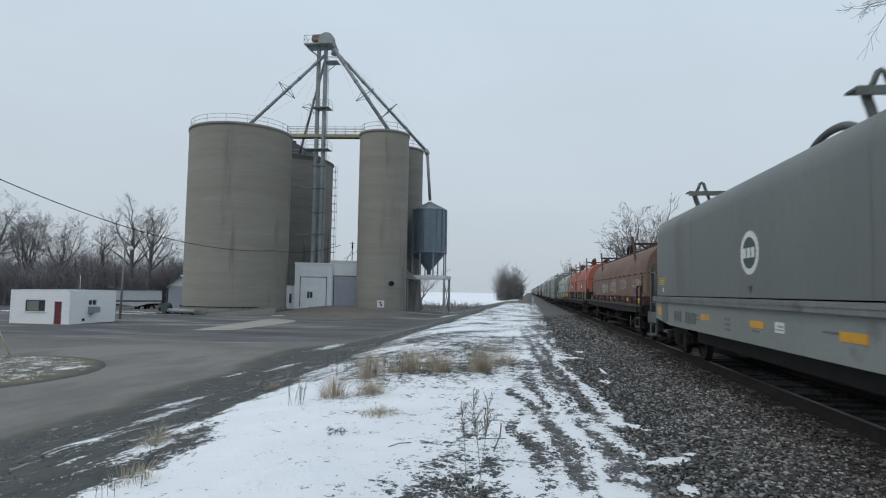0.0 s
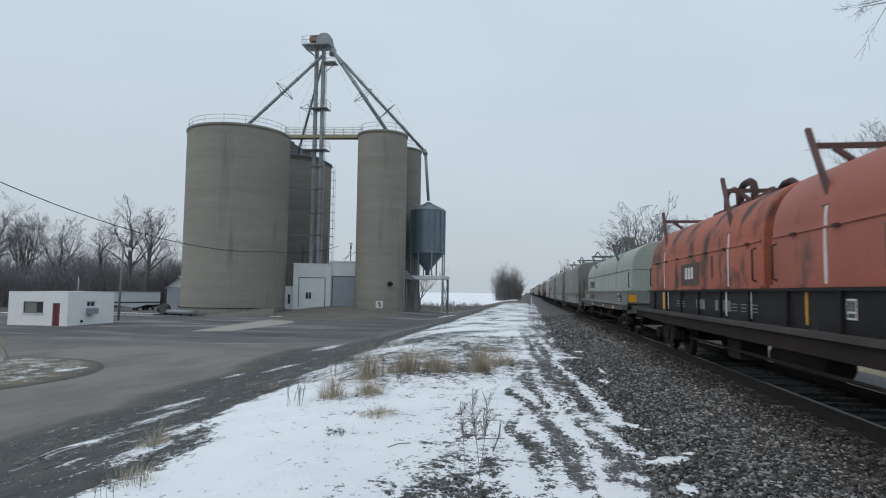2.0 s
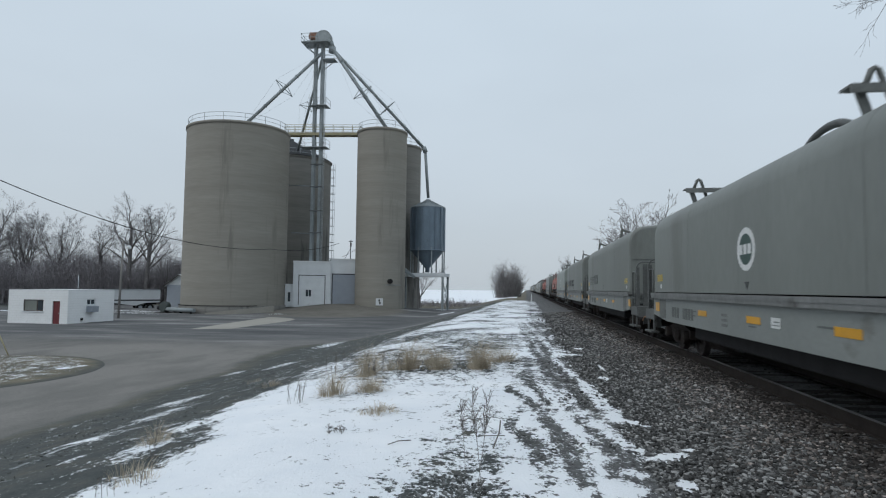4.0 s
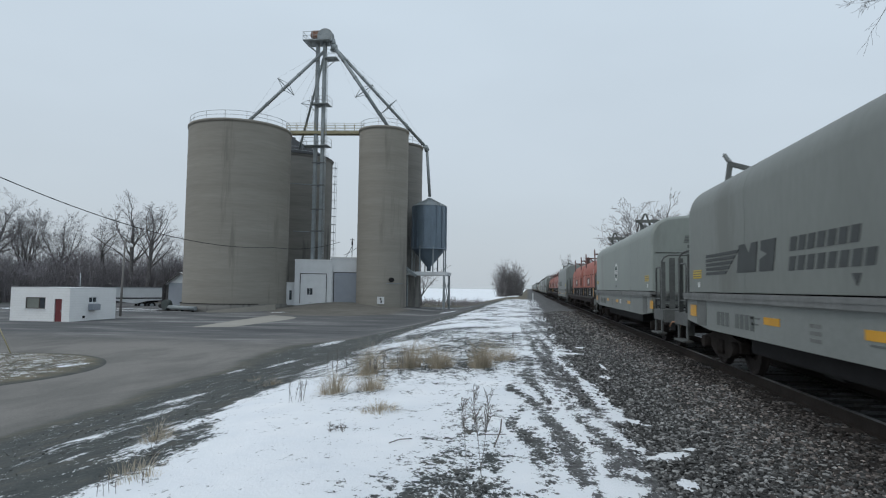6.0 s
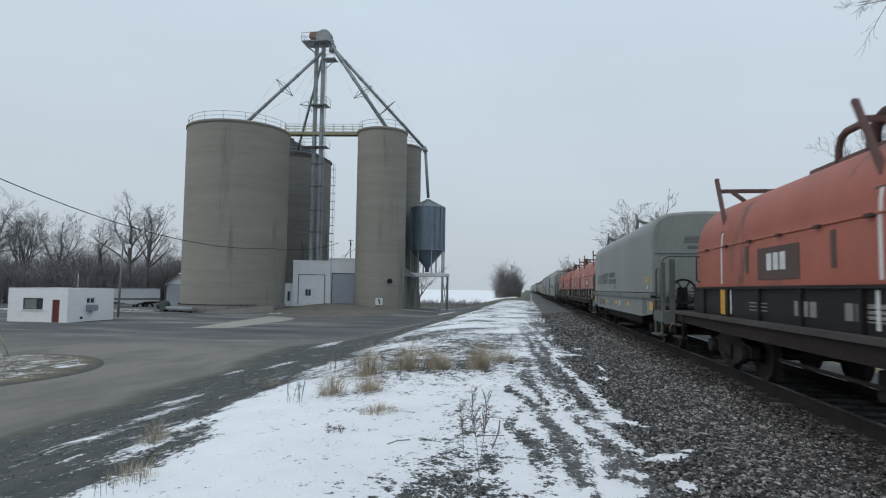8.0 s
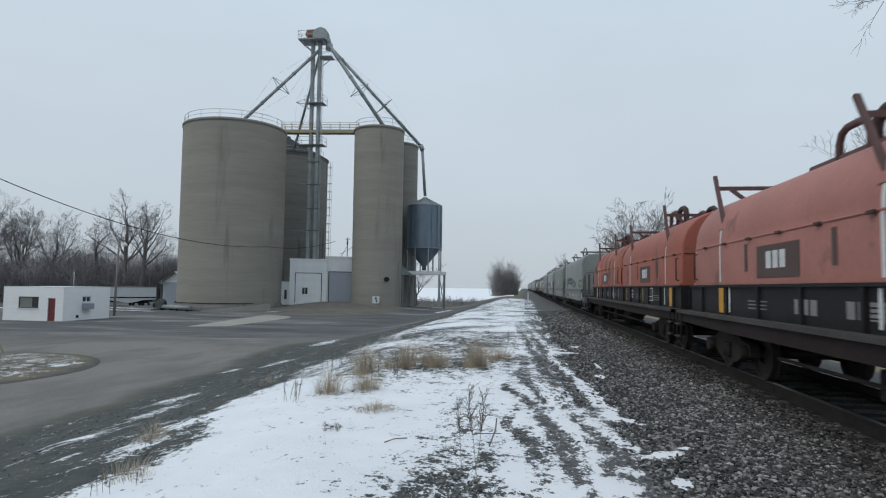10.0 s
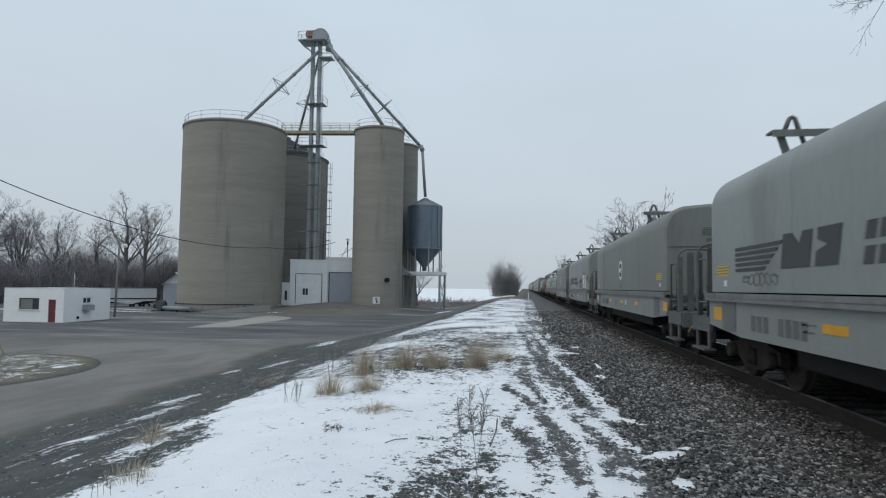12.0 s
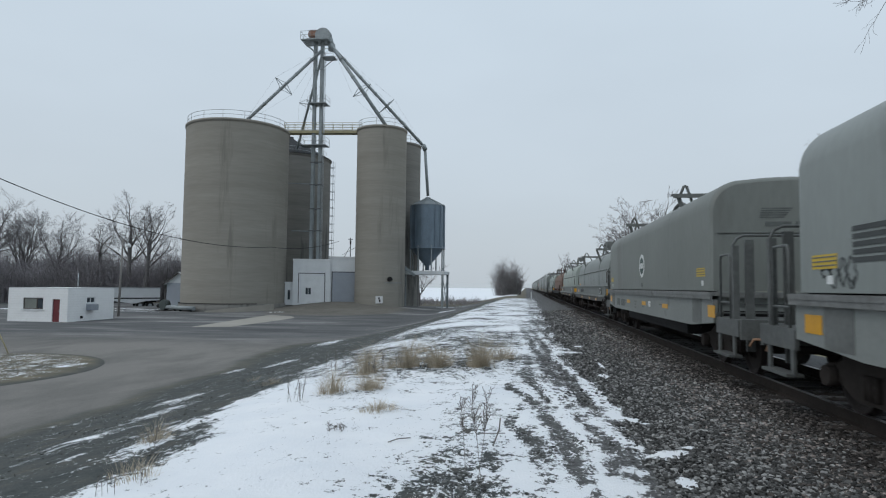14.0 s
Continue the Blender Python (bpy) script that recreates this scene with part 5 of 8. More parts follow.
def rack_a(car, y, z, hw, posts=False):
    """Lifting bracket across the roof: upright posts with horns, or rails with a peaked loop at each end."""
    def add(name, *ends, label=""):
        bm = NB()
        bar(bm, *ends)
        part(name, bm, M_BOLSTER, car, label)
    if posts:
        for k in (-1, 1):
            x = k * (hw + 0.10)
            add("lifting_post", (x + k * 0.14, y - 0.02, z - 0.60), (x, y, z + 0.40), 0.10, 0.05, (0, 1, 0), label="grey upright lifting post")
            add("brace", (x + k * 0.14, y - 0.40, z - 0.58), (x, y - 0.06, z + 0.10), 0.05, 0.05, (0, 1, 0))
            bm = NB()
            box(bm, *sorted((x + k * 0.06, x + k * 0.20)), y - 0.48, y + 0.12, z - 0.68, z - 0.60)
            part("foot_plate", bm, M_BOLSTER, car)
            add("horn", (x, y - 0.02, z + 0.38), (x - k * 0.02, y + 0.42, z + 0.64), 0.07, 0.06, (1, 0, 0))
            add("cross_rail", (x, y, z + 0.37), (k * 0.10, y, z + 0.12), 0.07, 0.09)
        return
    bm = NB()
    box(bm, -hw - 0.30, hw + 0.30, y - 0.15, y + 0.15, z + 0.30, z + 0.33)
    box(bm, -hw - 0.30, hw + 0.30, y - 0.15, y - 0.12, z + 0.22, z + 0.30)
    part("cross_rail", bm, M_BOLSTER, car, "grey angle-iron rail across the roof")
    for k in (-1, 1):
        add("lifting_post", (k * (hw - 0.01), y, z - 0.22), (k * (hw + 0.15), y, z + 0.30), 0.10, 0.06, (0, 1, 0), label="grey splayed lifting post")
        bm = NB()
        path_tube(bm, [(k * (hw + 0.10), y - 0.02, z + 0.30), (k * (hw + 0.01), y - 0.02, z + 0.53), (k * (hw - 0.03), y - 0.02, z + 0.55), (k * (hw - 0.07), y - 0.02, z + 0.53), (k * (hw - 0.26), y - 0.02, z - 0.06)], 0.036, 6)
        part("peaked_loop", bm, M_BOLSTER, car, "peaked lifting loop")


M_CHALK = mat("chalky_marking", (0.22, 0.21, 0.20), 0.7, 0, 0.2, 4, 30, 0.0)
M_ARCH = mat("rust_black_steel", (0.06, 0.035, 0.03), 0.8, 0.1, 0.2, 3, 20, 0.1)


def rack_b(car, y, z, hw, material):
    """Two flat-topped loops one behind the other, and a low plate on the ridge."""
    for dy, m, r in ((0.0, material, 0.055), (-0.95, M_ARCH, 0.075)):
        for dx in (-0.40, 0.40):
            bm = NB()
            pts = [(dx, y + dy + 0.42, z - 0.22), (dx, y + dy + 0.41, z + 0.22), (dx, y + dy + 0.33, z + 0.36), (dx, y + dy + 0.18, z + 0.42),
                   (dx, y + dy - 0.18, z + 0.42), (dx, y + dy - 0.33, z + 0.36), (dx, y + dy - 0.41, z + 0.22), (dx, y + dy - 0.42, z - 0.22)]
            path_tube(bm, pts, r, 8)
            part("hose_arch", bm, m, car, "dark rusty arched loop")
    bm = NB()
    loft(bm, [[(x, y + k, z + h) for x, h in ((-0.46, -0.12), (-0.42, 0.06), (0.42, 0.06), (0.46, -0.12))] for k in (-2.2, 1.3)])
    part("ridge_plate", fixed(bm), material, car, "low flat plate on the ridge")


M_LEDGE = mat("worn_ledge", (0.16, 0.165, 0.16), 0.6, 0.1, 0.2, 1.5, 12, 0.1, (0.07, 0.065, 0.06), 0.3, 1.0)
M_RAILING = mat("dark_grey_railing", (0.095, 0.101, 0.098), 0.6, 0.1, 0.2, 1.5, 12, 0.1, (0.06, 0.058, 0.055), 0.2, 2.0)
M_BOLSTER = mat("dark_stained_sill", (0.128, 0.135, 0.129), 0.6, 0, 0.2, 1.5, 12, 0.1)


M_LEVER = mat("faded_orange_lever", (0.30, 0.17, 0.10), 0.7, 0, 0.15, 3, 20, 0.1)
M_MARKFADED = mat("faded_black_marking", (0.10, 0.11, 0.105), 0.6, 0, 0.2, 4, 30, 0.0)


def build_grey_car(posts=False):
    car = thing("coil_car", "grey covered coil car with tall smooth rounded hood", "train car", "cars of the freight train")
    HL, HW, Z0, ZS, ZT = 7.0, 1.5, 1.52, 3.20 if posts else 3.11, 3.82 if posts else 3.70
    half = rounded_hood(HW, Z0, ZS, ZT, 0.60)
    full = mirror(half)
    bm = NB()

    def sec(y, k, dz=0.0):
        return [(x * k, y, z - dz * max(0.0, (z - Z0) / (ZT - Z0))) for x, z in full]

    loft(bm, [sec(-HL, 0.972, 0.09), sec(-HL + 0.02, 0.985, 0.05), sec(-HL + 0.06, 0.996, 0.015), sec(-HL + 0.12, 1.0), sec(-3.4, 1.0), sec(0, 1.0), sec(3.4, 1.0), sec(HL - 0.12, 1.0), sec(HL - 0.06, 0.996, 0.015), sec(HL - 0.02, 0.985, 0.05), sec(HL, 0.972, 0.09)], smooth=True)
    fixed(bm)
    hood = part("hood", bm, M_HOOD, car)
    mod = hood.modifiers.new("edge", "EDGE_SPLIT")
    mod.split_angle = radians(28)
    for y in (-3.5, 3.5):       # panel seams
        bm = NB()
        prof = [(-x - (0.006 if x > 0 else 0), z + 0.004) for x, z in half] + [(x + 0.006, z + 0.004) for x, z in half[::-1][1:]]
        for a, b in zip(prof, prof[1:]):
            bar(bm, (a[0], y, a[1]), (b[0], y, b[1]), 0.006, 0.0015, (-1 if a[0] < 0 else 1, 0, 0.3))
        part("seam", bm, M_HOOD, hood)
    bm = NB()
    for s in (-1, 1):
        a, b = sorted((s * 1.40, s * 1.58))
        box(bm, a, b, -HL - 0.15, HL + 0.15, 1.43, 1.50)
        a, b = sorted((s * 1.53, s * 1.57))
        box(bm, a, b, -HL - 0.15, HL + 0.15, 1.36, 1.43)
    box(bm, -1.40, 1.40, -HL - 0.15, HL + 0.15, 1.40, 1.49)
    part("top_chord", bm, M_LEDGE, car, "worn grey ledge under the hood")
    for s in (-1, 1):
        bm = NB()
        a, b = sorted((s * 1.42, s * 1.50))
        # deep side sill, cut up at both ends
        prof = [(-HL - 0.1, 1.36), (HL + 0.1, 1.36), (HL + 0.1, 0.92), (HL - 1.5, 0.80), (-HL + 1.5, 0.80), (-HL - 0.1, 0.92)]
        loft(bm, [[(x, y, z) for y, z in prof] for x in (a, b)])
        part("side_sill", fixed(bm), M_SILL, car)
        for k in (-6.0, 6.0):
            bm = NB()
            a, b = sorted((s * 1.501, s * 1.507))
            box(bm, a, b, k - 0.33, k + 0.33, 0.86, 1.355)
            part("bolster_panel", bm, M_BOLSTER, car, "darker streaked sill panel over the bogie")
    bm = NB()
    box(bm, -1.3, 1.3, -HL - 0.05, HL + 0.05, 0.98, 1.15)
    box(bm, -0.4, 0.4, -8.2, 8.2, 0.66, 0.98)
    box(bm, -1.22, 1.22, -4.1, 4.1, 0.50, 0.98, bev=0.04)
    box(bm, -1.1, 1.1, -HL - 0.02, -HL + 0.05, 1.0, 1.4)
    box(bm, -1.1, 1.1, HL - 0.05, HL + 0.02, 1.0, 1.4)
    part("underframe", bm, M_DARK, car)
    bm = NB()
    box(bm, -0.7, -0.1, -1.2, 0.4, 0.52, 0.95, bev=0.04)
    tube(bm, (0.5, -1.6, 0.72), (0.5, 0.3, 0.72), 0.22, 12)
    tube(bm, (-0.9, -4.2, 0.66), (-0.9, 4.2, 0.62), 0.03, 6)
    box(bm, -1.15, -0.75, 1.2, 1.7, 0.45, 0.8, bev=0.03)
    part("brake_gear", bm, M_DARK, car)
    for s in (-1, 1):
        ye = s * (HL + 0.1)
        bm = NB()
        box(bm, -1.45, 1.45, min(ye, ye + s * 1.35), max(ye, ye + s * 1.35), 0.98, 1.05)
        box(bm, -1.45, 1.45, *sorted((ye + s * 1.27, ye + s * 1.35)), 0.72, 0.98)
        part("end_platform", bm, M_RAILING, car, "grey end platform")
        bm = NB()                          # end railing across the car
        yr = ye + s * 0.95
        for k in (-1, 1):
            path_tube(bm, [(k * 1.44, yr, 0.98), (k * 1.44, yr, 2.30), (k * 1.38, yr, 2.42), (k * 1.26, yr, 2.48), (0.0, yr, 2.48)], 0.024, 8)
        part("end_railing", bm, M_RAILING, car, "dark grey pipe end railing")
        for x in (-1.18, 0.55):
            bm = NB()
            box(bm, x - 0.07, x + 0.07, *sorted((yr, yr + s * 0.05)), 0.5 if x < 0 else 1.0, 2.40)
            part("stanchion", bm, M_RAILING, car, "flat dark grey upright")
        for k in (-1, 1):
            x = k * 1.45
            bm = NB()
            path_tube(bm, [(x, ye + s * 0.30, 0.95), (x, ye + s * 0.30, 2.08), (x, ye + s * 0.36, 2.16), (x, ye + s * 0.78, 2.16), (x, ye + s * 0.84, 2.08), (x, ye + s * 0.84, 0.95)], 0.022, 8)
            tube(bm, (x, ye + s * 0.30, 1.32), (x, ye + s * 0.84, 1.32), 0.016, 6)
            part("side_handrail", bm, M_RAILING, car, "dark grey hooped side handrail")
            bm = NB()
            box(bm, *sorted((k * 1.36, k * 1.46)), *sorted((ye + s * 0.92, ye + s * 1.02)), 0.98, 2.30)
            part("corner_post", bm, M_RAILING, car, "flat dark grey corner post")
            bm = NB()
            box(bm, x - 0.03, x + 0.03, *sorted((ye + s * 0.10, ye + s * 1.28)), 0.76, 1.04)
            part("side_apron", bm, M_RAILING, car, "grey apron plate under the platform")
            bm = NB()
            for yy in (ye + s * 0.22, ye + s * 1.0):
                bar(bm, (x, yy, 0.42), (x, yy, 0.80), 0.10, 0.035, (1, 0, 0))
            box(bm, x - 0.11, x + 0.11, *sorted((ye + s * 0.18, ye + s * 1.04)), 0.40, 0.44)
            part("stirrup_step", bm, M_RAILING, car, "grey stirrup step")
        bm = NB()
        path_tube(bm, [(-1.35, ye + s * 1.42, 0.62), (-1.30, ye + s * 1.45, 0.74), (-0.5, ye + s * 1.48, 0.72), (-0.15, ye + s * 1.5, 0.80)], 0.022, 6)
        part("uncoupling_lever", bm, M_LEVER, car, "faded orange uncoupling lever")
        bm = NB()
        box(bm, 0.10, 0.62, *sorted((ye + s * 0.06, ye + s * 0.075)), 1.10, 1.24)
        part("reflector", bm, M_YELLOW, car, "faded yellow end reflector")
        bm = NB()
        box(bm, -1.38, 1.38, *sorted((s * (HL - 0.02), s * (HL + 0.02))), 2.61, 2.622)
        part("end_seam", bm, M_RAILING, hood)
        bm = NB()
        box(bm, -1.40, 1.40, *sorted((s * (HL - 0.06), s * (HL + 0.045))), 0.98, 1.515)
        part("end_bulkhead", bm, M_SILL, car, "grey end bulkhead under the hood")
        bm = NB()
        for z in (1.44, 1.26, 1.10):
            box(bm, -1.36, 1.36, *sorted((s * (HL + 0.046), s * (HL + 0.085))), z, z + 0.03)
        part("end_ledge", bm, M_RAILING, car, "worn grey end ledge")
        coupler(car, s * 8.9, s)
        truck_parts(car, s * 6.15)
    brake_wheel(car, HL + 0.1, 1, 0.35, 1.65)
    rack_a(car, -1.95 if posts else -2.5, ZT - 0.10 * posts, 0.86, posts)
    rack_a(car, 5.85 if posts else 5.05, ZT - 0.10 * posts, 0.86, posts)
    for dx in () if posts else (-0.55, 0.55):
        bm = NB()
        n = 16
        path_tube(bm, [(dx, -0.75 + 0.85 * math.cos(math.pi * i / n), ZT - 0.10 + 0.40 * math.sin(math.pi * i / n)) for i in range(n + 1)], 0.06, 6)
        part("roof_loop", bm, M_RAILING, car, "dark low arched loop on the roof")
    # reflectors and notices
    for y in (-7.0, 6.6):
        plate(car, "reflector", M_YELLOW, y - 0.22, y + 0.22, 1.02, 1.25, 1.503, label="yellow reflector plate", both=True)
    for y in (-3.1, -0.3, 2.45):
        plate(car, "reflector", M_YELLOW, y - 0.29, y + 0.29, 1.06, 1.17, 1.502, label="yellow reflector strip", both=True)
    p = plate(car, "notice", M_MARKWHITE, -1.32, -1.0, 1.04, 1.19, 1.502, label="white data panel")
    strips(p, "notice_line", M_SILL, [(-1.29, -1.10, 1.12, 1.14), (-1.29, -1.03, 1.075, 1.09)], -1.508)
    strips(car, "stencil_line", M_LEDGE, [(0.95, 1.25, z, z + 0.05) for z in (0.93, 1.02, 1.11)], -1.502, "faint worn panel line")
    for y in (6.3, -6.3):
        p = plate(car, "notice", M_LABELYEL, y - 0.30, y + 0.30, 1.80, 1.97, 1.497, label="yellow notice with dark lines")
        strips(p, "notice_line", M_BOLSTER, [(y - 0.28, y + 0.28, z, z + 0.016) for z in (1.83, 1.88, 1.93)], -1.503)
        plate(car, "notice", M_MARKWHITE, y - 0.20, y - 0.06, 1.62, 1.72, 1.497, label="small white notice")
    letter_bars(car, 5.0, 0.93, 0.72, 0.24, 3, -1.502, M_MARKFADED, "faded dark stencilled lettering")
    letter_bars(car, 4.0, 0.93, 0.92, 0.24, 4, -1.502, M_MARKFADED, "faded dark stencilled lettering")
    strips(car, "stencil_line", M_MARKFADED, [(2.9, 3.3, 1.12, 1.145), (2.95, 3.25, 1.03, 1.055), (-0.5, -0.05, 1.1, 1.125), (-0.4, -0.1, 1.0, 1.025), (-2.9, -2.4, 1.13, 1.155)], -1.502, "faint stencil line")
    for k in range(5):                      # faded stripe mark and a line of lettering on the hood end
        bm = NB()
        loft(bm, [[(x, y, 2.90 + k * 0.042 + dz) for x, dz in ((-0.62 + k * 0.01, 0), (-0.18 + k * 0.035, 0), (-0.16 + k * 0.035, 0.024), (-0.62 + k * 0.01, 0.024))] for y in (-HL - 0.006, -HL + 0.06)])
        part("end_stripe", fixed(bm), M_MARKFADED, hood, "faded dark stripe on the hood end")
    for x0, x1, z0, z1 in ((0.10, 0.46, 2.91, 3.09), (-0.52, -0.05, 2.74, 2.83), (0.02, 0.34, 2.74, 2.83)):
        bm = NB()
        box(bm, x0, x1, -HL - 0.004, -HL + 0.06, z0, z1)
        part("lettering", bm, M_MARKFADED, hood, "plain dark bar of lettering on the hood end")
    bm = NB()
    box(bm, 0.15, 0.42, -HL - 0.012, -HL + 0.05, 1.72, 1.86)
    part("notice", bm, M_MARKWHITE, hood, "small white notice on the hood end")
    return car


def add_round_emblem(car):
    """Oval emblem: notched white ring round a dark green field with three pale letter shapes."""
    def oval(ry, rz, x, th, notch=0.0):
        bm = NB()
        n = 72
        ring = [(-0.03 + ry * (1 - notch * (i % 3 == 0)) * math.cos(2 * math.pi * i / n), 2.23 + rz * (1 - notch * (i % 3 == 0)) * math.sin(2 * math.pi * i / n)) for i in range(n)]
        loft(bm, [[(-x, y, z) for y, z in ring], [(-x - th, y, z) for y, z in ring]])
        return fixed(bm)
    e = part("emblem", oval(0.40, 0.35, 1.494, 0.008, 0.05), M_MARKWHITE, car, "round white emblem ring")
    part("emblem_field", oval(0.285, 0.25, 1.5, 0.006), M_MARKGREEN, e, "dark green emblem field")
    letter_bars(e, 0.23, 2.15, 0.56, 0.16, 3, -1.508, M_MARKWHITE, "pale letter shape on the emblem")
    bm = NB()
    loft(bm, [[(x, 0.05, 1.71), (x, -0.15, 1.71), (x, -0.05, 1.59)] for x in (-1.5, -1.506)])
    part("pointer", fixed(bm), M_MARKBLACK, car, "small black triangle")


def add_stripe_emblem(car, y=5.65, z=1.85, size=1.0, side=1.497, faded=False, words=True):
    """Dark level stripes of growing length, with two heavy slanted blocks beside them."""
    m = M_MARKFADED if faded else M_MARKBLACK
    bm = NB()
    for k in range(5):
        zz = z + k * 0.084 * size
        ln = (1.20 + 0.15 * k) * size
        loft(bm, [[(x, y, zz), (x, y - ln, zz), (x, y - ln - 0.06 * size, zz + 0.054 * size), (x, y, zz + 0.054 * size)] for x in (-side - 0.003, -side - 0.009)])
    e = part("emblem", fixed(bm), m, car, "black stripe emblem")
    shapes = ([(-1.78, 0.0), (-2.62, 0.0), (-2.72, 0.46), (-2.46, 0.46), (-2.34, 0.30), (-2.16, 0.46), (-1.88, 0.46)],
              [(-2.76, 0.0), (-3.30, 0.0), (-3.42, 0.46), (-2.86, 0.46), (-2.84, 0.32), (-3.08, 0.25), (-2.80, 0.18)])
    for sh in shapes:
        bm = NB()
        loft(bm, [[(x, y + a * size, z + b * size) for a, b in sh] for x in (-side - 0.003, -side - 0.009)])
        part("emblem_block", fixed(bm), m, e, "black slanted block shape")
    if words:
        letter_bars(car, 1.80, 2.09, 1.80, 0.19, 7, -side - 0.002, m, "black block lettering", 0.3)
        letter_bars(car, 1.85, 1.83, 2.15, 0.19, 8, -side - 0.002, m, "black block lettering", 0.3)
    if side > 1.3:
        bm = NB()
        loft(bm, [[(x, 0.22, 1.76), (x, 0.02, 1.76), (x, 0.12, 1.62)] for x in (-1.5, -1.506)])
        part("pointer", fixed(bm), M_MARKBLACK, car, "small black triangle")


def add_bubbles(car):
    """Two fat white bubble letter shapes with a heavy dark outline."""
    shapes = ([(0.0, 0.0), (0.02, 0.5), (-0.05, 0.86), (-0.45, 0.88), (-0.82, 0.78), (-0.86, 0.56), (-0.66, 0.48), (-0.92, 0.34), (-0.96, 0.08), (-0.72, -0.02), (-0.5, 0.1), (-0.32, -0.02)],
              [(-1.02, 0.02), (-1.0, 0.22), (-1.3, 0.28), (-1.06, 0.46), (-1.04, 0.72), (-1.28, 0.86), (-1.62, 0.84), (-1.74, 0.66), (-1.52, 0.60), (-1.82, 0.40), (-1.94, 0.14), (-1.76, -0.03), (-1.3, -0.04)])
    for sh in shapes:
        cy, cz = sum(a for a, b in sh) / len(sh), sum(b for a, b in sh) / len(sh)
        outer = None
        for k, x, m in ((1.06, -1.499, M_MARKBLACK), (0.90, -1.504, M_MARKWHITE)):
            bm = NB()
            loft(bm, [[(xx, -3.95 + cy + (a - cy) * k, 1.56 + cz + (b - cz) * k) for a, b in sh] for xx in (x, x - 0.005)])
            outer = part("graffiti", fixed(bm), m, outer or car, "spray-painted bubble letter shape")
    for y, z, w in ((-4.45, 2.16, 0.22), (-4.5, 1.78, 0.24), (-5.4, 2.18, 0.2), (-5.5, 1.74, 0.3)):
        bm = NB()
        box(bm, -1.516, -1.510, y - w / 2, y + w / 2, z - 0.035, z + 0.035, bev=0.002)
        part("graffiti", bm, M_MARKBLACK, car, "dark stroke inside the bubble letter")


def add_tags(car, seed, spots, side=1.497):
    for i, (y, z, w, h, loops, material, width) in enumerate(spots):
        part("graffiti", scribble(seed + i, y, z, w, h, -side - 0.001, loops, width), material, car, "spray-painted graffiti tag")


def hood_outline(hw, rise, zt):
    """Half outline of an arched cover: upright side, then a round crown."""
    half = [(hw, rise), (hw, rise + 0.77), (hw - 0.012, rise + 0.80)]
    for a in np.linspace(6, 90, 13):
        half.append(((hw - 0.01) * math.cos(radians(a)) ** 0.86, rise + 0.80 + (zt - rise - 0.80) * math.sin(radians(a)) ** 0.92))
    return half


def strap(half, y, w, top, lift=0.006, side=-1):
    """A flat band that follows the cover up one side as far as the height top."""
    pts = [(side * (x + lift * 0.7), z + lift * 0.7) for x, z in half if z <= top]
    bm = NB()
    rows = [[bm.verts.new((x, y + k * w / 2, z)) for k in (-1, 1)] for x, z in pts]
    inner = [[bm.verts.new((x - side * lift, y + k * w / 2, z - lift * 0.5)) for k in (-1, 1)] for x, z in pts]
    for i in range(len(pts) - 1):
        bm.faces.new((rows[i][0], rows[i][1], rows[i + 1][1], rows[i + 1][0]))
        for k in (0, 1):
            bm.faces.new((rows[i][k], rows[i + 1][k], inner[i + 1][k], inner[i][k]))
    return fixed(bm)


def slab_mark(parent, name, material, y0, y1, z0, z1, x, label=""):
    bm = NB()
    box(bm, x - 0.005, x, min(y0, y1), max(y0, y1), z0, z1)
    return part(name, bm, material, parent, label)


def framed_panel(parent, y0, y1, z0, z1, x):
    """Data panel: a white outline round a dark face, with a pale band in its lower third."""
    p = slab_mark(parent, "notice", M_MARKWHITE, y0, y1, z0, z1, x, "white-framed data panel")
    t = 0.025
    h = z0 + (z1 - z0) * 0.30
    m = (y0 + y1) / 2
    slab_mark(p, "panel_face", M_MARKBLACK, y0 + t, m - t / 2, h + t, z1 - t, x - 0.005, "black panel face")
    slab_mark(p, "panel_face", M_MARKBLACK, m + t / 2, y1 - t, h + t, z1 - t, x - 0.005, "black panel face")
    slab_mark(p, "panel_face", M_MARKBLACK, y0 + t, y1 - t, z0 + t, h, x - 0.005, "black panel face")


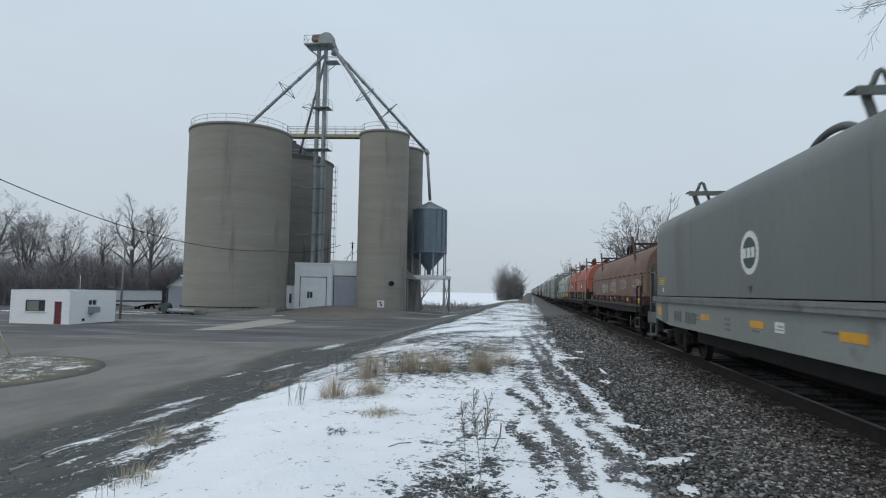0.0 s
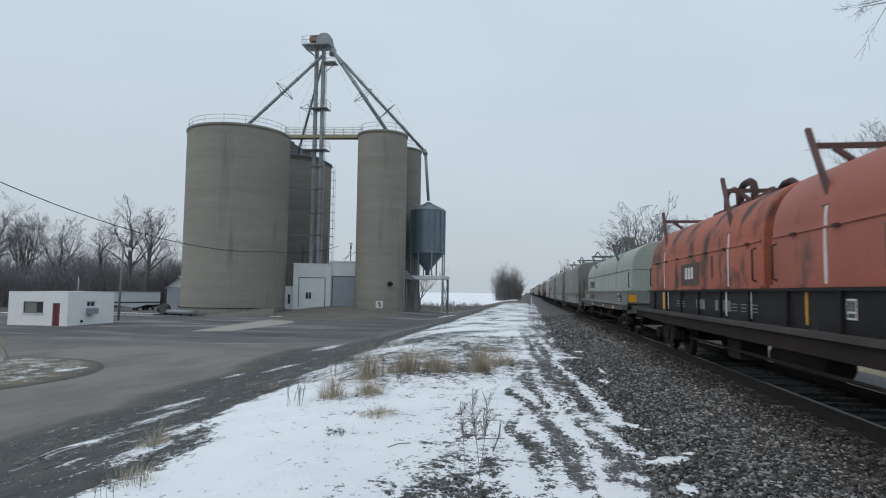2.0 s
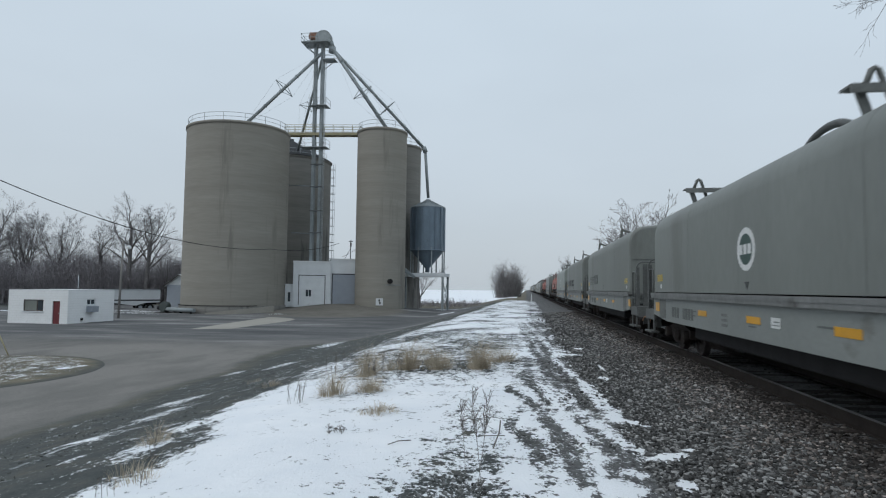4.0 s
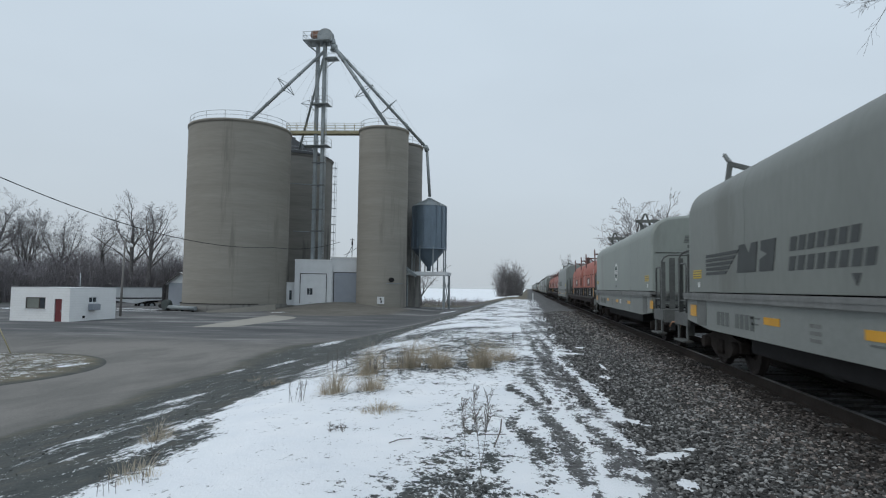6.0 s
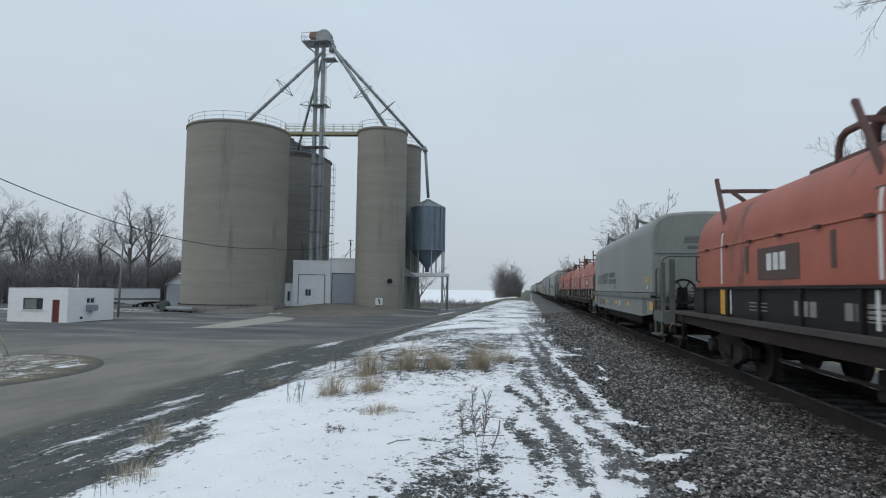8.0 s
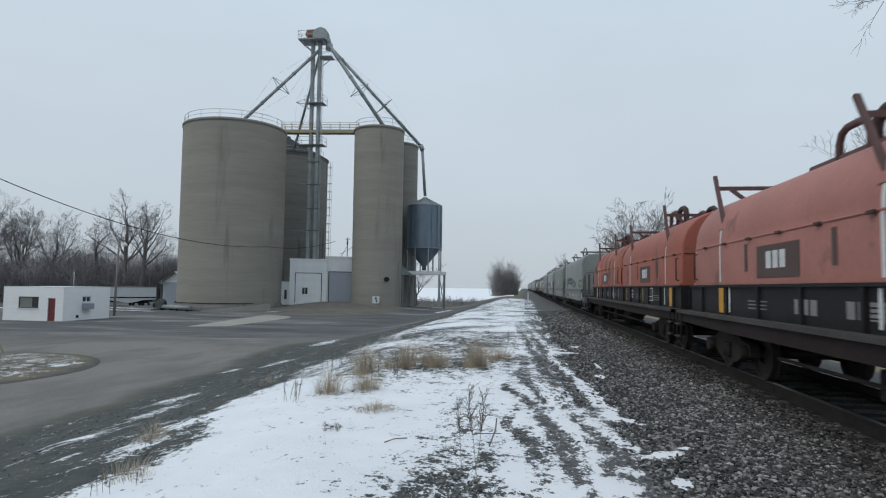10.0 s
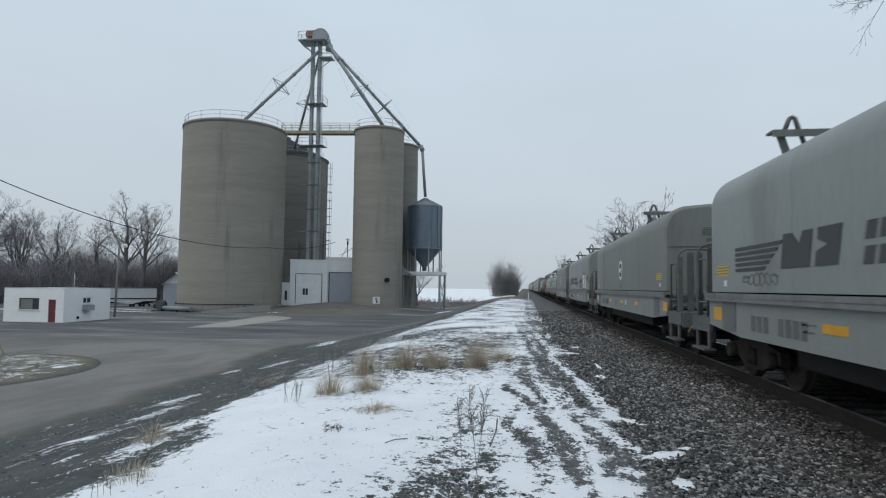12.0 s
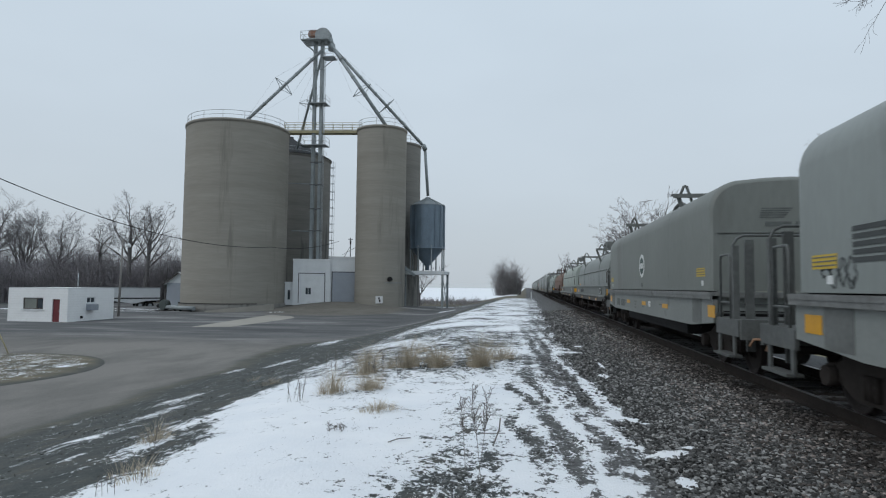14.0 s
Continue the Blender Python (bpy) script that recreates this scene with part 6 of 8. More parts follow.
def build_deck_car(label, hood_m, sill_m, deck_m, hoods, hl, hw=1.12, zt=3.52, rack_m=None, latches=False, patch=True, rise=1.66, deck_z=1.10,
                   posts=(-2.75, 2.75), lean=0.72, arches=(-0.85,), beam_m=None, trough_x=1.16, truck=7.1, reach=10.95, frames=(), ridge=False, wheel=(-0.25, 1.95), seams=(), plain=False, rails=True):
    """Flat deck with a low side trough and one or two arched covers."""
    rack_m = rack_m or hood_m
    beam_m = beam_m or M_DECK
    car = thing("coil_car", label, "train car", "cars of the freight train")
    total = hoods * hl + (hoods - 1) * 0.42
    E = total / 2 + 0.85
    bm = NB()
    for s in (-1, 1):
        a, b = sorted((s * 1.34, s * 1.46))
        box(bm, a, b, -E, E, deck_z - 0.07, deck_z)
    box(bm, -1.34, 1.34, -E, E, deck_z - 0.06, deck_z - 0.01)
    part("deck", bm, deck_m, car, "worn steel deck with pale edge")
    for s in (-1, 1):
        bm = NB()
        a, b = sorted((s * 1.26, s * 1.40))
        prof = [(-E, deck_z - 0.07), (E, deck_z - 0.07), (E, deck_z - 0.24), (E - 3.9, deck_z - 0.30), (-E + 3.9, deck_z - 0.30), (-E, deck_z - 0.24)]
        loft(bm, [[(x, y, z) for y, z in prof] for x in (a, b)])
        part("side_sill", fixed(bm), beam_m, car)
    bm = NB()
    box(bm, -0.42, 0.42, -E, E, 0.60, deck_z - 0.1)
    for y in np.arange(-E + 4.0, E - 3.8, 2.1):
        box(bm, -1.26, 1.26, y - 0.06, y + 0.06, deck_z - 0.30, deck_z - 0.1)
    part("underframe", fixed(bm), M_DARK, car)
    bm = NB()
    tube(bm, (-0.75, -1.5, 0.58), (-0.75, 0.4, 0.58), 0.21, 12)
    part("air_reservoir", bm, M_RUSTDARK, car, "dusty air reservoir")
    bm = NB()
    box(bm, -1.1, -0.6, 1.4, 2.1, 0.36, 0.72, bev=0.04)
    part("valve_box", bm, M_RUSTDARK, car)
    bm = NB()
    tube(bm, (-1.15, -4.6, 0.54), (-1.15, 4.6, 0.54), 0.03, 6)
    part("brake_rod", bm, M_RUSTDARK, car)
    side = trough_x
    bm = NB()
    box(bm, -side, side, -total / 2 - 0.12, total / 2 + 0.12, deck_z - 0.01, rise - 0.01)
    trough = part("trough", bm, sill_m, car)
    for s in (-1, 1):
        bm = NB()
        box(bm, *sorted((s * (side - 0.02), s * (side + 0.05))), -total / 2 - 0.12, total / 2 + 0.12, rise - 0.045, rise - 0.006)
        part("top_flange", bm, sill_m, trough)
        for y in () if plain else np.arange(-total / 2 + 0.5, total / 2, 1.55):
            bm = NB()
            box(bm, *sorted((s * side, s * (side + 0.05))), y - 0.04, y + 0.04, deck_z, rise - 0.05)
            part("rib", bm, sill_m, trough)
    half = hood_outline(hw, rise, zt)
    full = mirror(half)
    h = hl / 2
    for i in range(hoods):
        c = (i - (hoods - 1) / 2) * (hl + 0.42)
        bm = NB()

        def sec(y, k):
            return [(x * k, c + y, rise + (z - rise) * (1 - (1 - k) * 0.6)) for x, z in full]
        loft(bm, [sec(-h, 0.965), sec(-h + 0.02, 0.99), sec(-h + 0.07, 1), sec(-h * 0.5, 1), sec(0, 1), sec(h * 0.5, 1), sec(h - 0.07, 1), sec(h - 0.02, 0.99), sec(h, 0.965)], smooth=True)
        hood = part("hood", fixed(bm), hood_m, car, "arched steel coil cover")
        mod = hood.modifiers.new("edge", "EDGE_SPLIT")
        mod.split_angle = radians(28)
        for s in (-1, 1):                       # folded rib, foot strip and latches along each side
            bm = NB()
            tube(bm, (s * (hw + 0.002), c - h + 0.03, rise + 0.79), (s * (hw + 0.002), c + h - 0.03, rise + 0.79), 0.016, 6)
            part("cover_rib", bm, hood_m, hood)
            bm = NB()
            box(bm, *sorted((s * (hw - 0.01), s * (hw + 0.03))), c - h, c + h, rise, rise + 0.05)
            part("foot_strip", bm, hood_m, hood)
            for k in np.arange(-h + 0.6, h, 1.25 if not latches else 0.62):
                bm = NB()
                box(bm, *sorted((s * hw, s * (hw + 0.05))), c + k - 0.08, c + k + 0.08, rise + 0.76, rise + 0.80)
                part("latch", bm, M_ARCH if patch else rack_m, hood)
        for y in seams:                         # joints between the cover's sheets
            part("sheet_seam", strap(half, c + y, 0.018, rise + 0.78, 0.004), rack_m, hood)
        if ridge:
            reach_y = frames[1] - 0.05 if frames else h - 0.3
            for dx in (-0.34, 0.34) if frames else (-0.42, 0.42):
                bm = NB()
                bar(bm, (dx, c - reach_y, zt - 0.01 if frames else zt - 0.045), (dx, c + reach_y, zt - 0.01 if frames else zt - 0.045), 0.06, 0.12 if frames else 0.09)
                part("ridge_rail", bm, rack_m, hood, "low rail along the ridge")
        for y in frames:                        # lifting bracket over a band round the cover: two splayed posts, a rail across, a peaked loop at each side
            for s in (-1, 1):
                bm = NB()
                bar(bm, (s * hw * 0.87, c + y, zt - 0.64), (s * (hw + 0.12), c + y, zt + 0.10), 0.10, 0.06, (0, 1, 0))
                part("lifting_post", bm, rack_m, hood, "splayed lifting post")
                bm = NB()
                path_tube(bm, [(s * (hw + 0.02), c + y - 0.02, zt + 0.10), (s * (hw - 0.13), c + y - 0.02, zt + 0.37), (s * (hw - 0.18), c + y - 0.02, zt + 0.37), (s * (hw - 0.56), c + y - 0.02, zt - 0.22)], 0.034, 6)
                part("peaked_loop", bm, rack_m, hood, "peaked lifting loop")
                part("cover_band", strap(half, c + y, 0.10, zt - 0.2, 0.022, s), hood_m, hood, "band over the cover")
            bm = NB()
            box(bm, -hw - 0.17, hw + 0.17, c + y - 0.14, c + y + 0.14, zt + 0.13, zt + 0.155)
            box(bm, -hw - 0.17, hw + 0.17, c + y - 0.14, c + y - 0.115, zt + 0.05, zt + 0.13)
            part("cross_rail", bm, rack_m, hood, "angle-iron rail across the cover")
        if frames:                              # lifting table on the ridge, with four legs and gussets
            bm = NB()
            box(bm, -0.27, 0.27, c - 0.52, c + 0.28, zt + 0.77, zt + 0.80)
            for s in (-1, 1):
                box(bm, *sorted((s * 0.27, s * 0.245)), c - 0.52, c + 0.28, zt + 0.66, zt + 0.77)
            for a in (-0.52, 0.255):
                box(bm, -0.245, 0.245, c + a, c + a + 0.025, zt + 0.60, zt + 0.77)
                loft(bm, [[(-0.20, c + a + k, zt + 0.60), (0.20, c + a + k, zt + 0.60), (0.07, c + a + k, zt + 0.42), (-0.07, c + a + k, zt + 0.42)] for k in (0.0, 0.022)])
            table = part("lifting_table", fixed(bm), rack_m, hood, "grey lifting table on the ridge")
            for s in (-1, 1):
                for a, f in ((-0.48, -0.76), (0.24, 0.54)):
                    bm = NB()
                    bar(bm, (s * 0.24, c + a, zt + 0.74), (s * 0.34, c + f, zt - 0.01), 0.10, 0.06, (0, 1, 0))
                    part("leg", bm, rack_m, table)
            bm = NB()
            path_tube(bm, [(0.05, c - 0.12, zt + 0.80), (0.05, c - 0.12, zt + 0.86), (0, c - 0.12, zt + 0.89), (-0.05, c - 0.12, zt + 0.86), (-0.05, c - 0.12, zt + 0.80)], 0.016, 6)
            part("lifting_eye", bm, rack_m, table)
        for y in posts:
            for s in (-1, 1):                   # lifting post, raked, with its cross rail
                bm = NB()
                bar(bm, (s * hw * 0.90, c + y - 0.04, rise + 1.06), (s * hw * 0.86, c + y + lean, zt + 0.42), 0.075, 0.06, (0, 1, 0))
                part("lifting_post", bm, rack_m, hood, "raked lifting post")
                bm = NB()
                box(bm, *sorted((s * hw * 0.82, s * hw * 0.97)), c + y - 0.12, c + y + 0.10, rise + 0.99, rise + 1.09)
                part("post_foot", bm, rack_m, hood)
                bm = NB()
                bar(bm, (s * 0.70, c + y + lean * 0.78, zt + 0.12), (s * 0.40, c + y + lean * 0.70, zt - 0.14), 0.07, 0.07, (0, 1, 0))
                part("strut", bm, rack_m, hood)
                if patch:
                    part("stripe", strap(half, c + y - 0.04, 0.07, rise + 1.08, 0.006, s), M_MARKWHITE, hood, "white painted stripe")
            bm = NB()
            bar(bm, (-hw * 0.88, c + y + lean * 0.78, zt + 0.14), (hw * 0.88, c + y + lean * 0.78, zt + 0.14), 0.05, 0.08)
            part("cross_rail", bm, rack_m, hood)
        for y in arches:
            rack_b(hood, c + y, zt - 0.05, hw, rack_m)
        if patch:
            p = plate(car, "patch", M_PATCH, c - 0.78, c + 0.80, rise + 0.10, rise + 0.62, hw + 0.002, label="brown touch-up patch", parent=hood)
            letter_bars(p, c + 0.40, rise + 0.25, 0.78, 0.27, 3, -hw - 0.009, M_MARKWHITE, "white stencilled letter block")
            for y in (-1.75, 1.3):              # scraped dark runs down the cover's side
                plate(car, "scrape", M_PATCH, c + y - 0.07, c + y + 0.06, rise + 0.22, rise + 0.70, hw + 0.002, label="dark scraped run in the paint", parent=hood)
        for s in (-1, 1):
            bm = NB()
            path_tube(bm, [(-hw - 0.01, c + s * (h - 0.22), rise + 0.12), (-hw - 0.07, c + s * (h - 0.22), rise + 0.14), (-hw - 0.07, c + s * (h - 0.22), rise + 0.66), (-hw - 0.01, c + s * (h - 0.22), rise + 0.68)], 0.018, 6)
            part("grab_iron", bm, M_ARCH, hood)
    for s in (-1, 1):                           # seam and latch across each end, with a bar of lettering
        yh = s * (total / 2 + 0.002)
        bm = NB()
        box(bm, -hw * 0.94, hw * 0.94, *sorted((yh - s * 0.03, yh + s * 0.012)), rise + 0.775, rise + 0.795)
        part("end_seam", bm, M_ARCH if patch else sill_m, car)
        bm = NB()
        box(bm, -0.05, 0.05, *sorted((yh - s * 0.02, yh + s * 0.03)), rise + 0.74, rise + 0.82)
        part("latch", bm, M_ARCH if patch else sill_m, car)
        if patch:
            bm = NB()
            box(bm, -0.40, 0.45, *sorted((yh - s * 0.02, yh + s * 0.006)), zt - 0.56, zt - 0.32)
            p = part("patch", bm, M_PATCH, car, "painted-over patch on the cover end")
            for k in range(3):
                bm = NB()
                box(bm, -0.22 + k * 0.17, -0.09 + k * 0.17, *sorted((yh, yh + s * 0.012)), zt - 0.52, zt - 0.36)
                part("letter", bm, M_MARKWHITE, p, "white stencilled letter block")
    for s in (-1, 1):
        ye = s * E
        bm = NB()
        box(bm, -1.40, 1.40, *sorted((ye - s * 0.12, ye)), deck_z - 0.36, deck_z)
        part("end_sill", bm, beam_m, car)
        for x in (-1.41, 1.41):
            for yy in (ye - s * 0.78, ye - s * 0.10):
                bm = NB()
                path_tube(bm, [(x, yy, 0.48), (x, yy, 1.0), (x * 0.99, yy, 1.05)] if not rails else [(x, yy, 0.48), (x, yy, 1.72), (x * 0.985, yy, 1.80), (x * 0.95, yy, 1.82)], 0.03, 6)
                part("hand_rail", bm, M_RUSTDARK, car, "bent dark pipe handrail")
            for z in (0.50, 0.78):
                bm = NB()
                box(bm, x - 0.07, x + 0.07, *sorted((ye - s * 0.80, ye - s * 0.08)), z - 0.02, z + 0.02)
                part("step", bm, M_DECKWORN, car, "worn steel step")
        bm = NB()
        box(bm, -1.0, 1.0, *sorted((s * (total / 2 + 0.12), s * (total / 2 + 0.2))), deck_z, rise - 0.1)
        part("end_bulkhead", bm, sill_m, car)
        coupler(car, s * (reach - 0.1), s, reach - E)
        truck_parts(car, s * truck)
    brake_wheel(car, s_end(hoods) * (total / 2 + 0.25), s_end(hoods), 0.1 if hoods > 1 else wheel[0], wheel[1])
    # painted stripes, panels and stencils along the trough
    px = -side - 0.052
    lo, hi = deck_z + 0.05, rise - 0.06
    for s in () if plain else (-1, 1):
        y = s * (total / 2 - 0.50) if hoods == 1 else (-8.45, 7.05)[s > 0]
        plate(car, "reflector", M_YELLOW, y - 0.13, y + 0.13, lo - 0.02, hi, side + 0.05, label="yellow reflector plate", both=True)
    if patch:
        for y, m in ((-total / 2 + 1.6, M_MARKWHITE), (-4.55, M_LABELYEL), (-1.5, M_YELLOW), (0.6, M_MARKWHITE), (1.9, M_MARKWHITE), (6.74, M_MARKWHITE)):
            slab_mark(car, "mark", m, y - 0.035, y + 0.035, lo, hi, px + 0.05, "upright painted stripe")
        framed_panel(car, -6.05, -5.60, lo + 0.06, hi, px + 0.05)
        framed_panel(car, -2.78, -2.56, lo + 0.12, hi - 0.08, px + 0.05)
    else:
        for y in () if plain else (-4.9, -0.1, 3.4):
            slab_mark(car, "reflector", M_YELLOW, y - 0.26, y + 0.26, lo + 0.02, lo + 0.15, px + 0.05, "yellow reflector strip")
        for y in () if plain else (-7.0, -1.5, 4.9):
            slab_mark(car, "notice", M_MARKWHITE, y - 0.12, y + 0.12, lo + 0.06, lo + 0.15, px + 0.05, "small white data panel")
    if plain:
        return car
    letter_bars(car, 4.0, lo + 0.08, 0.72, 0.21, 3, px + 0.05, M_CHALK, "faded white stencilled letter block")
    letter_bars(car, 2.6 if patch else 5.9, lo + 0.08, 1.0, 0.21, 4, px + 0.05, M_CHALK, "faded white stencilled letter block")
    strips(car, "stencil_line", M_CHALK, [(y, y + 0.8, lo + z, lo + z + 0.018) for y in (-6.9, -4.2, 0.3, 1.3, 5.0) for z in (0.10, 0.16, 0.22)], px + 0.05, "faded white stencil line")
    return car


def s_end(hoods):
    """The end that carries the hand brake."""
    return 1 if hoods > 1 else -1


# ---- the freight train, from the car that passes first to those far off ----
def prime(car):
    car.matrix_basis = pose(TRACK_X, 0, RAIL_Z)
    return car


grey_plain = prime(build_grey_car())
grey_posts = prime(build_grey_car(posts=True))
orange = prime(build_deck_car("orange coil car with two arched covers and a black trough", M_ORANGE, M_SILLBLACK, M_DECKWORN, 2, 8.95, rack_m=M_MAROON_RACK, beam_m=M_SILLMAROON, rails=False))
brown = prime(build_deck_car("rusty brown coil car with one long arched cover", M_BROWN, M_SILLBROWN, M_DECKWORN, 1, 16.2, beam_m=M_DARK, zt=3.33, rise=1.48, deck_z=1.21,
                             rack_m=M_ARCH, patch=False, posts=(-5.75, 4.3), lean=1.15, arches=(-0.45,), truck=6.4, reach=9.4, ridge=True, trough_x=1.2))
pale = prime(build_deck_car("pale grey coil car with one long arched cover and latches", M_PALE, M_PALETROUGH, M_PALEDECK, 1, 16.1, zt=3.5, deck_z=1.20, latches=True, patch=False, rack_m=M_BOLSTER,
                            posts=(), arches=(), truck=6.3, reach=9.2, frames=(-4.15, 4.1), ridge=True, wheel=(0.1, 2.08), seams=(-7.27, -5.6, -1.6, -0.15, 1.25), beam_m=M_PALESILL, trough_x=1.3, plain=True, rails=False))
framed_panel(pale, -6.8, -6.2, 1.26, 1.54, -1.355)
for y in (-5.2, -1.9, 2.65):
    slab_mark(pale, "reflector", M_YELLOW, y - 0.24, y + 0.24, 0.92, 1.04, -1.405, "orange-yellow reflector plate")
slab_mark(pale, "reflector", M_YELLOW, 5.9, 6.5, 1.27, 1.45, -1.305, "orange-yellow reflector plate")
slab_mark(pale, "reflector", M_YELLOW, 6.75, 7.5, 1.73, 1.84, -1.125, "orange-yellow reflector plate")
bm = NB()
box(bm, -1.26, -0.99, -8.262, -8.252, 1.24, 1.50)
part("reflector", bm, M_YELLOW, pale, "orange-yellow reflector plate")
for y in np.arange(-4.6, 4.2, 1.22):
    slab_mark(pale, "drain_slot", M_SILLBLACK, y - 0.40, y + 0.36, 1.06, 1.125, -1.402, "dark slot under the deck edge")
letter_bars(pale, 4.65, 1.28, 2.1, 0.21, 7, -1.308, M_MARKBLACK, "dark stencilled number block")
strips(pale, "stencil_line", M_MARKFADED, [(1.1, 2.0, z, z + 0.022) for z in (1.34, 1.40, 1.48)], -1.308, "faint dark stencil line")
for x in (0.0, 0.36):                           # dark mark of two blocks on the near end of the cover
    bm = NB()
    box(bm, x, x + 0.22, -8.062, -8.052, 2.77, 3.01)
    part("emblem_block", bm, M_MARKBLACK, pale, "dark block of the painted mark")


def recolour(car, old, new_m, label, far_half=False):
    """Gives a copied car, or only the cover at its far end, a paint of its own."""
    for o in car.children_recursive:
        if o.type == "MESH" and o.data.materials[0] == old:
            if far_half and o.data.vertices[0].co.y < 0:
                continue
            o.data = o.data.copy()
            o.data.materials[0] = new_m
    if label:
        car["label"] = label
    return car


# spacing along the train in units; kind of car
ORDER = [(2.95, "emblem"), (8.35, "brown"), (14.30, "orange"), (20.31, "pale"), (25.53, "emblem"), (30.75, "stripes"), (35.83, "stripes"),
         (41.02, "emblem"), (46.66, "orange"), (52.24, "stripes"), (57.9, "faded"), (63.53, "worn"), (69.1, "tags"), (74.2, "emblem"),
         (79.36, "tags"), (84.47, "emblem"), (89.75, "greysingle"), (95.3, "pale"), (100.7, "brown"), (106.0, "pale"), (111.2, "emblem"),
         (116.4, "stripes"), (121.5, "emblem"), (126.6, "stripes"), (132.3, "orange"), (138.0, "emblem"), (143.1, "stripes"), (148.3, "emblem"),
         (153.5, "stripes"), (158.7, "emblem"), (163.9, "stripes"), (169.0, "emblem"), (174.2, "stripes"), (179.4, "emblem"), (184.6, "stripes")]
TEMPLATES = {"grey": grey_plain, "posts": grey_posts, "orange": orange, "brown": brown, "pale": pale}
train = []
for i, (s, kind) in enumerate(ORDER):
    base = {"emblem": "grey", "stripes": "posts", "tags": "grey", "orange": "orange", "worn": "orange", "brown": "brown", "faded": "orange", "pale": "pale", "greysingle": "pale"}[kind]
    car = copy_thing(TEMPLATES[base], pose(TRACK_X, s * UNIT, RAIL_Z))
    car["place"] = s * UNIT
    train.append((car, kind, s * UNIT))
for t in TEMPLATES.values():
    for o in list(t.children_recursive) + [t]:
        bpy.data.objects.remove(o, do_unlink=True)

LIGHT_TAG = mat("faded_white_spray", (0.45, 0.43, 0.40), 0.8, 0, 0.2, 3, 20, 0)
M_HOOD_DARK = mat("dark_grey_hood_paint", (0.130, 0.142, 0.136), 0.55, 0, 0.10, 0.5, 10, 0.04, (0.105, 0.112, 0.106), 0.27, 0.6, stretch=(1, 1, 0.3))
M_HOOD_MID = mat("mid_grey_hood_paint", (0.165, 0.178, 0.165), 0.55, 0, 0.10, 0.5, 10, 0.04, (0.135, 0.142, 0.130), 0.30, 0.6, stretch=(1, 1, 0.3))
M_HOOD_PALE = mat("grey_green_hood_paint", (0.235, 0.262, 0.243), 0.5, 0, 0.08, 0.5, 10, 0.04, (0.20, 0.215, 0.198), 0.27, 0.6, stretch=(1, 1, 0.3))
M_ORANGE_FADED = mat("faded_pinkish_orange_paint", (0.36, 0.145, 0.115), 0.65, 0, 0.12, 0.8, 12, 0.08, (0.20, 0.09, 0.075), 0.30, 1.1)
HOOD_PAINT = {0: M_HOOD_DARK, 4: M_HOOD_MID, 5: M_HOOD_MID, 6: M_HOOD_MID, 7: M_HOOD_PALE, 12: M_HOOD, 13: M_HOOD_MID, 14: M_HOOD, 15: M_HOOD_MID}
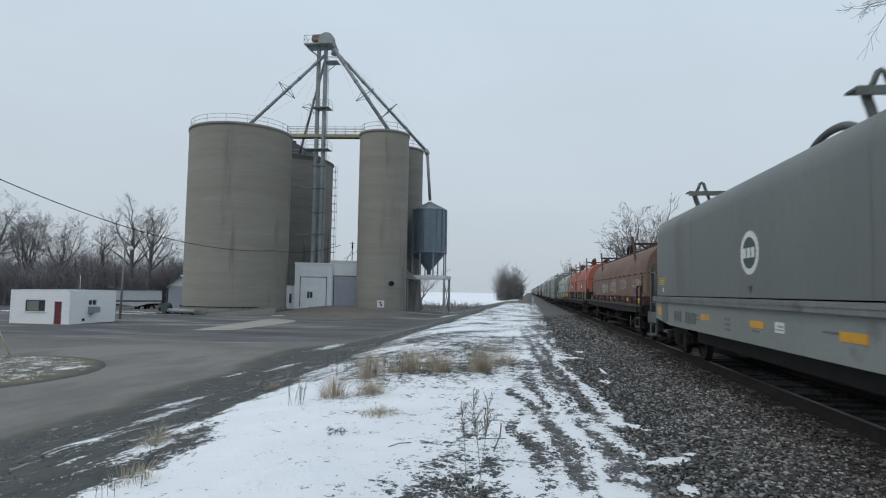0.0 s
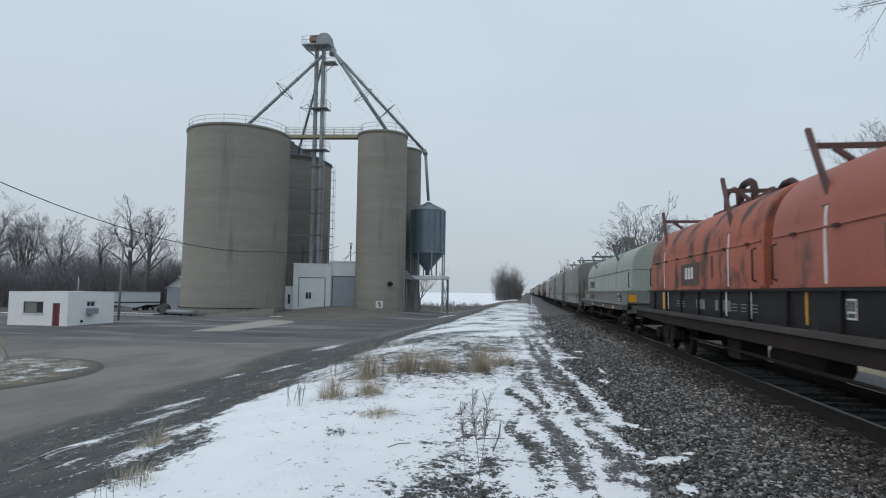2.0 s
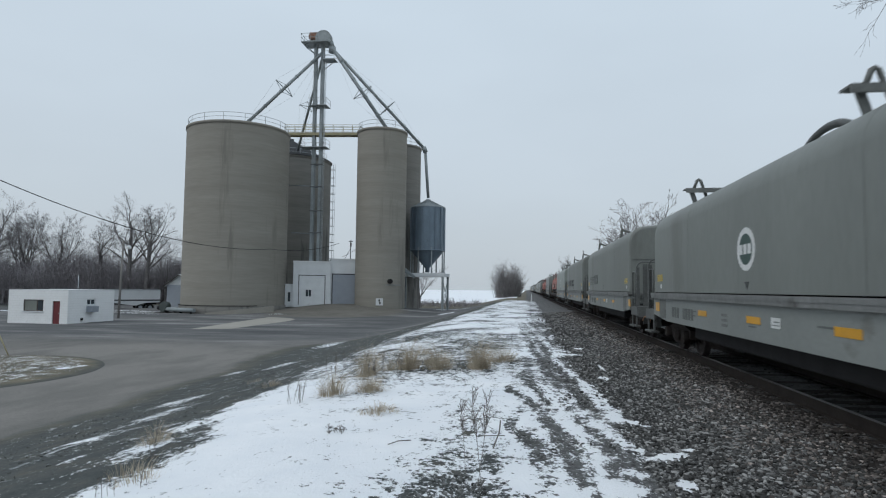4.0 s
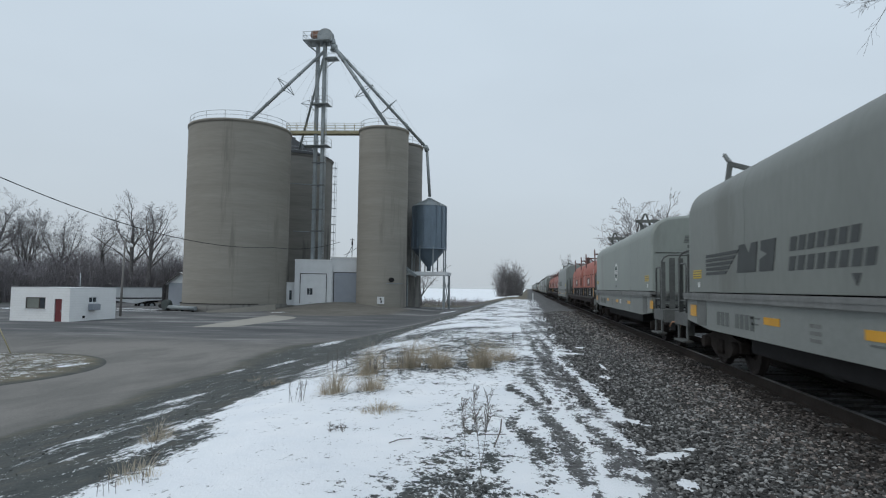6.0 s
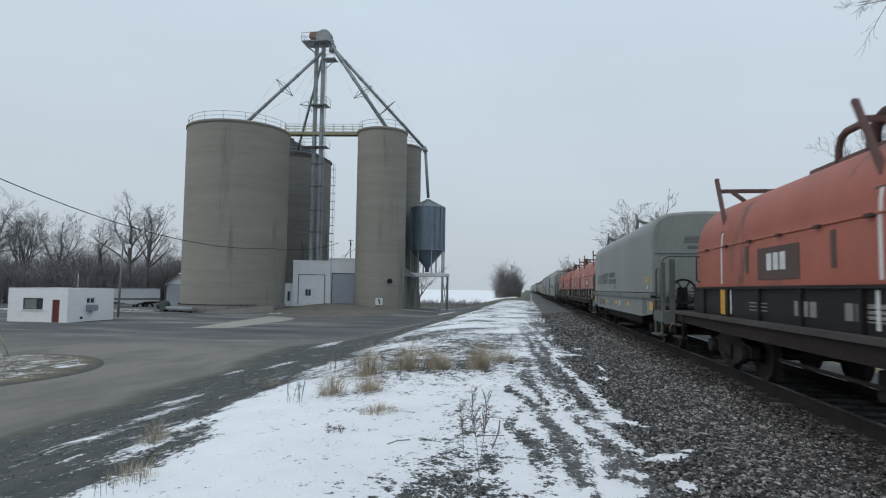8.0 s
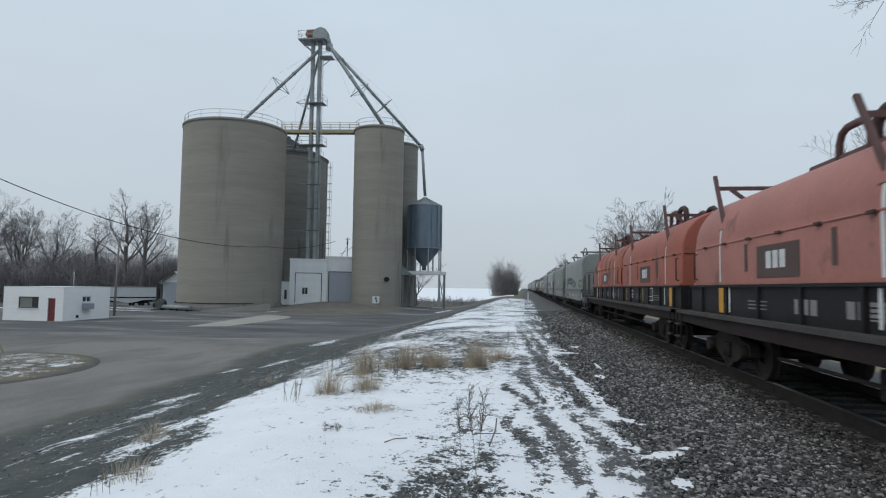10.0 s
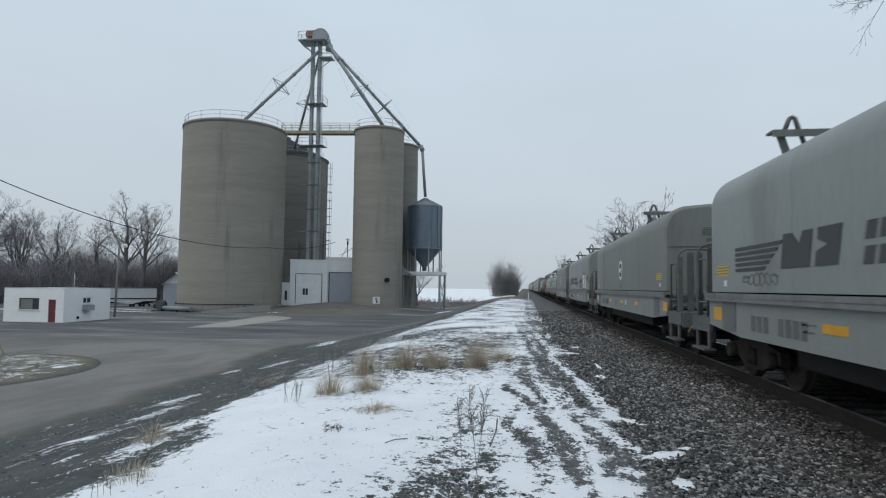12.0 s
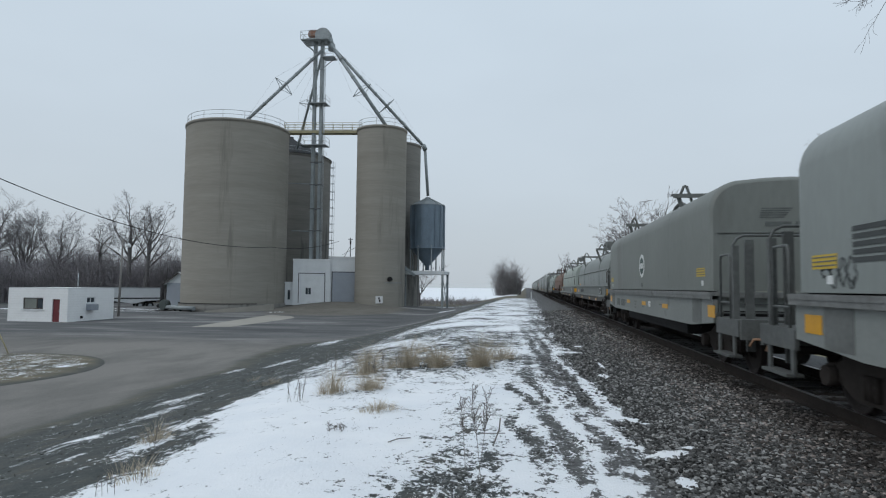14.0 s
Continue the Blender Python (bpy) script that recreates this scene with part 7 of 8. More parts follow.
for i, (car, kind, y0) in enumerate(train):
    del car["place"]
    tone = {0: "dark grey", 7: "pale grey-green"}.get(i, "grey")
    if i in HOOD_PAINT:
        recolour(car, M_HOOD, HOOD_PAINT[i], "")
    if i == 9:
        brake_wheel(car, -7.15, -1, -0.72, 1.55)
    if kind == "emblem":
        add_round_emblem(car)
        car["label"] = tone + " covered coil car with a round white emblem"
    elif kind == "stripes":
        add_stripe_emblem(car, words=i in (6, 9), faded=i in (5, 9))
        car["label"] = "grey covered coil car with a black stripe emblem"
    elif kind == "tags":
        add_stripe_emblem(car)
        if i < 14:
            framed_panel(car, -5.32, -4.84, 0.88, 1.16, -1.502)
            add_tags(car, 40 + i, [(-0.45, 1.62, 1.25, 0.55, 4, M_MARKBLACK, 0.045), (-1.85, 1.64, 0.95, 0.36, 4, M_MARKBLACK, 0.035), (-4.95, 1.60, 1.85, 0.50, 4, M_MARKBLACK, 0.065), (5.3, 1.62, 1.3, 0.2, 6, M_MARKFADED, 0.02)])
        else:
            add_tags(car, 40 + i, [(0.25, 1.64, 0.9, 0.42, 3, M_MARKFADED, 0.03), (-1.6, 1.58, 1.9, 0.55, 5, M_MARKBLACK, 0.045),
                                   (-6.15, 1.75, 0.75, 0.55, 4, M_MARKBLACK, 0.03), (6.35, 1.60, 0.75, 0.30, 4, M_MARKBLACK, 0.03)])
            add_bubbles(car)
        car["label"] = "grey covered coil car with stripe emblem and graffiti"
    elif kind == "brown" and i < 3:
        add_tags(car, 70, [(3.75, 1.55, 2.2, 0.52, 7, LIGHT_TAG, 0.03), (0.6, 1.55, 1.9, 0.60, 6, LIGHT_TAG, 0.04), (-2.6, 1.70, 1.5, 0.42, 6, LIGHT_TAG, 0.022), (-5.6, 1.75, 1.6, 0.35, 6, LIGHT_TAG, 0.016)], 1.125)
    elif kind == "worn":
        recolour(car, M_ORANGE, M_ORANGE_WORN, "orange coil car with one clean and one scorched cover", True)
    elif kind == "orange" and i == 2:
        recolour(car, M_ORANGE, M_ORANGE_WORN, "orange coil car with one clean and one stained cover", True)
    elif kind == "faded":
        recolour(car, M_ORANGE, M_ORANGE_FADED, "faded pinkish orange coil car with two arched covers")
    elif kind == "greysingle":
        recolour(car, M_PALE, M_HOOD, "dull grey coil car with one long arched cover")
    elif kind == "pale" and i < 6:
        strips(car, "emblem_stripe", M_MARKBLACK, [(5.30, 6.45, z, z + 0.045) for z in (1.88, 1.95, 2.02, 2.09, 2.15)], -1.13, "dark painted stripe")
        letter_bars(car, 5.22, 1.86, 0.98, 0.33, 2, -1.13, M_MARKBLACK, "dark slanted block of the painted mark", slant=0.2)


def motions():
    for i, (car, kind, y0) in enumerate(train):
        walk(car, [(0.0, pose(TRACK_X, y0, RAIL_Z)), (14.0, pose(TRACK_X, y0 - SPEED * 14.0, RAIL_Z))])
        for c in car.animation_data.action.layers[0].strips[0].channelbag(car.animation_data.action_slot).fcurves:
            for k in c.keyframe_points:
                k.interpolation = "LINEAR"
        if i > 17:
            continue
        turn = math.degrees(SPEED / FPS / WHEEL_R)
        for o in car.children_recursive:
            if o.name.startswith("wheelset"):
                p = o.location.copy()
                walk(o, [(f / FPS, pose(p.x, p.y, p.z, (turn * f) % 360)) for f in range(0, round(14.0 * FPS) + 1)])


# ---- plants ----
def sticks(name, segs, material, sides=(7, 5, 4, 3, 3), parent=None):
    """One mesh from many tapered sticks."""
    co, fc = [], []
    for p, q, r0, r1, level in segs:
        n = sides[min(level, 4)]
        d = (q - p)
        if d.length < 1e-6:
            continue
        d.normalize()
        u = d.orthogonal().normalized()
        v = d.cross(u)
        b = len(co)
        for c, r in ((p, r0), (q, max(r1, 0.003))):
            for i in range(n):
                a = 2 * math.pi * i / n
                co.append(c + (u * math.cos(a) + v * math.sin(a)) * r)
        for i in range(n):
            j = (i + 1) % n
            fc.append((b + i, b + j, b + n + j, b + n + i))
    me = bpy.data.meshes.new(name)
    me.from_pydata([tuple(c) for c in co], [], fc)
    me.polygons.foreach_set("use_smooth", [True] * len(fc))
    me.materials.append(material)
    ob = new(name, me)
    ob.parent = parent
    return ob


def fan(seed, height, spread, trunk_r, fork, limbs, lean=(0.0, 0.0), wiggle=0.16, twigs=(7, 6, 4), rise=0.13, along=0.55):
    """A broad bare tree: a short trunk that forks into long limbs, which curve up and divide into fine twigs."""
    rnd = random.Random(seed)
    out = []

    def grow_on(p, d, length, r, level, up):
        steps = (10, 7, 5, 3)[level]
        pts, rads, dirs = [p], [r], [d]
        for i in range(steps):
            w = wiggle * (1.0, 1.25, 1.5, 1.7)[level]
            d = (d + Vector((rnd.gauss(0, w), rnd.gauss(0, w), rnd.gauss(0, w * 0.6) + up))).normalized()
            p = p + d * (length / steps)
            rr = max(r * (1 - 0.86 * (i + 1) / steps), 0.006)
            out.append((pts[-1], p, rads[-1], rr, level + 1))
            pts.append(p)
            rads.append(rr)
            dirs.append(d)
        if level == 3:
            return
        n = twigs[level]
        for k in range(n):
            f = 0.22 + 0.78 * (k + rnd.random()) / n
            i = min(int(f * steps), steps - 1)
            q = pts[i].lerp(pts[i + 1], f * steps - i)
            axis = dirs[i].orthogonal().normalized()
            axis.rotate(Matrix.Rotation(rnd.uniform(0, 6.283), 3, dirs[i]))
            c = dirs[i].copy()
            c.rotate(Matrix.Rotation(radians(rnd.uniform(24, 58)), 3, axis))
            grow_on(q, c, length * rnd.uniform(0.34, 0.56) * (1.15 - 0.5 * f), max(rads[i] * rnd.uniform(0.45, 0.65), 0.007), level + 1, up * 0.8)

    base, top = Vector((0, 0, -0.4)), Vector((lean[0], lean[1], fork))
    mid = base.lerp(top, 0.5) + Vector((rnd.uniform(-0.12, 0.12), rnd.uniform(-0.12, 0.12), 0))
    out.append((base, mid, trunk_r * 1.15, trunk_r, 0))
    out.append((mid, top, trunk_r, trunk_r * 0.85, 0))
    for k in range(limbs):
        a = 6.283 * (k + rnd.uniform(-0.25, 0.25)) / limbs
        tilt = rnd.uniform(0.25, 1.0) * spread / height * 1.5
        d = Vector((math.cos(a) * tilt, math.sin(a) * tilt, 1)).normalized()
        h = rnd.uniform(along, 1.0)
        p = mid.lerp(top, h)
        if h < 0.5:                              # low side limbs reach out, leaders go up
            d = Vector((d.x * 1.7, d.y * 1.7, d.z)).normalized()
        grow_on(p, d, (height - fork) * rnd.uniform(0.78, 1.08), trunk_r * rnd.uniform(0.42, 0.66) * (1.0 if along > 0.5 else 0.8), 0, rise)
    return out


def bare_tree(label, at, segs, bark=None, twig=None, thin=0.011):
    ob = thing("bare_tree", label, "tree", "bare winter trees", at=at)
    sticks("trunk", [s for s in segs if s[4] < 2], bark or M_BARK, parent=ob)
    sticks("crown", [(a, b, max(r0, thin), max(r1, thin * 0.7), l) for a, b, r0, r1, l in segs if l >= 2], twig or M_TWIG, parent=ob)
    return ob


bare_tree("tall bare tree with a broad fan of limbs above the brush", pose(-68.0, 97.2, -1.5), fan(3, 19.6, 11, 0.34, 11.5, 10, wiggle=0.14, twigs=(7, 6, 4), rise=0.04, along=0.05), thin=0.013)
bare_tree("tall bare tree with forked limbs above the brush", pose(-65.6, 98.0, -1.5), fan(8, 19.0, 11, 0.34, 11.0, 10, (0.8, 0), wiggle=0.14, twigs=(7, 6, 4), rise=0.04, along=0.05), thin=0.013)
bare_tree("crooked bare tree with limbs leaning to one side", pose(-71.8, 96.0, -1.5), fan(15, 14.5, 12, 0.28, 8.0, 6, (-0.9, 0), wiggle=0.17, twigs=(6, 5, 4), rise=0.06, along=0.15), thin=0.015)
bare_tree("small bare tree with an open spreading crown", pose(-81.4, 97.0, -1.5), fan(23, 12.6, 10, 0.24, 8.0, 7, wiggle=0.16, twigs=(6, 5, 4), rise=0.04, along=0.15), thin=0.013)
TREE_D = bare_tree("bare tree with a dense fine crown in the winter woods", pose(-86.8, 96.0, -1.5), fan(29, 15.8, 8, 0.28, 6.0, 7, wiggle=0.13, twigs=(8, 6, 5)), thin=0.013)
bare_tree("big bare tree with heavy arching limbs at the wood's edge", pose(-93.0, 92.0, -1.5), fan(31, 18.5, 16, 0.45, 6.0, 9, (1.2, 0), wiggle=0.15, twigs=(8, 7, 5), rise=0.07), thin=0.014)
TREE_C = bare_tree("slender bare tree in the winter woods", pose(-62.6, 99.5, -1.5), fan(37, 10.5, 9, 0.18, 3.5, 5, wiggle=0.17, twigs=(6, 5, 4)), thin=0.013)
for src, x, y, turn in ((TREE_C, -59.5, 101.0, 140), (TREE_C, -76.5, 104.0, 75), (TREE_D, -98.0, 98.0, 200), (TREE_C, -57.0, 108.0, 260), (TREE_D, -104.0, 90.0, 20), (TREE_C, -89.5, 103.0, 310), (TREE_D, -84.0, 100.0, 120), (TREE_D, -90.2, 98.5, 250), (TREE_C, -78.8, 100.0, 30)):
    copy_thing(src, pose(x, y, -1.5, 0, 0, turn))

bare_tree("gnarled bare tree with crooked limbs beyond the railway track", pose(13.4, 75.5, -0.6), fan(34, 11.8, 9, 0.40, 2.6, 11, (-0.5, 0), wiggle=0.19, twigs=(7, 5, 4), rise=0.08), thin=0.017)
bare_tree("bare spreading tree beyond the railway track", pose(15.4, 76.5, -0.6), fan(44, 12.7, 8.5, 0.36, 4.0, 10, wiggle=0.18, twigs=(7, 5, 4), rise=0.08), thin=0.017)
bare_tree("bare tree farther along the railway track", pose(9.2, 120.0, -0.6), fan(39, 8.6, 5, 0.22, 3.0, 6, twigs=(6, 5, 3)), thin=0.014)
bare_tree("twiggy bare tree close beyond the railway track", pose(17.9, 30.0, -1.2), fan(43, 11.2, 8.5, 0.20, 3.0, 13, wiggle=0.17, twigs=(10, 8, 6)), thin=0.007)
bare_tree("small gnarled bare tree behind the hopper bin", pose(-17.2, 98.0, -1.3), fan(53, 7.2, 8, 0.20, 1.6, 6, wiggle=0.24, twigs=(6, 5, 3)), thin=0.014)


def big_tree():
    """Tall tree outside the view whose long limbs hang into it."""
    at = Vector((20.6, 24.5, -0.2))
    ob = thing("bare_tree", "tall bare tree with long drooping limbs", "tree", "bare winter trees", at=pose(*at))
    segs = fan(61, 19.0, 10, 0.36, 8.0, 6, wiggle=0.14, twigs=(6, 5, 3))
    rnd = random.Random(5)
    sticks("trunk", [s for s in segs if s[4] < 2], M_BARK, parent=ob)
    limb = []

    def run(p, d, length, r, level, wander=0.10):
        steps = (9, 5, 4)[level]
        for i in range(steps):
            d = (d + Vector((rnd.gauss(0, wander), rnd.gauss(0, wander), rnd.gauss(0, wander * 0.8)))).normalized()
            q = p + d * length / steps
            limb.append((p, q, max(r, 0.006), max(r * 0.84, 0.005), 2 + level))
            p, r = q, r * 0.84
            if level < 2 and i > (3 if level == 0 else 0):
                for _ in range(rnd.choice((1, 1, 2))):
                    c = (d + Vector((rnd.uniform(-0.7, 0.5), rnd.uniform(-0.6, 0.6), rnd.uniform(-0.8, 0.7)))).normalized()
                    run(p, c, length * rnd.uniform(0.08, 0.15) if level == 0 else length * 0.45, r * 0.55, level + 1, 0.2)
    for start, end, r in (((18.2, 24.7, 14.1), (12.5, 24.5, 12.75), 0.06), ((18.0, 24.4, 13.9), (12.6, 24.5, 12.3), 0.055), ((17.8, 24.6, 14.6), (12.9, 24.6, 13.2), 0.05)):
        a, b = Vector(start) - at, Vector(end) - at
        run(a, (b - a).normalized(), (b - a).length, r, 0, 0.05)
        limb.append((Vector((0.0, 0, 12.6)), a, 0.11, r, 2))
    a = Vector((13.6, 24.6, 12.9)) - at
    run(a, Vector((-0.25, 0, -1)).normalized(), 1.5, 0.016, 1, 0.16)
    sticks("crown", [s for s in segs if s[4] >= 2] + limb, M_TWIG, parent=ob)


big_tree()


def thicket(name, label, spots, height, seed, material, lean=0.25, twigs=6, thick=0.02):
    """Brushwood that nobody could count: leaning stems with twigs, in one mesh."""
    rnd = random.Random(seed)
    segs = []
    for x, y, z, k in spots:
        h = height * k * rnd.uniform(0.6, 1.15)
        p = Vector((x, y, z))
        d = Vector((rnd.uniform(-lean, lean), rnd.uniform(-lean, lean), 1)).normalized()
        q = p + d * h * 0.55
        e = q + (d + Vector((rnd.uniform(-0.3, 0.3), rnd.uniform(-0.3, 0.3), 0))).normalized() * h * 0.45
        segs += [(p, q, thick * 1.5, thick, 4), (q, e, thick, thick * 0.5, 4)]
        for _ in range(twigs):
            f = rnd.uniform(0.15, 0.95)
            a = p.lerp(q, f / 0.55) if f < 0.55 else q.lerp(e, (f - 0.55) / 0.45)
            c = Vector((rnd.uniform(-1, 1), rnd.uniform(-1, 1), rnd.uniform(0.1, 1.1))).normalized()
            b = a + c * h * rnd.uniform(0.15, 0.38)
            segs.append((a, b, thick * 0.7, thick * 0.4, 4))
    ob = sticks(name, segs, material)
    return tagged(ob, label, "brush", kind="stuff")


rnd = random.Random(77)
spots = []
for i in range(6500):
    f, dep = rnd.random(), rnd.random() ** 1.2 * 26
    x, y = -103 + f * 62, 66 + f * 50
    x, y = x - 0.63 * dep, y + 0.78 * dep
    spots.append((x, y, -1.6, 0.85 + 0.35 * noise.noise((x * 0.12, y * 0.12, 0)) + 0.012 * dep))
thicket("woodland_brush", "dense grey-brown winter brush below the far trees", spots, 7.6, 5, M_BRUSH, thick=0.04, twigs=7)

spots = []
for i in range(300):
    a, r = rnd.uniform(0, 6.283), rnd.random() ** 0.6
    spots.append((-4.6 + 3.3 * r * math.cos(a), 150 + 3.5 * r * math.sin(a), -0.3, 1.05 - 0.5 * r))
thicket("bare_shrub", "dense rounded bare shrub on a grassy bank", spots, 8.4, 6, M_BRUSH_FAR, lean=0.42, twigs=9, thick=0.035)
spots = [(rnd.uniform(-34, -8), rnd.uniform(101, 126), -1.35, rnd.uniform(0.4, 1.0)) for _ in range(700)]
thicket("field_brush", "low dark brush at the edge of the snowy field", spots, 1.3, 7, M_BRUSH, lean=0.6, twigs=4, thick=0.03)


def far_treeline():
    bm = NB()
    rnd = random.Random(4)
    xs = np.arange(-900, 700, 6.0)
    low = [bm.verts.new((x, 1500, -3)) for x in xs]
    top = [bm.verts.new((x, 1500, 9 + 6 * noise.noise((x * 0.01, 0, 0)) + 4 * noise.noise((x * 0.06, 3, 0)) + rnd.uniform(-1, 1))) for x in xs]
    for i in range(len(xs) - 1):
        bm.faces.new((low[i], low[i + 1], top[i + 1], top[i]))
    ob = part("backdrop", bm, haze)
    tagged(ob, "faint treeline on the horizon, its haze painted as a pale glow", "treeline", kind="structure")


# pale emission puts the distance haze into the treeline's own colour
haze = bpy.data.materials.new("glowing_haze")
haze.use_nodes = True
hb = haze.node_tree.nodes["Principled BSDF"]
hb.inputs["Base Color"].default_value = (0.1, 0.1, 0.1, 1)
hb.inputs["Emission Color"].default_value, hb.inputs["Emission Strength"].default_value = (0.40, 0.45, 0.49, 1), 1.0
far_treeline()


def blades(bm, rnd, n, radius, height, spread, width=0.006, stiff=0.5):
    for _ in range(n):
        a, r = rnd.uniform(0, 6.283), radius * rnd.random() ** 0.7
        p = Vector((r * math.cos(a), r * math.sin(a), -0.02))
        h = height * rnd.uniform(0.45, 1.1) * (1.05 - 0.55 * r / radius)
        out = Vector((math.cos(a), math.sin(a), 0)) * rnd.uniform(0.1, 1.0) * spread + Vector((rnd.uniform(-0.2, 0.2), rnd.uniform(-0.2, 0.2), 0))
        side = Vector((-math.sin(a + 0.7), math.cos(a + 0.7), 0)) * width
        prev = None
        n_seg = 4
        for k in range(n_seg + 1):
            t = k / n_seg
            c = p + Vector((0, 0, h * (t - 0.28 * t ** 2.6))) + out * h * (t ** (1.6 + stiff))
            wv = side * (1 - 0.85 * t)
            cur = (bm.verts.new(c - wv), bm.verts.new(c + wv))
            if prev:
                bm.faces.new((prev[0], prev[1], cur[1], cur[0]))
            prev = cur


def build_tufts():
    rnd = random.Random(19)
    for x, y, z, rad, h, n, label in ((-3.22, 10.05, -0.02, 0.22, 0.50, 210, "tuft of tall dry tan grass in the snow"), (-2.68, 10.40, 0, 0.23, 0.36, 260, "round tuft of dry tan grass in the snow"),
                                      (-3.22, 12.3, -0.03, 0.20, 0.70, 250, "tall clump of dry tan grass in the snow"), (-2.58, 13.45, 0, 0.25, 0.74, 300, "clump of dry tan grass in thin snow"),
                                      (-2.95, 13.2, 0, 0.30, 0.36, 120, "low tuft of dry tan grass in thin snow"), (-1.92, 13.6, 0, 0.27, 0.60, 320, "clump of dry tan grass in thin snow"),
                                      (-2.25, 14.4, 0, 0.24, 0.40, 110, "low tuft of dry tan grass in thin snow"), (-1.05, 13.85, 0, 0.27, 0.78, 380, "bent clump of dry tan grass in thin snow"), (-0.60, 15.4, 0, 0.34, 0.46, 240, "low tuft of dry tan grass in thin snow"),
                                      (-2.12, 8.72, 0, 0.30, 0.17, 230, "flattened tuft of dry tan grass"), (-4.62, 7.25, -0.2, 0.20, 0.28, 140, "small tuft of dry grass on the verge"),
                                      (-2.9, 16.5, 0, 0.40, 0.36, 110, "sparse tuft of dry grass on bare earth"), (-3.9, 15.2, -0.1, 0.30, 0.45, 90, "sparse tuft of dry grass on bare earth"), (-5.4, 12.6, -0.35, 0.20, 0.25, 60, "sparse tuft of dry grass on bare earth"),
                                      (-6.9, 15.0, -0.7, 0.20, 0.20, 60, "sparse tuft of dry grass on bare earth"), (-3.62, 5.45, -0.05, 0.22, 0.24, 50, "thin curled grass at the edge of the snow"), (-3.95, 5.7, -0.08, 0.20, 0.18, 40, "thin curled grass at the edge of the snow")):
        bm = NB()
        blades(bm, rnd, int(n * 1.2), rad, h * 1.65, 0.85, 0.0031)
        blades(bm, rnd, n // 2, rad * 1.4, h * 0.75, 1.5, 0.0032, 0.2)
        ob = thing("grass_tuft", label, "grass", "dry grass tufts", at=pose(x, y, z, 0, 0, rnd.uniform(0, 360)))
        part("foliage", bm, M_DRY, ob)["kind"] = "stuff"


build_tufts()


def weed(label, x, y, z, h, stems, twigs, seed, spread=0.12, thick=0.004, low=0.35):
    rnd = random.Random(seed)
    segs = []
    for _ in range(stems):
        p = Vector((rnd.uniform(-spread, spread), rnd.uniform(-spread, spread), -0.03))
        d = Vector((rnd.uniform(-0.12, 0.12), rnd.uniform(-0.12, 0.12), 1)).normalized()
        hh = h * rnd.uniform(0.65, 1.0)
        pts = [p]
        for k in range(6):
            d = (d + Vector((rnd.uniform(-0.06, 0.06), rnd.uniform(-0.06, 0.06), 0))).normalized()
            pts.append(pts[-1] + d * hh / 6)
        for a, b in zip(pts, pts[1:]):
            segs.append((a, b, thick, thick * 0.8, 4))
        for _ in range(twigs):
            f = rnd.uniform(low, 1.0) * 6
            i = min(int(f), 5)
            a = pts[i].lerp(pts[i + 1], f - i)
            b = a + Vector((rnd.uniform(-1, 1), rnd.uniform(-1, 1), rnd.uniform(0.9, 2.6))).normalized() * hh * rnd.uniform(0.08, 0.19)
            segs.append((a, b, thick * 0.6, thick * 0.4, 4))
            for _ in range(2):
                c = a.lerp(b, rnd.uniform(0.3, 1))
                segs.append((c, c + Vector((rnd.uniform(-1, 1), rnd.uniform(-1, 1), rnd.uniform(0, 1))) * 0.035, thick * 0.5, thick * 0.35, 4))
    ob = thing("dead_weed", label, "weed", "dead weeds", at=pose(x, y, z))
    sticks("stem", segs, M_STALK, parent=ob)["kind"] = "stuff"
    return ob


weed("tall dead weed with a fan of bare twigs at its top", -0.41, 5.58, 0, 0.90, 2, 26, 2, 0.02, 0.0024, 0.58)
weed("dead weed with thin bare stalks in the snow", -0.57, 6.02, 0, 0.76, 1, 26, 3, 0.01, 0.0022, 0.58)
weed("few dead stalks at the edge of the snow", -3.5, 5.15, -0.04, 0.22, 6, 2, 4, 0.25, 0.002)
weed("thin dead stalks beside the snow", -3.65, 9.5, -0.06, 0.42, 9, 3, 5, 0.22, 0.003)
weed("few dead stalks standing in the snow", -2.35, 7.4, 0, 0.12, 12, 3, 6, 0.16, 0.003)
weed("single dead stalk on the verge", -3.9, 6.2, -0.1, 0.45, 2, 3, 7, 0.1, 0.003)
weed("thin dead stalks in far snow", -0.6, 18.5, 0, 0.6, 5, 4, 8, 0.3, 0.004)
weed("thin dead stalks in far snow", -4.2, 13.2, -0.1, 0.5, 8, 4, 9, 0.4, 0.004)
weed("thin dead stalks among dry grass", -2.9, 12.0, 0, 0.55, 12, 4, 10, 0.5, 0.004)


def fallen_stick(x, y, pts, r):
    bm = NB()
    path_tube(bm, pts, r, 6)
    ob = part("fallen_stick", bm, M_STALK)
    ob.matrix_basis = pose(x, y, 0.02)
    tagged(ob, "short fallen stick lying on the snow", "stick")


fallen_stick(-0.36, 6.9, [(0, 0, 0.02), (0.02, 0.12, 0.06), (0.06, 0.2, 0.16), (0.07, 0.24, 0.28)], 0.008)
fallen_stick(-1.55, 6.9, [(0, 0, 0.01), (0.1, 0.1, 0.03), (0.22, 0.2, 0.02)], 0.006)
fallen_stick(-0.55, 7.5, [(0, 0, 0.01), (0.3, 0.02, 0.02)], 0.006)


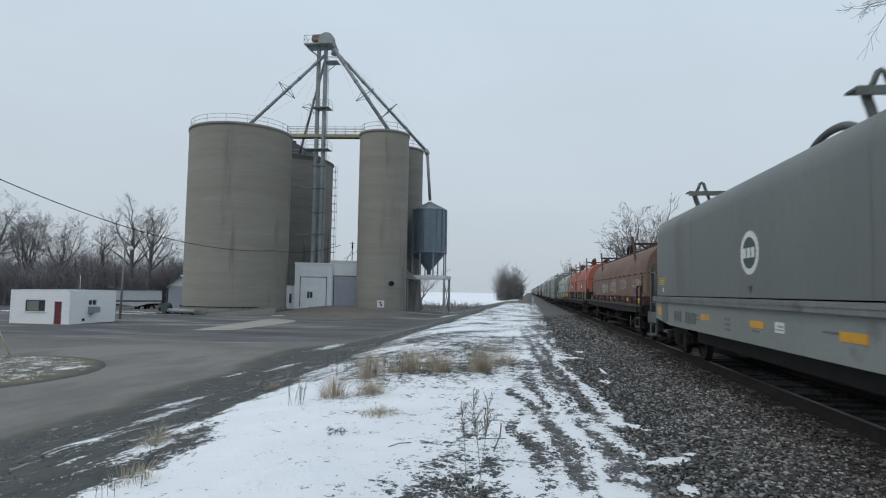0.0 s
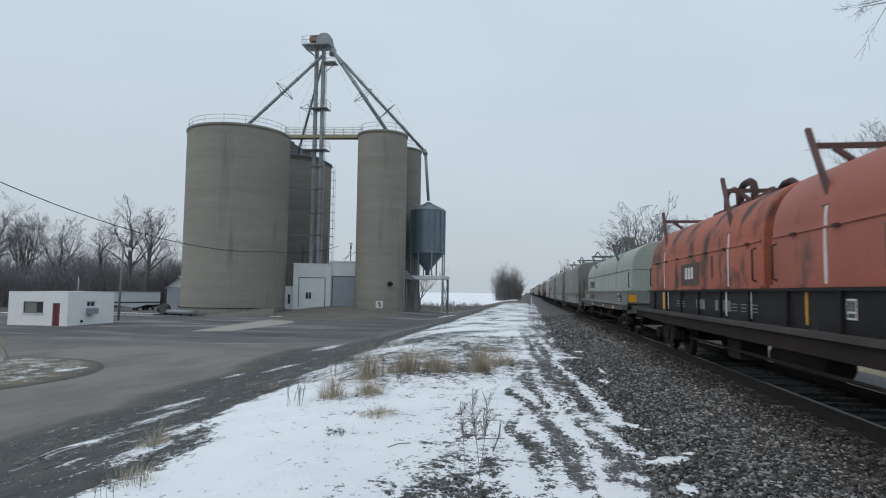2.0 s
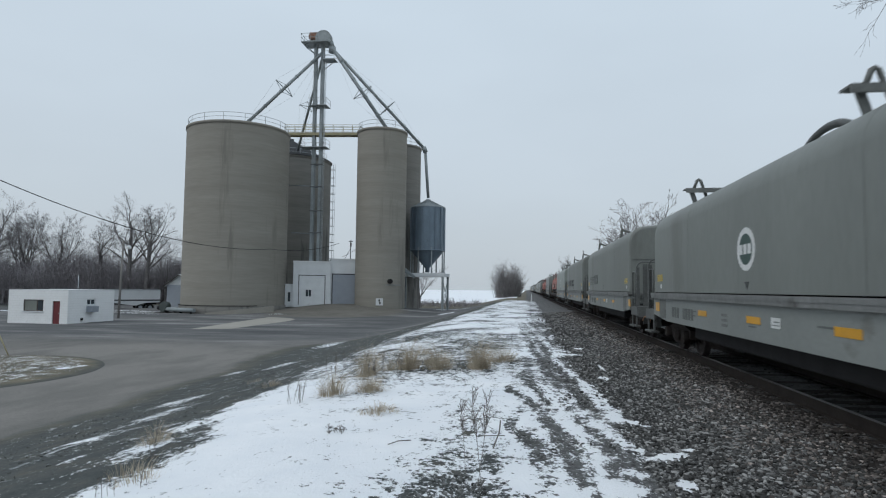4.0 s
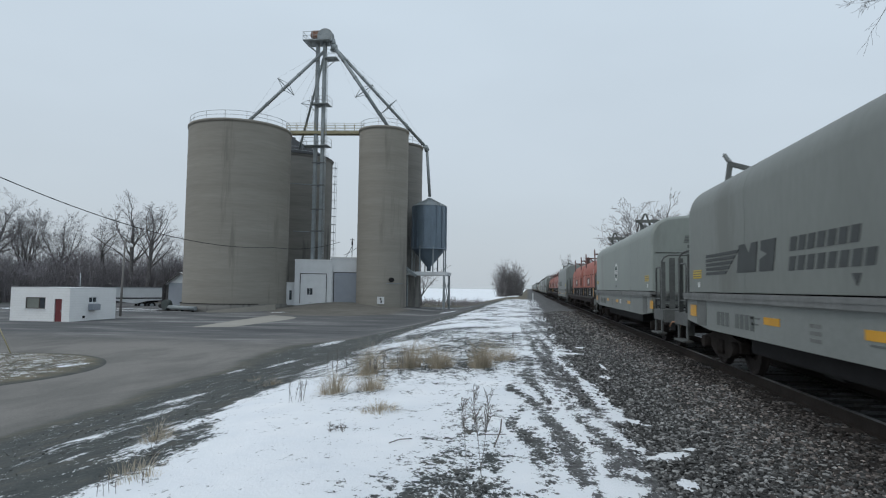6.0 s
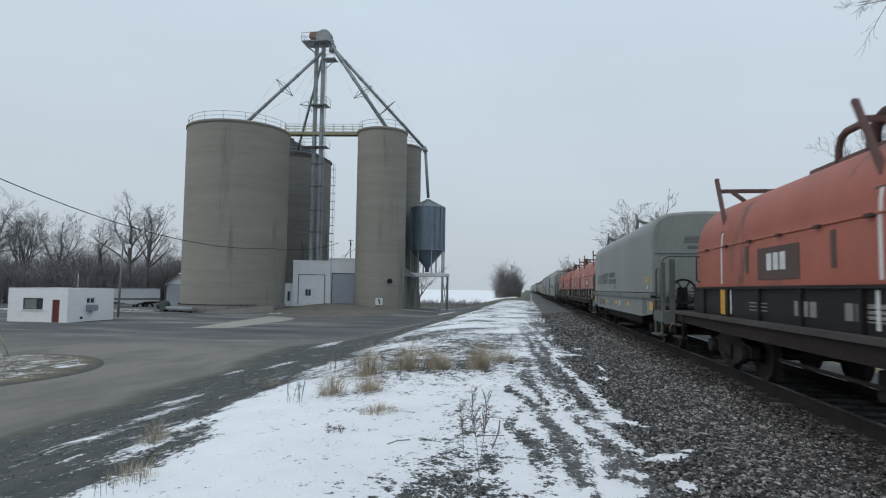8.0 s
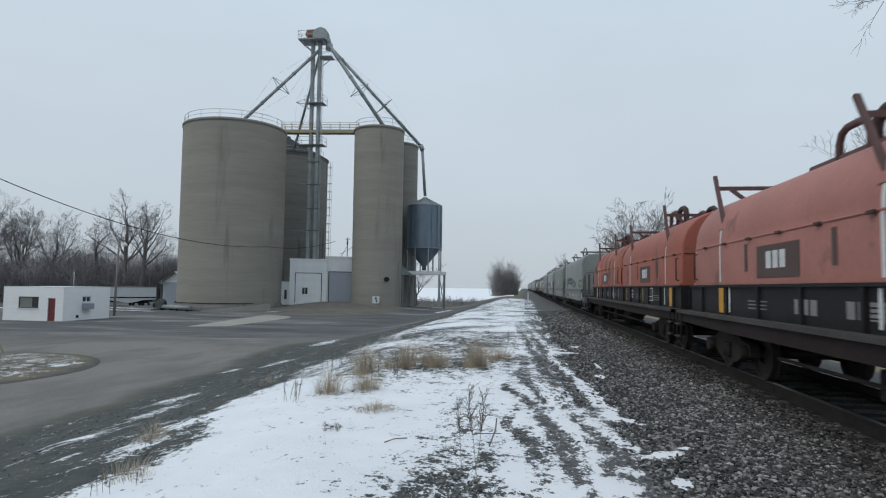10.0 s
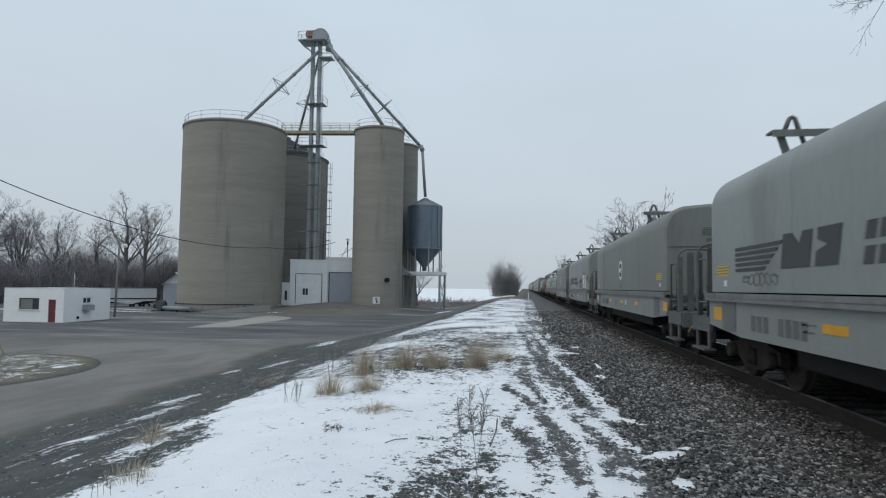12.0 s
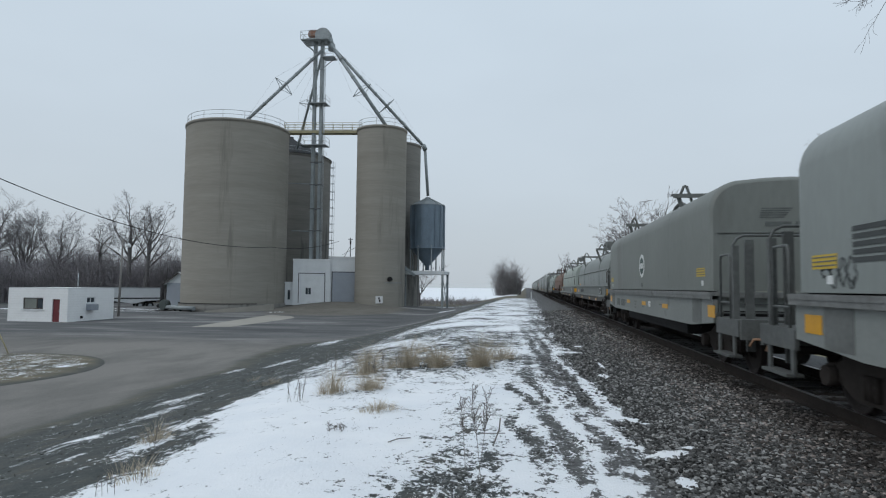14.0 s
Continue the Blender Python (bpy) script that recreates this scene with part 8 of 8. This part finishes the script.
def guy_guard():
    ob = thing("guy_wire", "guy wire with a yellow-brown guard on the grass island", "wire", at=pose(-22.6, 24.4, -1.45))
    bm = NB()
    tube(bm, (0, 0, -0.1), (-1.3, 0.1, 2.0), 0.028, 8)
    part("guard", bm, M_YELLOW_STEEL, ob, "faded yellow guard")
    bm = NB()
    tube(bm, (-1.25, 0.1, 1.92), (-6.5, 0.5, 10.0), 0.012, 5)
    part("wire", bm, M_WIRE, ob)


guy_guard()


# ---- loose stone and ties ----
def stones(name, label, places, material):
    """Crushed stone in one mesh: squashed, jittered twenty-faced lumps."""
    t = (1 + 5 ** 0.5) / 2
    ico = np.array([(-1, t, 0), (1, t, 0), (-1, -t, 0), (1, -t, 0), (0, -1, t), (0, 1, t), (0, -1, -t), (0, 1, -t), (t, 0, -1), (t, 0, 1), (-t, 0, -1), (-t, 0, 1)]) / math.hypot(1, t)
    tri = np.array([(0, 11, 5), (0, 5, 1), (0, 1, 7), (0, 7, 10), (0, 10, 11), (1, 5, 9), (5, 11, 4), (11, 10, 2), (10, 7, 6), (7, 1, 8), (3, 9, 4), (3, 4, 2), (3, 2, 6), (3, 6, 8), (3, 8, 9), (4, 9, 5), (2, 4, 11), (6, 2, 10), (8, 6, 7), (9, 8, 1)])
    rs = np.random.RandomState(12)
    n = len(places)
    P = np.array(places)
    V = ico[None] * (1 + rs.uniform(-0.40, 0.40, (n, 12, 1)))
    V = V * rs.uniform(0.55, 1.45, (n, 1, 3)) * np.array([1, 1, 0.62])
    a = rs.uniform(0, 6.283, n)
    ca, sa = np.cos(a)[:, None], np.sin(a)[:, None]
    X = V[:, :, 0] * ca - V[:, :, 1] * sa
    Y = V[:, :, 0] * sa + V[:, :, 1] * ca
    V = np.stack([X, Y, V[:, :, 2]], 2) * P[:, None, 3:4] + P[:, None, :3]
    T = (tri[None] + 12 * np.arange(n)[:, None, None]).reshape(-1, 3)
    me = bpy.data.meshes.new(name)
    me.from_pydata(V.reshape(-1, 3).tolist(), [], T.tolist())
    me.materials.append(material)
    return tagged(new(name, me), label, "gravel", kind="stuff")


def ballast():
    rs = random.Random(31)
    out = []
    for n, y0, y1, s0, s1 in ((2500, -5.0, 2.6, 0.018, 0.038), (36000, 2.6, 11.0, 0.010, 0.029), (22000, 11.0, 22.0, 0.015, 0.032), (11000, 22.0, 48.0, 0.028, 0.05)):
        for _ in range(n):
            y = rs.uniform(y0, y1)
            x = 0.7 + 3.05 * rs.random() ** 0.72
            edge = 1.15 + 0.35 * noise.noise((x * 1.3, y * 0.7, 2)) + 0.25 * noise.noise((x * 3, y * 2, 4))
            if x < edge and rs.random() > 0.12 or x > 3.5 and rs.random() > 0.35 or x < 2.0 and y < 20 and ground_masks(x, y)[1] > 0.52 and rs.random() > 0.06:
                continue
            s = rs.uniform(s0, s1)
            out.append((x, y, terrain(x, y) + 0.25 * s + 0.02 * rs.random(), s))
    for _ in range(3500):
        y, x = rs.uniform(3, 26), rs.uniform(3.75, 6.4)
        out.append((x, y, 0.035 + 0.02 * rs.random(), rs.uniform(0.02, 0.045)))
    for _ in range(6500):                        # fouled stone round the tie ends
        y, x = rs.uniform(2.6, 24), rs.uniform(3.4, 4.25)
        out.append((x, y, 0.055 + 0.035 * rs.random() * smoothstep(4.2, 3.5, x), rs.uniform(0.014, 0.036)))
    for _ in range(1500):                        # strays thrown onto the snow edge
        y = rs.uniform(3.5, 22)
        x = 1.2 - abs(rs.gauss(0, 0.55))
        s = rs.uniform(0.010, 0.028)
        out.append((x, y, terrain(x, y) + 0.012, s))
    oily = [p[0] + 0.4 * noise.noise((p[0] * 2, p[1], 0)) + rs.gauss(0, 0.22) > 3.30 for p in out]
    near = [p for p, k in zip(out, oily) if k]
    grey = [p for p, k in zip(out, oily) if not k]
    rusty = [rs.random() < 0.38 * smoothstep(2.0, 2.9, p[0] + rs.gauss(0, 0.2)) for p in grey]
    stones("track_ballast", "crushed grey and dark ballast stone along the track", [p for p, k in zip(grey, rusty) if not k], M_STONE)
    stones("rusty_ballast", "rust-tinged ballast stone beside the tie ends", [p for p, k in zip(grey, rusty) if k], M_STONE_RUST)
    stones("oily_ballast", "oil-blackened ballast stone between and beside the rails", near, M_STONE_OILY)
    out = []
    for _ in range(2600):
        y = rs.uniform(3.5, 26)
        x = rs.uniform(-9.5, -4.0)
        s = rs.uniform(0.008, 0.022)
        out.append((x, y, terrain(x, y) + 0.008, s))
    stones("verge_gravel", "dark gravel and clods on the verge beside the road", out, M_CLOD)
    out = []
    while len(out) < 2600:
        y, x = rs.uniform(4.4, 12.5), rs.uniform(-1.9, 1.35)
        if ground_masks(x, y)[1] < 0.46:
            s = rs.uniform(0.006, 0.020)
            out.append((x, y, terrain(x, y) + 0.012, s))
    stones("bare_earth_clods", "small stones and frozen clods in bare earth between snow", out, M_EARTHCLOD)


M_EARTHCLOD = mat("grey_earth_clod", (0.135, 0.14, 0.138), 0.95, 0, 0.2, 6, 60, 0.2, island=0.5)
M_CLOD = mat("dark_clod", (0.105, 0.108, 0.102), 0.95, 0, 0.2, 6, 60, 0.2, island=0.45)
ballast()


def ties():
    bm = NB()
    box(bm, -1.3, 1.3, -0.115, 0.115, -0.11, 0.07, bev=0.012)
    first = part("tie", bm, M_WOODTIE, track)
    rs = random.Random(2)
    first.location = (0, -6, 0)
    for i in range(1, 290):
        o = first.copy()
        scene.collection.objects.link(o)
        o.location = (rs.uniform(-0.05, 0.05), -6 + i * 0.535, rs.uniform(-0.012, 0.008))
        o.rotation_euler = (0, 0, rs.uniform(-0.015, 0.015))


ties()


motions()
